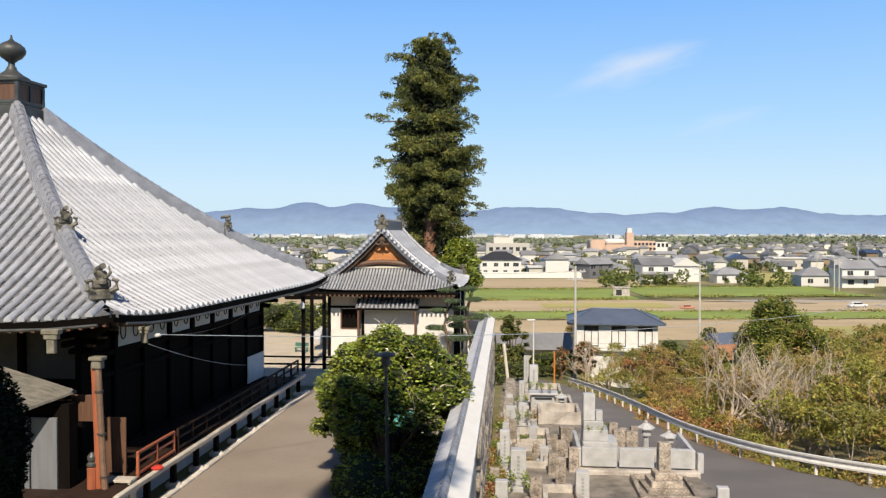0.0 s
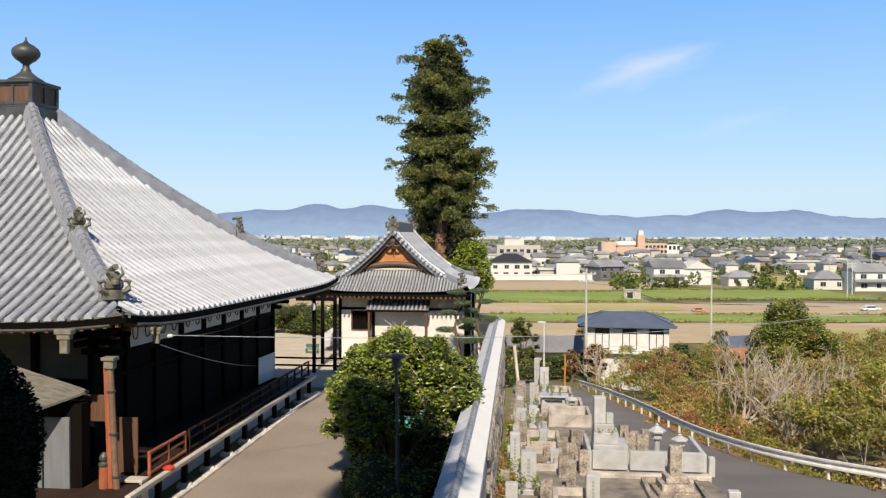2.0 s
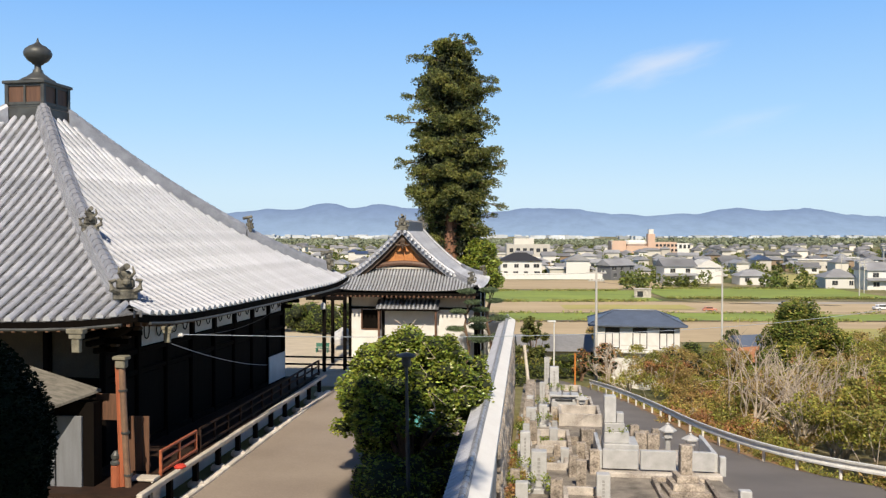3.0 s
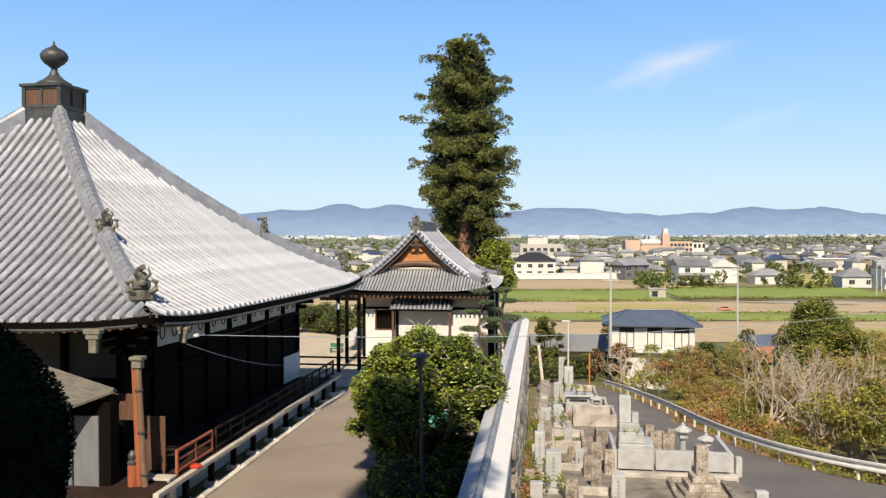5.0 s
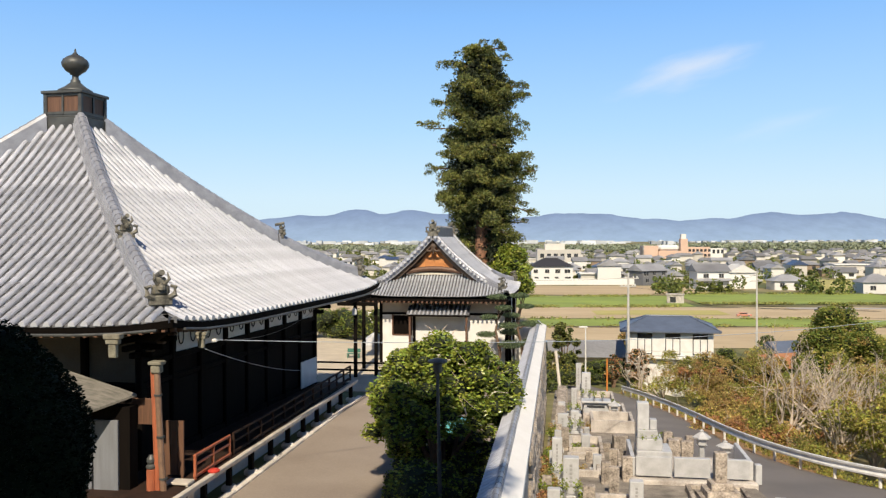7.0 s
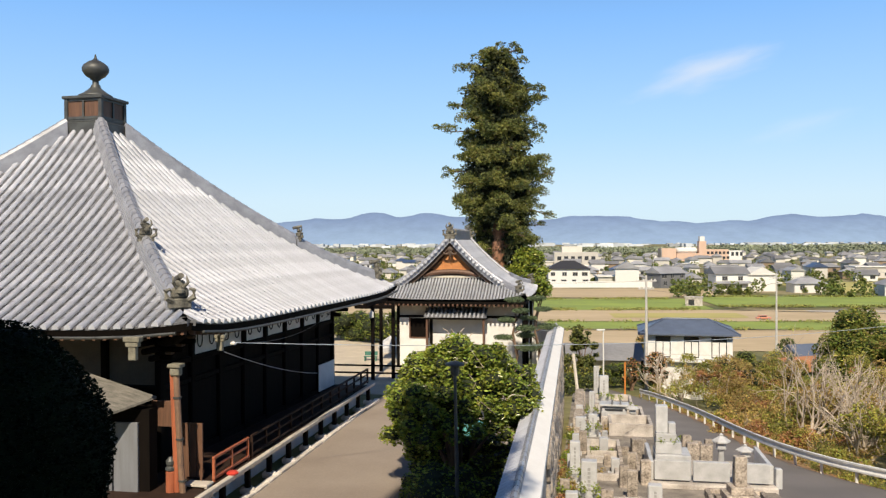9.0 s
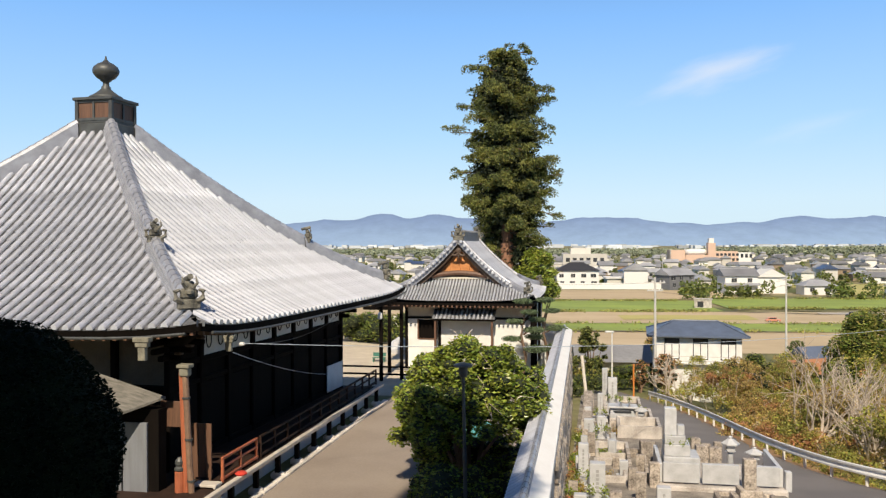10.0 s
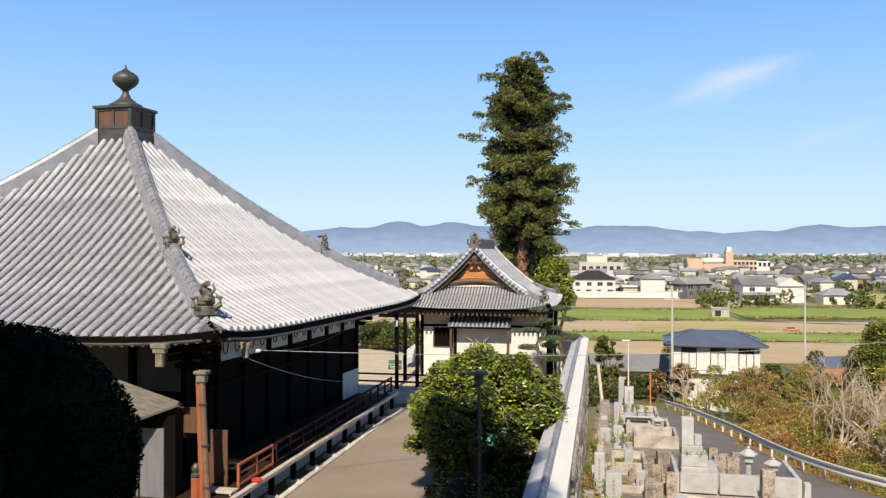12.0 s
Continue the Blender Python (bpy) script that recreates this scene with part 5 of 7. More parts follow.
stone_lantern(4.78, 31.6, 1.25, "grey stone lantern behind the family grave")
stone_lantern(5.55, 31.2, 0.95, "low grey stone lantern behind the family grave")
stone_lantern(2.05, 40.6, 0.95, "small grey stone lantern on a grave plot")


def plot(a0, a1, b0, b1, h=0.45, mat=None, label="low concrete grave plot kerb"):
    z = cem_z((b0 + b1) / 2) - 0.25
    g = thing("grave_plot", site(a0, b0, z), label, "grave plot")
    w, d = a1 - a0, b1 - b0
    for x0, x1, y0, y1 in ((0, w, 0, 0.14), (0, w, d - 0.14, d), (0, 0.14, 0.15, d - 0.15), (w - 0.14, w, 0.15, d - 0.15)):
        part("kerb", Shape().box(x0, x1, y0, y1, 0, h + 0.25, 0.015), mat or M_CONCRETE, g)
    part("bed", Shape().box(0.14, w - 0.14, 0.14, d - 0.14, 0, 0.32), M_GRAVEL, g)


plot(0.85, 2.75, 37.1, 39.2, 0.6)
plot(0.55, 2.6, 39.8, 42.6, 0.5)
plot(-0.15, 1.0, 28.6, 31.0, 0.3)
plot(-0.1, 1.2, 32.2, 34.2, 0.35)
plot(1.05, 1.75, 28.9, 32.4, 0.4, M_OLDSTONE, "dark mossy stone grave kerb")
plot(3.6, 5.4, 24.9, 27.2, 0.2, M_OLDSTONE, "dark mossy stone grave kerb")
plot(0.7, 1.8, 23.2, 25.2, 0.3)
plot(0.3, 2.3, 44.5, 47.6, 0.4)
al = thing("grave_altar", site(1.1, 40.7, cem_z(40.7) + 0.05), "grey granite altar with a slot's shade painted as a dark strip", "grave")
part("block", Shape().box(-0.5, 0.7, 0, 0.6, 0, 0.75, 0.02), M_GRANITE, al)
part("slab", Shape().box(-0.6, 0.8, -0.15, 0.7, 0.75, 0.85, 0.02), M_GRANITE, al)
# dark strip on the solid block paints the slot's shade
part("slot", Shape().box(-0.35, 0.5, -0.01, 0.02, 0.5, 0.62), M_WINDOW, al)
cr = np.random.default_rng(77)
for k, (a, b, s) in enumerate(((-0.72, 27.0, 0.45), (-0.55, 25.1, 0.42), (0.45, 25.3, 0.4), (0.35, 28.9, 0.3), (0.25, 32.4, 0.35), (0.75, 32.6, 0.3), (1.6, 42.9, 0.6), (2.1, 43.2, 0.55), (3.75, 34.0, 0.55), (0.9, 37.4, 0.4), (3.4, 30.6, 0.4))):
    lb = [(cr.uniform(-0.5, 0.5) * s, cr.uniform(-0.5, 0.5) * s, 0.5 * s + cr.uniform(-0.3, 0.5) * s, 0.3 * s, 0.3 * s, 0.3 * s) for _ in range(9)]
    shrub("grave_plant", site(a, b, cem_z(b)), "small yellow-green plant among the graves", lb, 2600, 0.085, M_BUSHGOLD if k % 3 == 0 else M_LEAF, 90 + k, False, "plant")

# ================= thicket, bare trees and trees below the road =================
def thicket():
    rng = np.random.default_rng(21)
    pts = {0: [], 1: [], 2: []}
    stems = Shape()
    for i in range(300):
        y = 26.5 + 50.5 * rng.uniform() ** 0.9
        x0 = smooth_mid(y) + 4.5
        x = x0 + rng.uniform(0, 1) * (0.72 * y + 6 - x0)
        if x < x0:
            continue
        top = (-0.2 - 0.07 * (y - 30) + rng.uniform(-1.5, 0.9)) - 0.45 * max(0, 3 - (x - x0))
        if x > 0.42 * y:
            top += 1.2 + 1.2 * min(1, (x - 0.42 * y) / 4)
        if x < 0.33 * y and y > 56:
            top += 0.4
        base = land(x, y)
        h = max(top - base, 0.9)
        k = rng.choice(3, p=(0.78, 0.18, 0.04) if x > 0.40 * y else (0.52, 0.41, 0.07))
        for _ in range(3):
            q0 = Vector((x + rng.normal() * 0.8, y + rng.normal() * 0.8, base + h * 0.45))
            q1 = q0 + Vector((rng.normal() * 0.35, rng.normal() * 0.35, h * 0.4))
            q2 = q1 + Vector((rng.normal() * 0.5, rng.normal() * 0.5, rng.uniform(0.1, 0.6)))
            stems.tube([q0, q1, q2], [0.022, 0.016, 0.008], 3)
        for j in range(int(6 + h)):
            c = np.array([x + rng.normal() * 0.9, y + rng.normal() * 0.9, base + h * (0.35 + 0.6 * rng.uniform() ** 0.7)])
            r = rng.uniform(0.35, 0.85)
            n = int(160 * r * r / 0.36)
            d = rng.normal(size=(n, 3))
            d /= np.linalg.norm(d, axis=1, keepdims=True)
            d[:, 2] = np.where(d[:, 2] < -0.35, -d[:, 2], d[:, 2])
            kk = k if rng.uniform() < 0.72 else rng.choice(3, p=(0.45, 0.45, 0.10))
            pts[int(kk)].append(c + d * rng.uniform(0.5, 1.05, (n, 1)) * np.array([r, r, r * 0.8]))
    for k, (mat, nm, lab) in enumerate(((M_BUSHGREEN, "thicket", "dense olive-green thicket below the road"), (M_BUSHGOLD, "thicket", "yellowing autumn scrub in the thicket"), (M_BUSHRUST, "thicket", "rust-red autumn scrub in the thicket"))):
        if k == 0:
            dry = new("dry_stems", stems.mesh("dry_stems", M_TWIG))
            tagged(dry, "tangle of pale dry stems through the thicket", "stems", kind="stuff")
        ob = new(nm, leaf_mesh(nm, np.concatenate(pts[k]), 0.155, mat, 31 + k, 0.8, 0.55))
        tagged(ob, lab, "thicket", kind="stuff")


thicket()


def bare_tree(x, y, h, seed):
    rng = np.random.default_rng(seed)
    t = thing("bare_tree", pose(x, y, land(x, y) - 0.2), "leafless pale-twigged tree in the thicket", "tree", "bare trees below the road")
    sh, tw = Shape(), Shape()

    def grow(p, d, l, r, depth):
        q = p + d * l
        mid = p + d * l * 0.5 + Vector(rng.normal(size=3) * 0.06 * l)
        (sh if depth < 2 else tw).tube([p, mid, q], [r, r * 0.85, r * 0.65], 5 if depth < 2 else 4)
        if depth >= 4:
            return
        for _ in range(3 if depth in (0, 3) else 2):
            nd = (d + Vector(rng.normal(size=3) * 0.38) + Vector((0, 0, 0.16))).normalized()
            grow(q if rng.uniform() < 0.6 else mid, nd, l * rng.uniform(0.6, 0.85), r * 0.58, depth + 1)

    for _ in range(3):
        d = Vector((rng.normal() * 0.35, rng.normal() * 0.35, 1)).normalized()
        grow(Vector((0, 0, 0)), d, h * 0.34, 0.085, 0)
    part("trunk", sh, M_TWIG, t)
    tagged(part("twig_work", tw, M_TWIG, t), kind="stuff")


for k, (x, y, h) in enumerate(((17.2, 43.5, 6.2), (15.2, 44, 6.6), (16.6, 41, 6.4), (18.4, 46, 6.8), (15.3, 37.5, 5.6), (18.3, 40.5, 6.2), (21.0, 47, 6.6), (16.2, 48, 6.6), (19.8, 43, 6.4), (11.6, 66, 3.9), (13.0, 64, 3.6))):
    bare_tree(x, y, h, 200 + k)


def leafy_tree(x, y, top, rad, mat, seed, label, extra=(), leaf=0.2, per=900, low=0.18):
    rng = np.random.default_rng(seed)
    z0 = land(x, y)
    h = top - z0
    lobes = []
    for i in range(44):
        th = rng.uniform(0, 2 * math.pi)
        f = rng.uniform(low, 1)
        env = rad * math.sin(math.pi * min(0.16 + 0.80 * f, 1)) ** 0.7
        q = rng.uniform(0.4, 1) * env
        s = rng.uniform(0.20, 0.38) * rad
        lobes.append((q * math.cos(th), q * math.sin(th), h * (0.12 + 0.80 * f), s, s, s * 0.8))
    return shrub("tree", pose(x, y, z0), label, lobes, per, leaf, mat, seed, True, "tree", 0.55, extra, 0.6)


leafy_tree(24.8, 61, 2.95, 3.35, M_SUNTREE, 301, "round green tree turning yellow beside the field", ((M_BUSHGREEN, 0.3),))
leafy_tree(35.0, 62, 1.5, 3.2, M_SUNTREE, 302, "dark green tree at the thicket's edge")
leafy_tree(39.5, 64, 1.2, 3.4, M_TREEGREEN, 306, "dark green tree at the thicket's edge")
leafy_tree(25.9, 80, -1.2, 1.2, M_TREEGREEN, 303, "small pointed evergreen near the shed roof")
leafy_tree(6.4, 76, 0.1, 1.5, M_CEDAR, 304, "dark rounded evergreen beyond the wall")
leafy_tree(1.4, 60.0, 7.3, 1.9, M_LEAF, 310, "bright green tree at the foot of the cedar", low=0.52)
leafy_tree(12.1, 70.5, -1.6, 1.1, M_BUSHRUST, 305, "orange-red autumn tree by the pole", leaf=0.2, per=260)
leafy_tree(10.3, 72, -2.3, 0.8, M_BUSHRUST, 307, "orange-red autumn tree by the pole", leaf=0.2, per=260)
leafy_tree(15.0, 92, -2.4, 2.4, M_BUSHGOLD, 308, "yellow-green tree behind the house", leaf=0.3, per=200)

for k, (x, y, top, rad) in enumerate(((20.8, 71, -2.4, 1.7), (22.6, 67, -1.9, 1.6), (28.2, 70, -1.6, 2.0), (31.0, 74, -2.2, 2.2), (19.0, 68, -2.6, 1.5), (20.0, 73, -1.9, 1.6), (23.6, 72, -2.0, 1.8), (18.2, 71, -2.2, 1.5), (21.8, 69.5, -2.1, 1.6), (33.5, 80, -2.6, 2.2))):
    leafy_tree(x, y, top, rad, (M_BUSHGREEN, M_BUSHGOLD, M_SUNTREE)[k % 3], 320 + k, "small yellowing tree on the slope below the road", leaf=0.17, per=420)
mk = thing("marker_pole", pose(8.4, 62.0, land(8.4, 62.0)), "slim orange marker pole at the road's edge", "pole")
part("shaft", Shape().lathe([(0.06, -0.2), (0.06, 2.9), (0.03, 2.95)], 8), material("orange_paint", (0.70, 0.24, 0.05), (0.55, 0.18, 0.04), rough=0.5), mk)
rs_ = np.random.default_rng(330)
for k, (x, y, sz) in enumerate(((5.6, 69, 1.1), (7.0, 73, 1.2), (8.9, 75, 1.3), (10.0, 79, 1.4), (5.2, 76, 1.2), (12.4, 77, 1.3), (3.9, 66, 0.9))):
    lb = [(rs_.uniform(-0.9, 0.9) * sz, rs_.uniform(-0.6, 0.6) * sz, 0.7 * sz + rs_.uniform(-0.4, 0.7) * sz, 0.45 * sz, 0.45 * sz, 0.4 * sz) for _ in range(14)]
    shrub("roadside_shrub", pose(x, y, land(x, y)), "ragged green shrub beside the road", lb, 420, 0.17, (M_TREEGREEN, M_BUSHGREEN, M_SUNTREE)[k % 3], 340 + k, False, core=0.7)

# clipped evergreen close to the viewpoint, and the tall trees behind it that shade it
def topiary():
    t = thing("clipped_evergreen", site(-7.87, 9.0, 1.85), "large clipped evergreen with deep shade put into its leaf colour", "shrub")
    rng = np.random.default_rng(66)
    n, m_ = 36, 22
    vs, fs = [], []

    def radius(d):
        return 1.0 + 0.05 * noise.noise(Vector(d) * 2.2) + 0.02 * noise.noise(Vector(d) * 6)

    for j in range(m_ + 1):
        ph = math.pi * j / m_
        for i in range(n):
            th = 2 * math.pi * i / n
            d = (math.sin(ph) * math.cos(th), math.sin(ph) * math.sin(th), math.cos(ph))
            r = radius(d) * 0.97
            vs.append((1.85 * r * d[0], 1.85 * r * d[1], 2.75 + 2.0 * r * d[2]))
    for j in range(m_):
        for i in range(n):
            fs.append((j * n + i, (j + 1) * n + i, (j + 1) * n + (i + 1) % n, j * n + (i + 1) % n))
    part("inner_foliage", mesh_of("inner_foliage", vs, fs, M_SHADED_TOPIARY, True), None, t)
    d = rng.normal(size=(60000, 3))
    d /= np.linalg.norm(d, axis=1, keepdims=True)
    r = np.array([radius(q) for q in d])[:, None] * rng.uniform(0.95, 1.03, (60000, 1))
    part("crown", leaf_mesh("crown", np.array([0, 0, 2.75]) + d * r * np.array([1.85, 1.85, 2.0]), 0.06, M_SHADED_TOPIARY, 68), None, t)
    part("trunk", Shape().tube([(0, 0, -0.5), (0, 0, 1.5)], 0.18, 8), M_BARK, t)


topiary()


def shade_tree(x, y, z0, zc0, zc1, rad, seed):
    rng = np.random.default_rng(seed)
    lobes = []
    for i in range(120):
        f = rng.uniform()
        th = rng.uniform(0, 2 * math.pi)
        q = rad * (1 - 0.25 * f) * rng.uniform(0.1, 0.95)
        lobes.append((q * math.cos(th), q * math.sin(th), zc0 + (zc1 - zc0) * f - z0, 1.0, 1.0, 0.9))
    t = shrub("tall_cedar", pose(x, y, z0), "tall dark cedar behind the viewpoint", lobes, 420, 0.40, M_CEDAR, seed, False, "tree", 0.3)
    part("trunk", Shape().tube([(0, 0, -0.3), (0, 0, (zc0 - z0) * 0.9), (0, 0, zc1 - z0 - 0.5)], [0.4, 0.3, 0.06], 8), M_BARK, t)


shade_tree(-2.3, -3.8, 5.6, 12.0, 26.9, 1.8, 401)
shade_tree(-7.3, -0.5, 5.4, 9.5, 17.0, 3.6, 402)

def grove():
    """An unseen grove, added behind the viewpoint to block sky light."""
    rng = np.random.default_rng(405)
    pts = []
    for i in range(330):
        x = rng.uniform(-34, 30)
        y = rng.uniform(-20, -9.5)
        top = 11 + 6 * rng.uniform() - 0.25 * (y + 20)
        z = 5.0 + (top - 5.0) * rng.uniform() ** 0.8
        n = 110
        d = rng.normal(size=(n, 3))
        d /= np.linalg.norm(d, axis=1, keepdims=True)
        pts.append(np.array([x, y, z]) + d * rng.uniform(0.5, 1.0, (n, 1)) * np.array([2.3, 2.0, 1.7]))
    ob = new("wooded_hillside", leaf_mesh("wooded_hillside", np.concatenate(pts), 0.75, M_CEDAR, 406, 0.8, 0.7))
    tagged(ob, "unseen dark grove added behind the viewpoint to block sky light", "woods", kind="stuff")


grove()

# ================= poles and cables =================
def utility_pole(x, y, top, label):
    z0 = land(x, y)
    u = thing("utility_pole", pose(x, y, z0), label, "utility pole", "utility poles")
    h = top - z0
    part("shaft", Shape().lathe([(0.15, -0.3), (0.09, h)], 10), M_POLE, u)
    for dz, w in ((0.5, 0.9), (1.2, 0.7)):
        arm = part("crossarm", Shape().box(-w, w, -0.05, 0.05, h - dz - 0.05, h - dz + 0.05, 0.01), M_POLE, u)
        for q in (-0.8, -0.3, 0.5, 0.85):
            part("insulator", Shape().lathe([(0.04, h - dz + 0.05), (0.06, h - dz + 0.12), (0.03, h - dz + 0.2)], 6, (q * w, 0, 0)), M_WHITE, arm)
    part("transformer", Shape().lathe([(0.02, h - 2.4), (0.22, h - 2.35), (0.22, h - 1.75), (0.02, h - 1.7)], 10, (0.3, 0, 0)) if y > 120 else Shape().box(-0.05, 0.05, -0.16, -0.1, h - 2.2, h - 1.9), M_POLE, u)


utility_pole(11.9, 74, 4.5, "tall pale concrete utility pole by the house")
utility_pole(31.5, 101, 3.6, "tall pale concrete utility pole by the field")
for x, y, top in ((95, 200, 2.0), (100, 208, 1.0), (146, 290, 4.0), (118, 260, 2.0), (170, 300, 3.5), (56, 330, 3.0), (75, 420, 4.5), (230, 420, 4)):
    utility_pole(x, y, top, "distant concrete utility pole in the town")
sl = thing("street_lamp", pose(7.7, 70, land(7.7, 70)), "slim white street lamp by the road", "street lamp")
hh = 0.0 - land(7.7, 70)
part("pole", Shape().lathe([(0.07, -0.2), (0.05, hh)], 8), M_RAIL, sl)
part("head", Shape().box(-0.55, 0.15, -0.12, 0.12, hh, hh + 0.14, 0.03), M_RAIL, sl)
M_CABLE = material("cable", (0.45, 0.50, 0.55), (0.35, 0.4, 0.45), rough=0.4, bump=0)
M_BLACKCABLE = material("black_cable", (0.12, 0.12, 0.12), (0.08, 0.08, 0.08), rough=0.5, bump=0)


def cable(p, q, sag, r, mat, label):
    p, q = Vector(p), Vector(q)
    pts = [p.lerp(q, t) - Vector((0, 0, 4 * sag * t * (1 - t))) for t in np.linspace(0, 1, 25)]
    solid("cable", Shape().tube(pts, r, 5), mat, label, "cable")


cable(SITE @ Vector((-9.75, 21.6, 4.72)), (40, 58, 4.6), 1.35, 0.011, M_CABLE, "pale service cable strung from the hall eave")
cable(SITE @ Vector((-9.6, 20.6, 4.6)), SITE @ Vector((-11.7, 34.8, 1.75)), 0.16, 0.009, M_CABLE, "thin cable drooping along the hall wall")
cable(SITE @ Vector((-9.4, 21.3, 4.75)), SITE @ Vector((-11.55, 36.2, 4.35)), 0.35, 0.008, M_BLACKCABLE, "thin cable drooping along the hall wall")
solid("flood_lamp", Shape().lathe([(0.03, 0), (0.09, 0.05), (0.09, 0.28), (0.06, 0.32)], 10, m=pose(0, 0, 0, 80, 0, 70)), M_WHITE, "small white flood lamp under the eave", "lamp", m=site(-9.85, 21.5, 4.7) @ Matrix.Scale(0.6, 4))
for x0, y0, z0, x1, y1, z1 in ((11.9, 74, 4.0, 31.5, 101, 3.1), (31.5, 101, 3.1, 95, 200, 1.5), (11.3, 74, 3.3, 31.0, 101, 2.4), (11.9, 74, 4.0, -20, 100, 4.0)):
    cable((x0, y0, z0), (x1, y1, z1), 0.7, 0.012, M_BLACKCABLE, "thin power cable between the poles")

# ================= fields and plain =================
def field(name, x0, x1, y0, y1, mat, label, tilt=0.0, lift=0.05):
    rng = np.random.default_rng(int(abs(x0) + y0 * 7))
    n = 14
    s = Shape()
    vs = []
    for i in range(n + 1):
        x = x0 + (x1 - x0) * i / n
        e0, e1 = rng.uniform(-1, 1) * 0.6, rng.uniform(-1, 1) * 0.6
        vs += [(x, y0 + e0 + tilt * (x - x0), PLAIN + lift), (x, y1 + e1 + tilt * (x - x0), PLAIN + lift)]
    s.add(vs, [(2 * i, 2 * i + 2, 2 * i + 3, 2 * i + 1) for i in range(n)])
    solid(name, s, mat, label, "field", kind="structure")


M_GRASS = material("bright_grass", (0.27, 0.34, 0.06), (0.17, 0.22, 0.05), rough=0.95, scale=0.15, fine=1.5, bump=0, stretch=(0.4, 1, 1))
M_STRAW = material("harvested_field", (0.52, 0.40, 0.25), (0.38, 0.29, 0.17), rough=0.95, scale=0.08, fine=0.8, bump=0, stretch=(0.3, 1.5, 1))
M_RICE = material("ripe_rice", (0.46, 0.39, 0.13), (0.32, 0.30, 0.10), rough=0.95, scale=0.08, fine=0.8, bump=0, stretch=(0.3, 1.5, 1))
M_LANE = material("pale_lane", (0.45, 0.41, 0.36), (0.36, 0.33, 0.29), rough=0.95, scale=0.2, fine=2, bump=0)
field("field", -60, 150, 112, 139, M_STRAW, "harvested straw-coloured field", 0.02)
field("field", -60, 130, 139, 153, M_GRASS, "bright green grass strip", 0.02, 0.10)
field("field", -60, 140, 153, 178, M_STRAW, "harvested straw-coloured field", 0.03, 0.07)
field("field", 5, 44, 180, 214, M_GRASS, "bright green river bank", 0.05, 0.12)
field("field", 47, 100, 190, 224, M_GRASS, "bright green river bank", 0.02, 0.13)
M_BUND = material("earth_bund", (0.20, 0.16, 0.10), (0.12, 0.10, 0.06), rough=0.95, scale=0.3, fine=3, bump=0)
field("lane", 44, 78, 181, 182.2, M_BUND, "dark earth bund between the fields", -0.30, 0.16)
field("lane", 47, 112, 186, 187, M_BUND, "dark earth bund between the fields", -0.12, 0.17)
field("lane", -40, 130, 153, 153.8, M_BUND, "dark earth bund between the fields", 0.02, 0.17)
field("lane", -40, 120, 138.6, 139.4, M_BUND, "dark earth bund between the fields", 0.02, 0.17)
field("field", 20, 46, 162, 172, M_RICE, "yellow stubble strip", 0.03, 0.12)
field("field", 50, 100, 118, 130, M_RICE, "yellow stubble strip", 0.02, 0.12)
field("field", -40, 60, 220, 262, M_STRAW, "harvested straw-coloured field", 0.02, 0.08)
field("field", 90, 170, 240, 305, M_RICE, "yellow ripening rice field", 0.02, 0.09)
field("field", 62, 130, 153, 176, M_STRAW, "harvested straw-coloured field", 0.02, 0.11)
field("lane", 62, 160, 176, 180, M_LANE, "pale dirt lane between the fields", 0.02, 0.14)
field("lane", 88, 170, 150, 168, M_LANE, "pale parking yard beside the field", 0.05, 0.18)
field("field", -120, -10, 105, 200, M_STRAW, "harvested straw-coloured field", 0.0, 0.06)

sl_ = thing("sluice_box", pose(41.8, 193, PLAIN, 0, 0, -12), "small grey concrete sluice box on the field bank", "sluice")
part("body", Shape().box(-1.9, 1.9, -1.2, 1.2, -0.2, 2.0, 0.05), M_CONCRETE, sl_)
# no hole: a dark panel paints the shade of the opening
part("opening", Shape().box(-1.2, 0.1, -1.24, -1.16, 0.3, 1.6), M_WINDOW, sl_, "dark panel painted as the shaded opening")
part("lid", Shape().box(-2.1, 2.1, -1.4, 1.4, 2.0, 2.2, 0.03), M_CONCRETE, sl_)

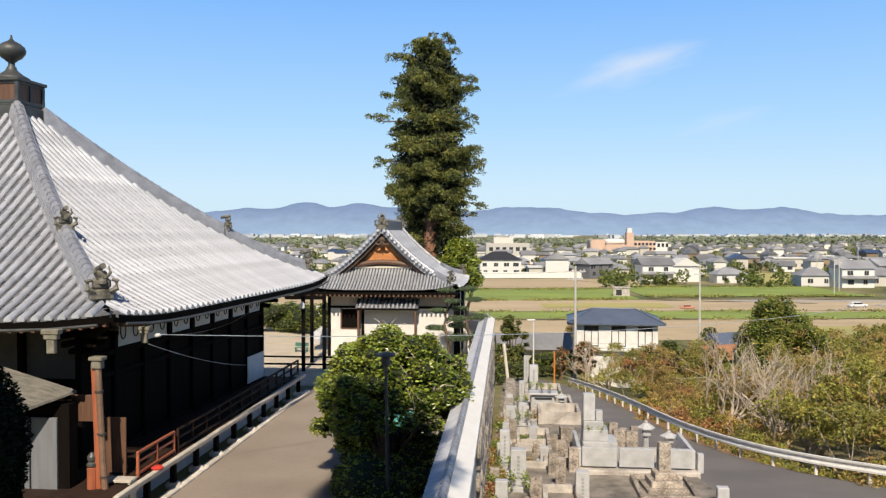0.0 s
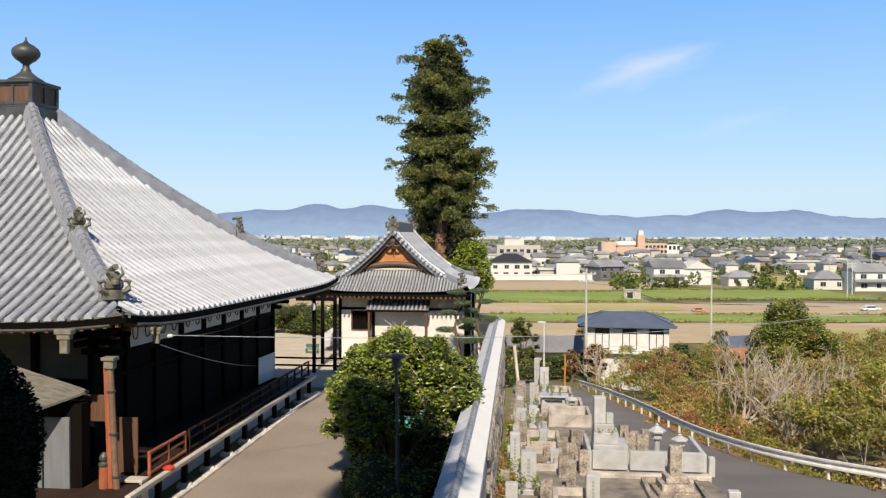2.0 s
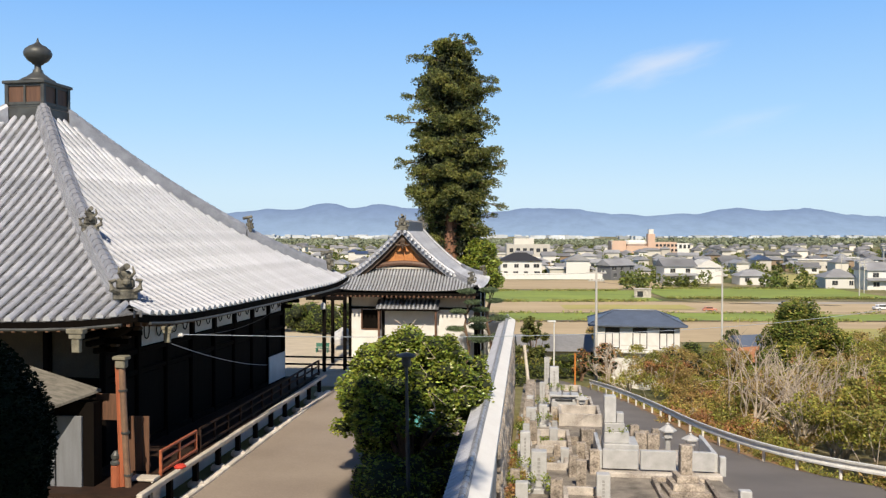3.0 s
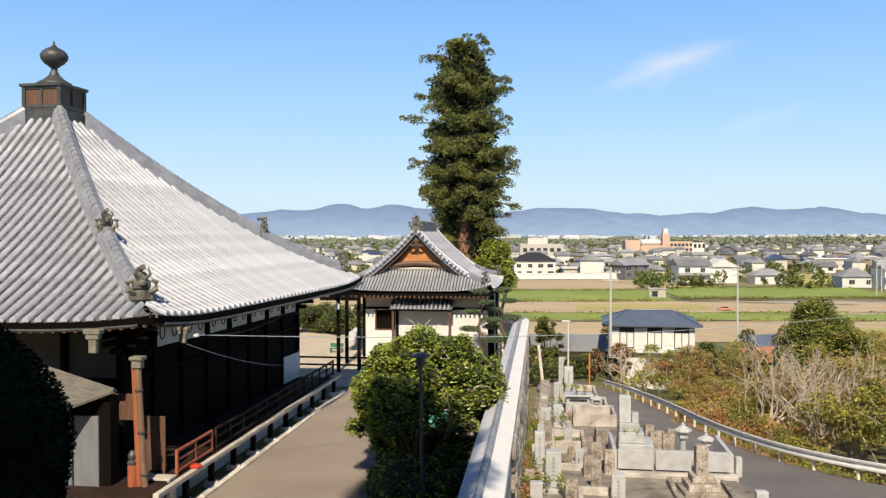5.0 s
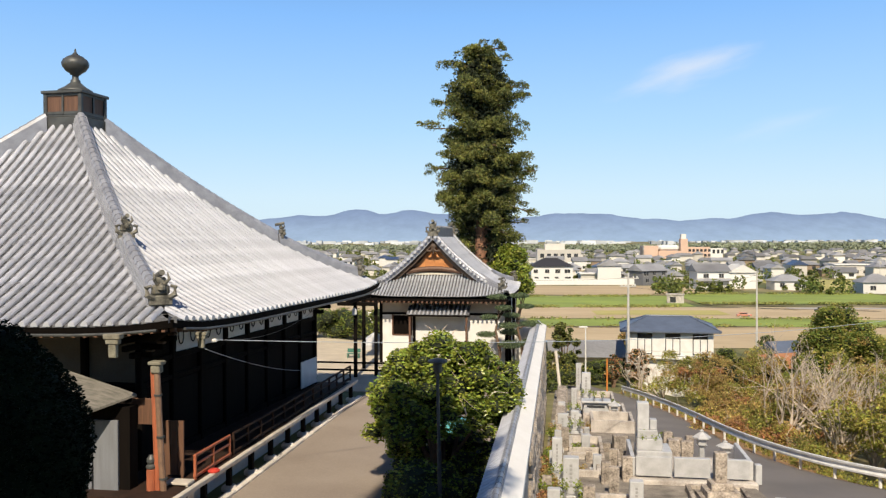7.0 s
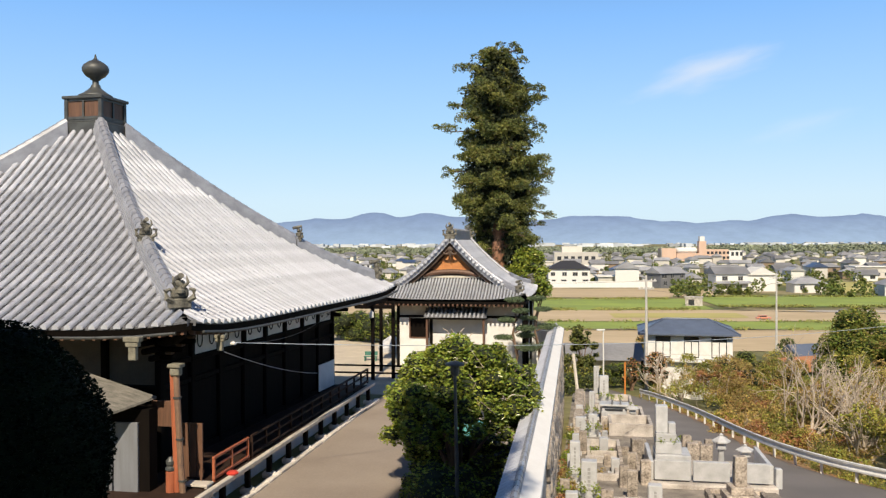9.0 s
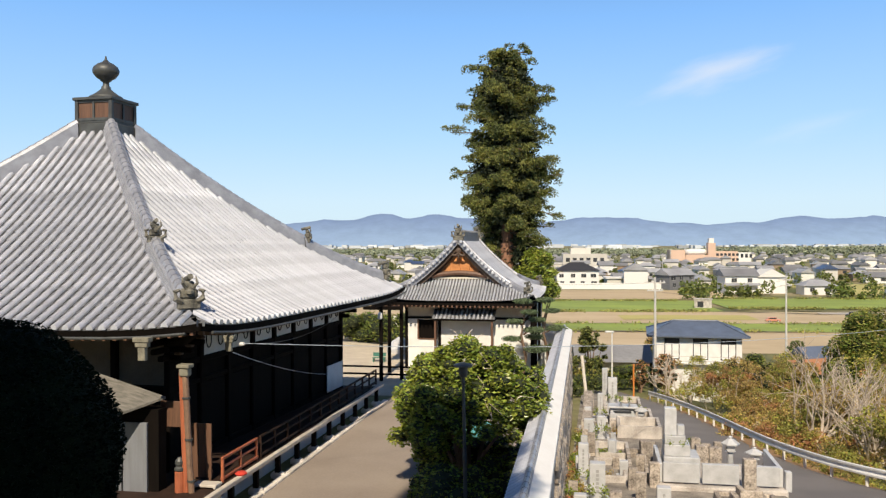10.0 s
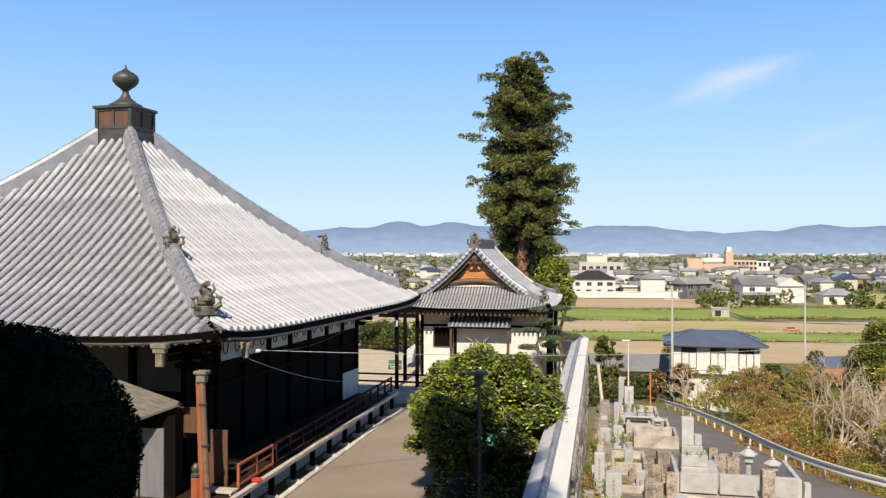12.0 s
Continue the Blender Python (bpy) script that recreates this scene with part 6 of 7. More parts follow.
# ================= town =================
def box_house(x, y, w, d, h, turn, roof, wallm, roofm, rng, nm="house", label=""):
    t = thing(nm, pose(x, y, PLAIN, 0, 0, turn), label, "house", "houses of the town")
    part("wall", Shape().box(-w / 2, w / 2, -d / 2, d / 2, -0.3, h), wallm, t)
    o = 0.55
    rh = min(d, w) * 0.30
    W, D = w / 2 + o, d / 2 + o
    if roof == "hip":
        k = max(W - D, 0.3)
        vs = [(-W, -D, h), (W, -D, h), (W, D, h), (-W, D, h), (-k, 0, h + rh), (k, 0, h + rh)]
        fs = [(0, 1, 5, 4), (1, 2, 5), (2, 3, 4, 5), (3, 0, 4), (3, 2, 1, 0)]
    elif roof == "gable":
        vs = [(-W, -D, h), (W, -D, h), (W, D, h), (-W, D, h), (-W, 0, h + rh), (W, 0, h + rh)]
        fs = [(0, 1, 5, 4), (1, 2, 5), (2, 3, 4, 5), (3, 0, 4), (3, 2, 1, 0)]
    else:
        vs = [(x_, y_, z_) for z_ in (h, h + 0.4) for x_, y_ in ((-W, -D), (W, -D), (W, D), (-W, D))]
        fs = [(4, 5, 6, 7), (0, 1, 5, 4), (1, 2, 6, 5), (2, 3, 7, 6), (3, 0, 4, 7), (3, 2, 1, 0)]
    part("roof", Shape().add(vs, fs), roofm, t)
    if roof != "flat" and y < 420:
        part("ridge_cap", Shape().tube([vs[4], vs[5]], 0.14, 5), roofm, t)
    if y < 420:
        floors = 2 if h > 4.5 else 1
        for fl in range(floors):
            n = max(2, int(w / 3.2))
            for i in range(n):
                cx = -w / 2 + w * (i + 0.5) / n + rng.uniform(-0.3, 0.3)
                ww = rng.uniform(0.5, 0.95)
                z0 = min(fl * 2.5 + 0.9, h - 1.5)
                wd = part("window", Shape().box(cx - ww, cx + ww, -d / 2 - 0.04, -d / 2 + 0.02, z0, z0 + 1.2), M_WINDOW, t)
                if y < 300:
                    part("window_frame", Shape().box(cx - ww - 0.06, cx + ww + 0.06, -d / 2 - 0.07, -d / 2, z0 - 0.08, z0).box(cx - 0.03, cx + 0.03, -d / 2 - 0.06, -d / 2 - 0.04, z0, z0 + 1.2), M_POLE, wd)
        if h > 4.5 and rng.uniform() < 0.6:
            part("porch_roof", Shape().add([(-W, -D - 0.9, 2.6), (W, -D - 0.9, 2.6), (W, -d / 2, 3.2), (-W, -d / 2, 3.2), (-W, -D - 0.9, 2.5), (W, -D - 0.9, 2.5), (W, -d / 2, 2.9), (-W, -d / 2, 2.9)], [(0, 1, 2, 3), (4, 5, 1, 0), (7, 6, 5, 4), (5, 6, 2, 1), (4, 0, 3, 7)]), roofm, t)
    return t


M_TOWNBLUE = material("blue_tile_roof", (0.05, 0.08, 0.16), (0.04, 0.06, 0.11), rough=0.4, bump=0)
M_TOWNBROWN = material("brown_wall", (0.30, 0.22, 0.15), (0.22, 0.16, 0.11), rough=0.9, bump=0, obj=0.2)
M_FARWALL = material("far_wall", (0.52, 0.55, 0.58), (0.38, 0.41, 0.44), rough=0.9, scale=0.01, fine=0.1, bump=0, island=0.4)
M_FARTOWN = material("far_town_wall", (0.66, 0.63, 0.58), (0.5, 0.47, 0.42), rough=0.9, scale=0.02, fine=0.3, bump=0, island=0.35)
M_FARROOF = material("far_town_roof", (0.24, 0.24, 0.25), (0.15, 0.15, 0.155), rough=0.7, scale=0.02, fine=0.3, bump=0, island=0.4)
M_TOWNWHITE = material("white_wall", (0.70, 0.685, 0.655), (0.60, 0.585, 0.555), rough=0.9, bump=0, obj=0.08)


def town():
    rng = np.random.default_rng(9)
    labels = {"hip": "distant pale house with a grey hipped roof", "gable": "distant house with a grey tiled gable roof", "flat": "distant pale flat-roofed building"}
    far_w, far_r = Shape(), Shape()
    for y in (292, 312, 335, 360, 388, 420, 455, 500, 550, 610, 680, 760, 850):
        x = -0.34 * y
        while x < 0.74 * y:
            x += rng.uniform(6.5, 13) * (1 + y / 1200)
            yy = y + rng.uniform(-9, 9)
            u = x / yy
            if 95 < x < 172 and yy < 310:
                continue
            if yy < 318 and (u < 0.085 or rng.uniform() < 0.35):
                continue
            if abs(x - 136) < 38 and 575 < yy < 650:
                continue
            if rng.uniform() < 0.10:
                continue
            w, d = rng.uniform(5, 9.5), rng.uniform(4.5, 6.5)
            h = rng.uniform(3.8, 4.8) if rng.uniform() < 0.4 else rng.uniform(2.2, 2.8)
            roof = rng.choice(["hip", "gable", "flat"], p=(0.4, 0.52, 0.08))
            wm = (M_TOWNWALL, M_TOWNWHITE, M_TOWNBROWN)[rng.choice(3, p=(0.42, 0.38, 0.20))]
            rm = M_TOWNBLUE if rng.uniform() < 0.08 else M_TOWNROOF
            if roof == "flat":
                rm = M_TOWNWHITE
                w *= 1.4
            turn = rng.choice([0, 90]) + rng.uniform(-12, 12)
            if y < 480:
                box_house(x, yy, w, d, h, turn, roof, wm, rm, rng, label=labels[str(roof)])
            else:
                mm = pose(x, yy, PLAIN, 0, 0, turn)
                far_w.box(-w / 2, w / 2, -d / 2, d / 2, -0.3, h, m=mm)
                W, D = w / 2 + 0.85, d / 2 + 0.85
                far_r.add([mm @ Vector(q) for q in ((-W, -D, h), (W, -D, h), (W, D, h), (-W, D, h), (-W * 0.6, 0, h + d * 0.32), (W * 0.6, 0, h + d * 0.32))], [(0, 1, 5, 4), (1, 2, 5), (2, 3, 4, 5), (3, 0, 4), (3, 2, 1, 0)])
    solid("far_houses", far_w, M_FARTOWN, "pale walls of the far houses across the plain", "houses", kind="stuff")
    solid("far_roofs", far_r, M_FARROOF, "grey roofs of the far houses across the plain", "roofs", kind="stuff")
    # the near houses that stand out
    box_house(64, 250, 9.5, 7, 5.2, 6, "gable", M_TOWNWHITE, M_TOWNROOF, rng, label="white two-storey house with a grey gable roof")
    box_house(73.5, 254, 9, 8, 4.8, 92, "gable", M_TOWNWHITE, M_TOWNWHITE, rng, label="white house with a pale metal gable roof")
    box_house(85, 246, 9, 6, 2.6, 4, "hip", M_TOWNWHITE, M_TOWNROOF, rng, label="low white outbuilding with a grey roof")
    box_house(19.5, 285, 14, 9, 5.6, 2, "hip", M_TOWNWHITE, material("charcoal_roof", (0.035, 0.035, 0.04), (0.025, 0.025, 0.03), rough=0.6, bump=0), rng, label="modern white house with a charcoal hipped roof")
    box_house(40, 290, 8, 8, 5.6, 85, "gable", M_TOWNWHITE, M_TOWNROOF, rng, label="white gabled house at the field's edge")
    box_house(50, 272, 10, 7, 4.6, 30, "gable", M_TOWNROOF, M_TOWNROOF, rng, label="dark grey gabled house at the field's edge")
    solid("garden_wall", Shape().box(12, 48, 270, 270.4, PLAIN, PLAIN + 2.0), M_WHITE, "long white wall round the modern house", "wall", kind="structure")
    for x, y, h in ((104, 232, 3.0), (112, 226, 5.2), (123, 232, 3.0), (132, 225, 3.2), (142, 232, 5.2), (120, 210, 3.0), (152, 226, 3.0), (131, 245, 5.2)):
        box_house(x, y, 9, 7, h, rng.uniform(-20, 20), "gable" if h > 4 else "hip", M_TOWNWALL if rng.uniform() < 0.6 else M_TOWNWHITE, M_TOWNROOF, rng, label="grey-roofed house by the river road")
    # pinkish school building with a clock-less tower
    sc = thing("school", pose(136, 592, PLAIN) @ Matrix.Scale(0.9, 4), "orange-rendered school building with a square tower", "school")
    part("main_block", Shape().box(-33, -22, 0, 18, 0, 11), M_ORANGE, sc)
    part("low_block", Shape().box(-22, -5.1, -2, 16, 0, 7), M_ORANGE, sc)
    part("hall_roof", Shape().box(-21.5, -5.5, 0, 15, 7, 11.6, 2.0), M_TOWNWHITE, sc)
    part("tower", Shape().box(-5, 0.5, -2, 5, 0, 16.5), M_ORANGE, sc)
    part("tower_top", Shape().box(-4.2, -0.5, -1, 4, 16.5, 20.2), M_TOWNWHITE, sc)
    part("wing", Shape().box(0.5, 18, 0, 14, 0, 10), M_ORANGE, sc)
    part("annex", Shape().box(18.1, 28, 0, 14, 0, 9), M_TOWNWHITE, sc)
    for i in range(6):
        for z in (2.6, 6.4):
            part("window", Shape().box(1.5 + i * 3, 3.5 + i * 3, -0.1, 0.1, z, z + 2), M_WINDOW, sc)
    for i in range(3):
        part("window", Shape().box(20 + i * 3.3, 22 + i * 3.3, -0.1, 0.1, 5, 8), M_WINDOW, sc)
    pb = thing("office_block", pose(34, 420, PLAIN), "cream flat-roofed public building", "building")
    part("block", Shape().box(-12, 10, 0, 12, 0, 9.5), M_TOWNWALL, pb)
    part("upper_block", Shape().box(-8, 2, 2, 10, 9.5, 12.5), M_TOWNWALL, pb)
    for i in range(6):
        part("window", Shape().box(-10.5 + i * 3.4, -8.5 + i * 3.4, -0.1, 0.1, 5.5, 7.5), M_WINDOW, pb)
    # far sheds and houses across the plain
    s = Shape()
    for i in range(300):
        y = rng.uniform(1700, 3700)
        x = rng.uniform(-0.55, 0.72) * y
        w = rng.uniform(10, 45)
        s.box(x - w / 2, x + w / 2, y - 10, y + 10, PLAIN - 1, PLAIN + rng.uniform(4, 11))
    solid("far_buildings", s, M_FARWALL, "pale specks of a far town under the mountains", "buildings", kind="stuff")


town()


def far_woods():
    rng = np.random.default_rng(13)
    pts = []
    for i in range(1900):
        y = rng.uniform(930, 1350)
        x = rng.uniform(-0.6, 0.75) * y
        h = rng.uniform(5, 8) * (1.2 if x / y > 0.25 else 0.85)
        n = 45
        d = rng.normal(size=(n, 3))
        d /= np.linalg.norm(d, axis=1, keepdims=True)
        pts.append(np.array([x, y, PLAIN + h * 0.55]) + d * np.array([rng.uniform(5, 11), 5, h * 0.5]))
    ob = new("far_woods", leaf_mesh("far_woods", np.concatenate(pts), 2.8, M_HAZED_WOODS, 14, 0.8, 0.9))
    tagged(ob, "belt of woods across the plain with haze put into its green", "woods", kind="stuff")
    pts = []
    for i in range(900):
        y = 222 + 640 * rng.uniform() ** 1.4
        x = rng.uniform(-0.3, 0.7) * y
        if y < 285 and not 44 < x < 100:
            continue
        r = rng.uniform(1.0, 2.6)
        n = 90
        d = rng.normal(size=(n, 3))
        d /= np.linalg.norm(d, axis=1, keepdims=True)
        pts.append(np.array([x, y, PLAIN + r * 0.8]) + d * rng.uniform(0.5, 1, (n, 1)) * np.array([r, r, r]))
    ob = new("town_trees", leaf_mesh("town_trees", np.concatenate(pts), 0.9, M_TREEGREEN, 15, 0.6, 0.8))
    tagged(ob, "scattered garden trees between the far houses", "trees", kind="stuff")


# foliage green lightened, distance haze is in the colour
M_HAZED_WOODS = material("hazed_foliage", (0.25, 0.28, 0.18), (0.17, 0.195, 0.14), rough=0.9, scale=0.02, fine=0.2, bump=0, island=0.3, tint=0.02)
far_woods()


# ================= parked vehicles =================
def car(x, y, turn, colour, label, box=False, size=0.85):
    c = thing("car", pose(x, y, land(x, y) + 0.02, 0, 0, turn) @ Matrix.Scale(size, 4), label, "car", "parked cars")
    paint = material("car_paint", colour, tuple(q * 0.9 for q in colour), rough=0.3, bump=0)
    if box:
        b = Shape().box(-1.7, 1.7, -0.75, 0.75, 0.35, 1.1, 0.12).box(-1.6, 1.1, -0.7, 0.7, 1.1, 1.85, 0.15)
    else:
        b = Shape().box(-2.2, 2.2, -0.85, 0.85, 0.3, 0.85, 0.15).box(-1.5, 1.0, -0.75, 0.75, 0.85, 1.4, 0.2)
    part("body", b, paint, c)
    part("side_window", Shape().box(-1.3, 0.8, -0.78, 0.78, 0.95, 1.3), M_WINDOW, c)
    for wx in (-1.3, 1.3):
        for wy in (-0.8, 0.8):
            mw = Matrix.Translation((wx, wy, 0.31)) @ pose(0, 0, 0, 90, 0, 0)
            wh = part("wheel", Shape().lathe([(0.05, -0.1), (0.31, -0.1), (0.31, 0.1), (0.05, 0.1)], 12, m=mw), M_WINDOW, c)
            part("rim", Shape().lathe([(0.03, -0.115), (0.19, -0.112), (0.19, 0.112), (0.03, 0.115)], 10, m=mw), M_POLE, wh)


car(82, 163, 6, (0.75, 0.75, 0.75), "white car parked beside the field")
car(88, 158, -10, (0.7, 0.7, 0.7), "white car parked beside the field", True)
car(66, 169, -25, (0.04, 0.04, 0.045), "black car on the lane")
car(118, 196, 0, (0.75, 0.75, 0.75), "white van by the river houses", True)
car(110, 200, 10, (0.6, 0.6, 0.62), "silver car by the river houses")
car(47.5, 160, 0, (0.60, 0.26, 0.17), "orange-red farm vehicle in the field", size=0.62)

# outbuildings beside the white house
ob_ = thing("outbuilding", pose(26.6, 76, PLAIN + 2.3, 0, 0, 20), "low outbuilding with slate-blue and rust-coloured roofs", "shed")
part("wall", Shape().box(-2.0, 2.0, -1.8, 1.8, -3.0, 2.2), M_CREAM, ob_)
part("roof", Shape().add([(-2.4, -2.2, 2.1), (2.4, -2.2, 2.1), (2.4, 0, 3.4), (-2.4, 0, 3.4), (2.4, 2.2, 2.1), (-2.4, 2.2, 2.1)], [(0, 1, 2, 3), (3, 2, 4, 5), (0, 3, 5), (1, 4, 2), (0, 5, 4, 1)]), M_BLUEROOF, ob_)
ob2 = thing("outbuilding", pose(24.2, 73, PLAIN + 2.2, 0, 0, 25), "low shed with a rust-coloured tile roof", "shed")
part("wall", Shape().box(-2.0, 2.0, -1.5, 1.5, -3.0, 1.8), M_CREAM, ob2)
part("roof", Shape().add([(-2.4, -2.0, 1.7), (2.4, -2.0, 1.7), (2.4, 0, 2.7), (-2.4, 0, 2.7), (2.4, 2.0, 1.7), (-2.4, 2.0, 1.7)], [(0, 1, 2, 3), (3, 2, 4, 5), (0, 3, 5), (1, 4, 2), (0, 5, 4, 1)]), material("rust_tile", (0.42, 0.19, 0.09), (0.30, 0.13, 0.06), rough=0.8, scale=2), ob2)
gb = thing("barn", pose(9.6, 88, PLAIN + 0.2, 0, 0, 0), "low barn with a grey roof and beige wall", "barn")
part("wall", Shape().box(-3.6, 3.6, -2.5, 2.5, -0.5, 2.6), M_CREAM, gb)
part("roof", Shape().add([(-4.0, -3.2, 2.6), (4.0, -3.2, 2.6), (4.0, 0, 4.0), (-4.0, 0, 4.0), (4.0, 3.2, 2.6), (-4.0, 3.2, 2.6)], [(0, 1, 2, 3), (3, 2, 4, 5), (0, 3, 5), (1, 4, 2), (0, 5, 4, 1)]), M_TOWNROOF, gb)
# plain box placed for a small blue truck
solid("tarp_crate", Shape().box(-1.2, 1.2, -0.7, 0.7, 0, 1.4, 0.06), material("pale_blue_paint", (0.25, 0.40, 0.60), (0.18, 0.3, 0.5), rough=0.5), "pale blue box standing in for a small truck on the plain", "crate", m=pose(7.6, 108, PLAIN + 0.2))

# ================= retaining wall stones =================
st_meshes = []
rg = np.random.default_rng(50)
for k in range(6):
    w, h = rg.uniform(0.5, 0.62), rg.uniform(0.34, 0.40)
    st_meshes.append(Shape().box(-0.05, 0.10, -w / 2, w / 2, -h / 2, h / 2, 0.05).mesh("stone", M_OLDSTONE))
rw = thing("retaining_wall", site(-0.80, 0, 0, 0.84), "old rough stone retaining wall below the coping", "wall", kind="structure")
part("backing", Shape().box(-0.05, 0.02, 14, 44.5, -3.0, 2.15), M_CONCRETE, rw)
n_st = 0
for r in range(9):
    z = 1.95 - r * 0.42
    b = 21.0 + (r % 2) * 0.3
    while b < 44 and n_st < 300:
        if z > cem_z(b) - 0.3:
            part("stone", st_meshes[int(rg.integers(6))], None, rw, m=pose(0.02 + rg.uniform(0, 0.04), b, z, rg.uniform(-3, 3), 0, rg.uniform(-3, 3)))
            n_st += 1
        b += 0.64

# ================= small trees by the gate house =================
def pruned_pine(a, b):
    rng = np.random.default_rng(71)
    t = thing("pruned_pine", site(a, b), "small layered pine beside the gate house", "tree")
    part("trunk", Shape().tube([(0, 0, -0.1), (0.15, 0, 1.2), (-0.1, 0, 2.4), (0.1, 0, 3.6), (0, 0, 4.4)], [0.11, 0.09, 0.07, 0.05, 0.02], 7), M_BARK, t)
    for x, y, z, r in ((0.75, -0.2, 1.7, 0.75), (-0.6, 0.1, 2.2, 0.6), (0.6, 0.2, 2.7, 0.65), (-0.45, -0.2, 3.2, 0.5), (0.35, 0, 3.7, 0.5), (0.0, 0, 4.3, 0.55)):
        part("limb", Shape().tube([(0, 0, z - 0.25), (x * 0.6, y, z - 0.05), (x, y, z)], [0.05, 0.035, 0.02], 5), M_BARK, t)
        d = rng.normal(size=(1500, 3))
        d /= np.linalg.norm(d, axis=1, keepdims=True)
        part("needle_pad", leaf_mesh("needle_pad", np.array([x, y, z]) + d * rng.uniform(0.3, 1.05, (1500, 1)) * np.array([r, r, r * 0.28]), 0.11, M_PINE, 72, 1.0, 0.3), None, t)


M_PINE = material("pine_needle", (0.16, 0.21, 0.10), (0.06, 0.10, 0.05), rough=0.6, scale=1, fine=6, bump=0, island=0.4, transl=0.2)
pruned_pine(-4.05, 45.6)
pruned_pine(-2.9, 46.8)
bt = thing("bare_shrub", site(-7.3, 46.6), "small pale leafless shrub before the gate house wall", "shrub")
sh = Shape()
rb = np.random.default_rng(73)
for i in range(13):
    th = rb.uniform(0, 2 * math.pi)
    p = Vector((0, 0, 1.2 + 0.6 * rb.uniform()))
    pts_ = [Vector((0, 0, 0)), p]
    for k in range(4):
        th += rb.uniform(-0.9, 0.9)
        p = p + Vector((0.30 * math.cos(th), 0.22 * math.sin(th), rb.uniform(-0.02, 0.34)))
        pts_.append(p)
    sh.tube(pts_, [0.06, 0.05, 0.042, 0.034, 0.026, 0.014], 5)
part("twig_work", sh, M_TWIG, bt)
for x, y, h in ((4.5, -4.6, 3.9), (4.6, -3.6, 3.9), (4.6, 0, 3.9)):
    part("corner_post", Shape().box(x - 0.1, x + 0.1, y - 0.1, y + 0.1, 0, h, 0.02), M_DARKWOOD, gate)
part("brace", Shape().tube([(3.9, -4.6, 2.7), (4.5, -4.6, 3.6)], 0.07, 5), M_DARKWOOD, gate)

# ================= road verge and bank tufts =================
vg = Shape()
vv = []
vr_ = np.random.default_rng(81)
for d in ds:
    for w in (1.8 + 0.12 * vr_.uniform(-1, 1), 3.6):
        vv.append((smooth_mid(d) + w, d, road_z(d) + (0.045 if w < 3 else -0.35)))
vg.add(vv, [(2 * i, 2 * i + 1, 2 * i + 3, 2 * i + 2) for i in range(len(ds) - 1)])
solid("verge", vg, material("leaf_litter", (0.36, 0.19, 0.09), (0.17, 0.12, 0.05), rough=0.95, scale=1.5, fine=14, bump=0.4), "strip of rusty fallen leaves along the road edge", "verge", kind="structure")


def tufts():
    rng = np.random.default_rng(83)
    pts = []
    for x0, x1, y0, tilt, n in ((5, 44, 180, 0.05, 2600), (47, 100, 190, 0.02, 3000), (-20, 120, 139.5, 0.02, 3500), (-20, 120, 152.5, 0.02, 2500), (5, 44, 213, 0.05, 2000), (47, 100, 223, 0.02, 2500)):
        x = rng.uniform(x0, x1, n)
        keep = np.sin(x * 0.7) + np.sin(x * 0.23 + 1) > rng.uniform(-1.5, 1.6, n)
        x = x[keep]
        y = y0 + tilt * (x - x0) + rng.normal(size=len(x)) * 0.9
        pts.append(np.stack([x, y, PLAIN + 0.15 + rng.uniform(0, 0.35, len(x))], 1))
    ob = new("bank_grass", leaf_mesh("bank_grass", np.concatenate(pts), 0.5, M_TUFT, 84, 0.9, 0.6))
    tagged(ob, "rough tufts of grass along the field banks", "grass", kind="stuff")


M_TUFT = material("tuft_grass", (0.36, 0.36, 0.10), (0.20, 0.22, 0.06), rough=0.9, scale=0.2, fine=2, bump=0, island=0.4, tint=0.03, transl=0.2)
tufts()

def verge_weeds():
    rng = np.random.default_rng(87)
    sets = {0: [], 1: []}
    d = 22.0
    while d < 66:
        d += rng.uniform(0.12, 0.30)
        off = rng.uniform(0.45, 2.6)
        r = rng.uniform(0.2, 0.5) * (0.6 + 0.2 * off)
        n = int(520 * r * r) + 20
        v = rng.normal(size=(n, 3))
        v /= np.linalg.norm(v, axis=1, keepdims=True)
        v[:, 2] = np.abs(v[:, 2])
        c = np.array([smooth_mid(d) + 2.15 + off, d, road_z(d) - 0.1 - 0.18 * off])
        sets[int(rng.uniform() < 0.3)].append(c + v * rng.uniform(0.5, 1.0, (n, 1)) * np.array([r, r, r * 1.1]))
    for k, mat in ((0, M_BUSHGREEN), (1, M_BUSHGOLD)):
        ob = new("verge_weeds", leaf_mesh("verge_weeds", np.concatenate(sets[k]), 0.13, mat, 88 + k, 0.9, 0.4))
        tagged(ob, "rank green weeds behind the guard rail" if k == 0 else "yellowed weeds behind the guard rail", "weeds", kind="stuff")


verge_weeds()

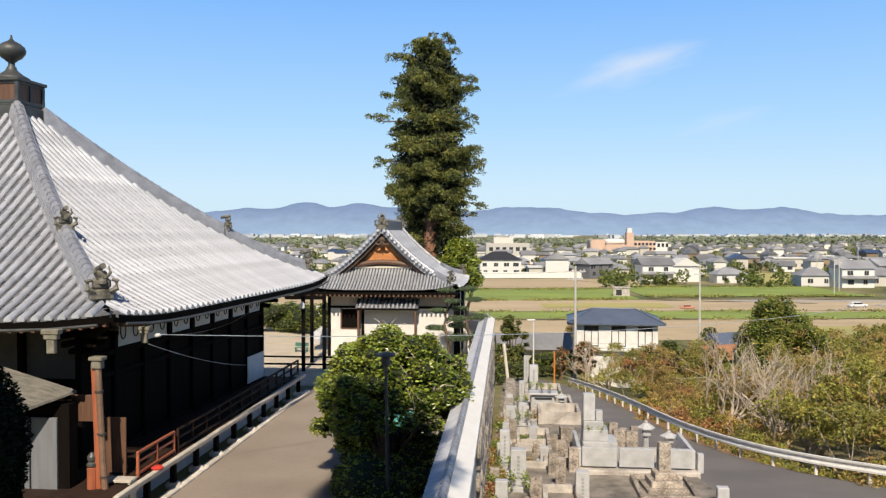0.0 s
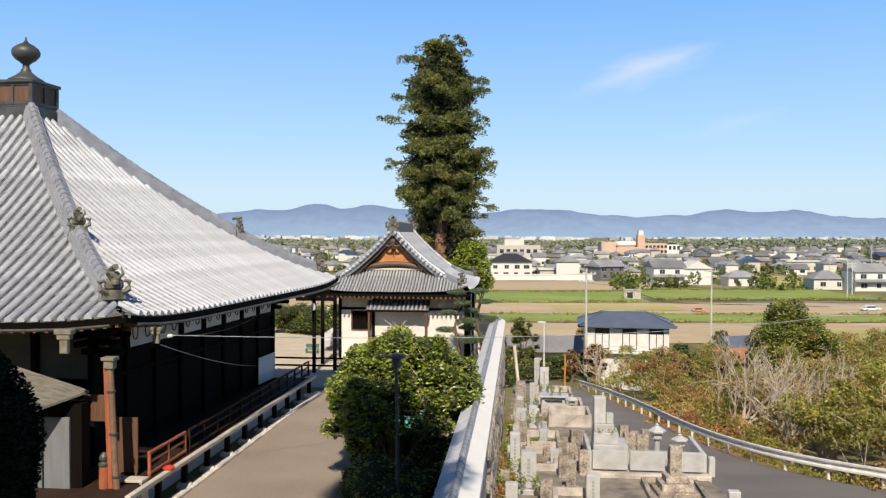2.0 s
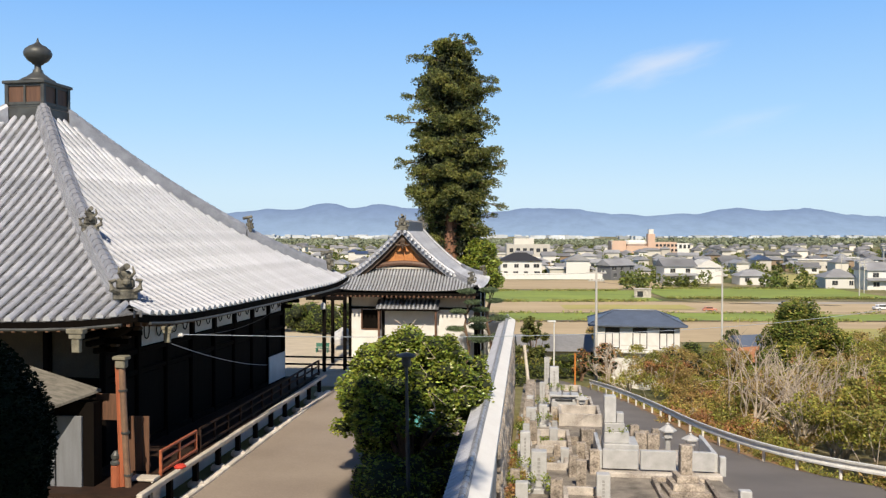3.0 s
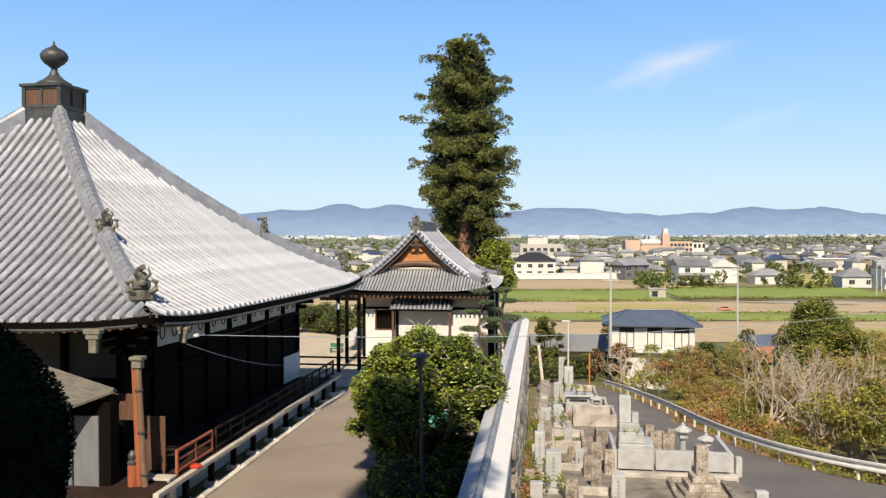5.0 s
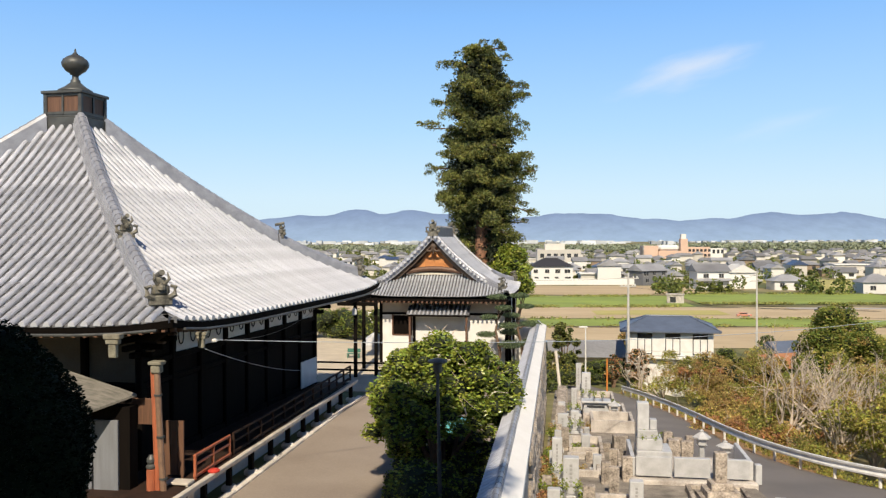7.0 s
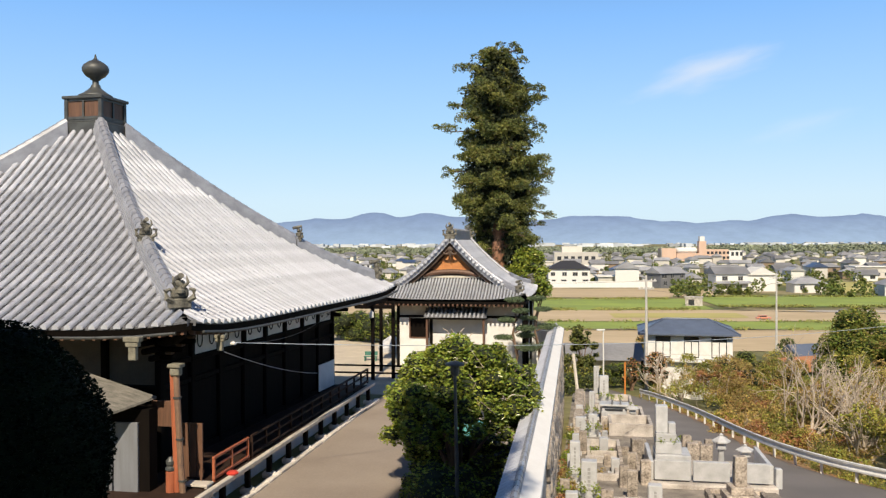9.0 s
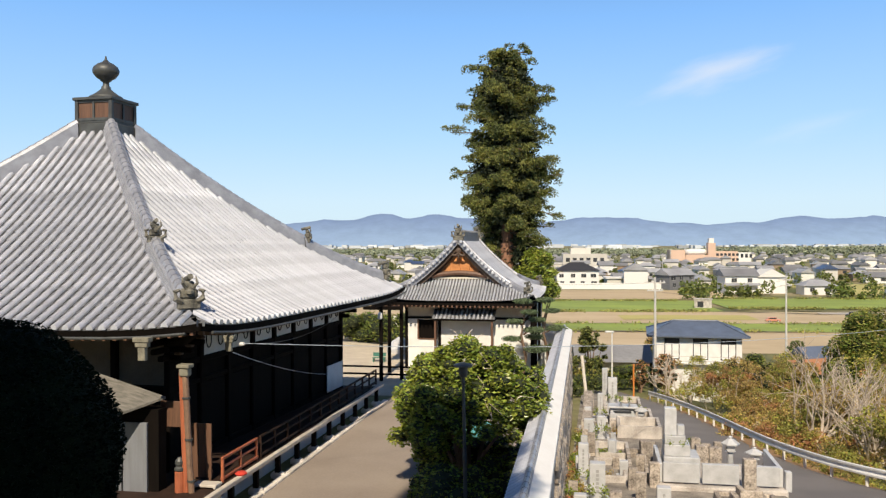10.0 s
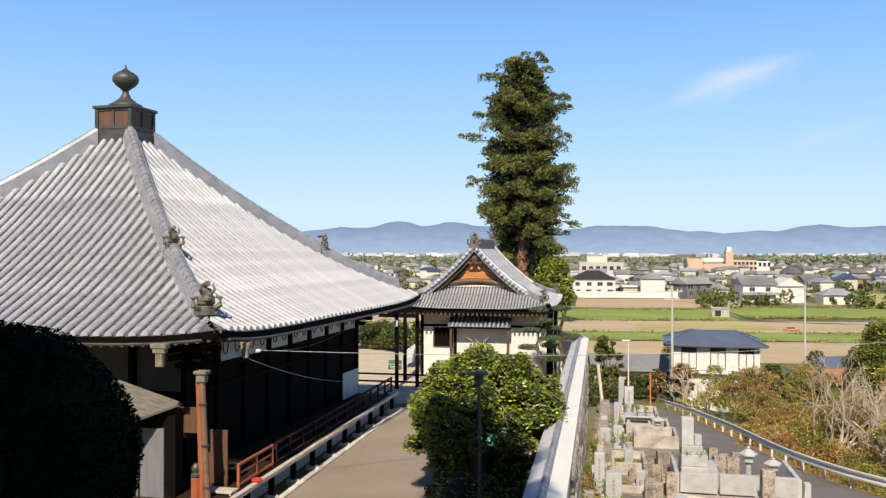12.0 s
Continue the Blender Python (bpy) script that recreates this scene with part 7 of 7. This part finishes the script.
# ================= along the foot of the retaining wall =================
solid("stone_buttress", Shape().box(-0.72, -0.25, 36.5, 44.0, -2.2, -0.25, 0.05), M_OLDSTONE, "mossy stone ledge at the foot of the wall", "ledge", kind="structure", m=SITE)
solid("leaning_plank", Shape().tube([(-0.55, 45.2, -1.2), (-0.85, 46.0, 1.3)], 0.09, 6), M_PLANK, "pale plank leaning at the wall's end", "plank", m=SITE)
wr = np.random.default_rng(95)
for k in range(14):
    b = 22.5 + k * 1.05 + wr.uniform(-0.3, 0.3)
    sz = wr.uniform(0.3, 0.5)
    lb = [(wr.uniform(-0.4, 0.4) * sz, wr.uniform(-0.8, 0.8) * sz, 0.5 * sz + wr.uniform(-0.3, 0.6) * sz, 0.3 * sz, 0.35 * sz, 0.3 * sz) for _ in range(8)]
    shrub("wall_weed", site(-0.78, b, cem_z(b)), "weeds at the foot of the stone wall", lb, 2200, 0.085, (M_LEAF, M_BUSHGOLD, M_BUSHRUST, M_LEAF)[k % 4], 500 + k, False, "weeds")

# ================= small things among the graves =================
M_VASE = material("grey_vase", (0.40, 0.40, 0.41), (0.25, 0.25, 0.26), rough=0.35, metal=0.4)
gv = np.random.default_rng(111)


def grave_vase(a, b, z):
    v = thing("flower_vase", site(a, b, cem_z(b) + z), "small grey grave vase with a leafy sprig", "vase", "grave vases")
    part("cup", Shape().lathe([(0.045, 0), (0.05, 0.06), (0.035, 0.10), (0.055, 0.22)], 8), M_VASE, v)
    d = gv.normal(size=(70, 3)) * np.array([0.07, 0.07, 0.09]) + np.array([0, 0, 0.36])
    tagged(part("sprig", leaf_mesh("sprig", d, 0.09, M_LEAF, int(gv.integers(9999)), 1.0, 0.5), None, v), kind="stuff")


for a, b, z in ((-0.48, 27.3, 0.2), (-0.02, 25.3, 0.15), (0.13, 41.1, 0.2), (0.16, 36.5, 0.15), (-0.37, 34.7, 0.15), (0.82, 46.5, 0.2), (2.6, 28.7, 1.0), (1.3, 40.6, 0.9)):
    grave_vase(a - 0.2, b, z)
    grave_vase(a + 0.2, b, z)
for k in range(12):
    b = 29.0 + k * 1.35 + gv.uniform(-0.3, 0.3)
    gravestone(-0.5 + gv.uniform(-0.12, 0.12), b, gv.uniform(0.2, 0.32), gv.uniform(0.45, 0.95), old if k % 3 else pale, int(k % 2), turn=gv.uniform(-8, 8), tilt=gv.uniform(-2, 2), label="small old gravestone at the foot of the wall")
for k in range(8):
    b = 30.5 + k * 1.9
    gravestone(0.62 + gv.uniform(-0.1, 0.1), b, gv.uniform(0.2, 0.3), gv.uniform(0.4, 0.8), pale if k % 2 else old, 1, turn=gv.uniform(-6, 6), label="small gravestone between the grave plots")
for k in range(5):
    gravestone(2.9 + 0.42 * k, 33.6 + 0.25 * gv.uniform(-1, 1), gv.uniform(0.26, 0.36), gv.uniform(0.5, 0.85), old, 0, turn=gv.uniform(-8, 8), tilt=gv.uniform(-2, 2), label="weathered brown stone behind the family grave")
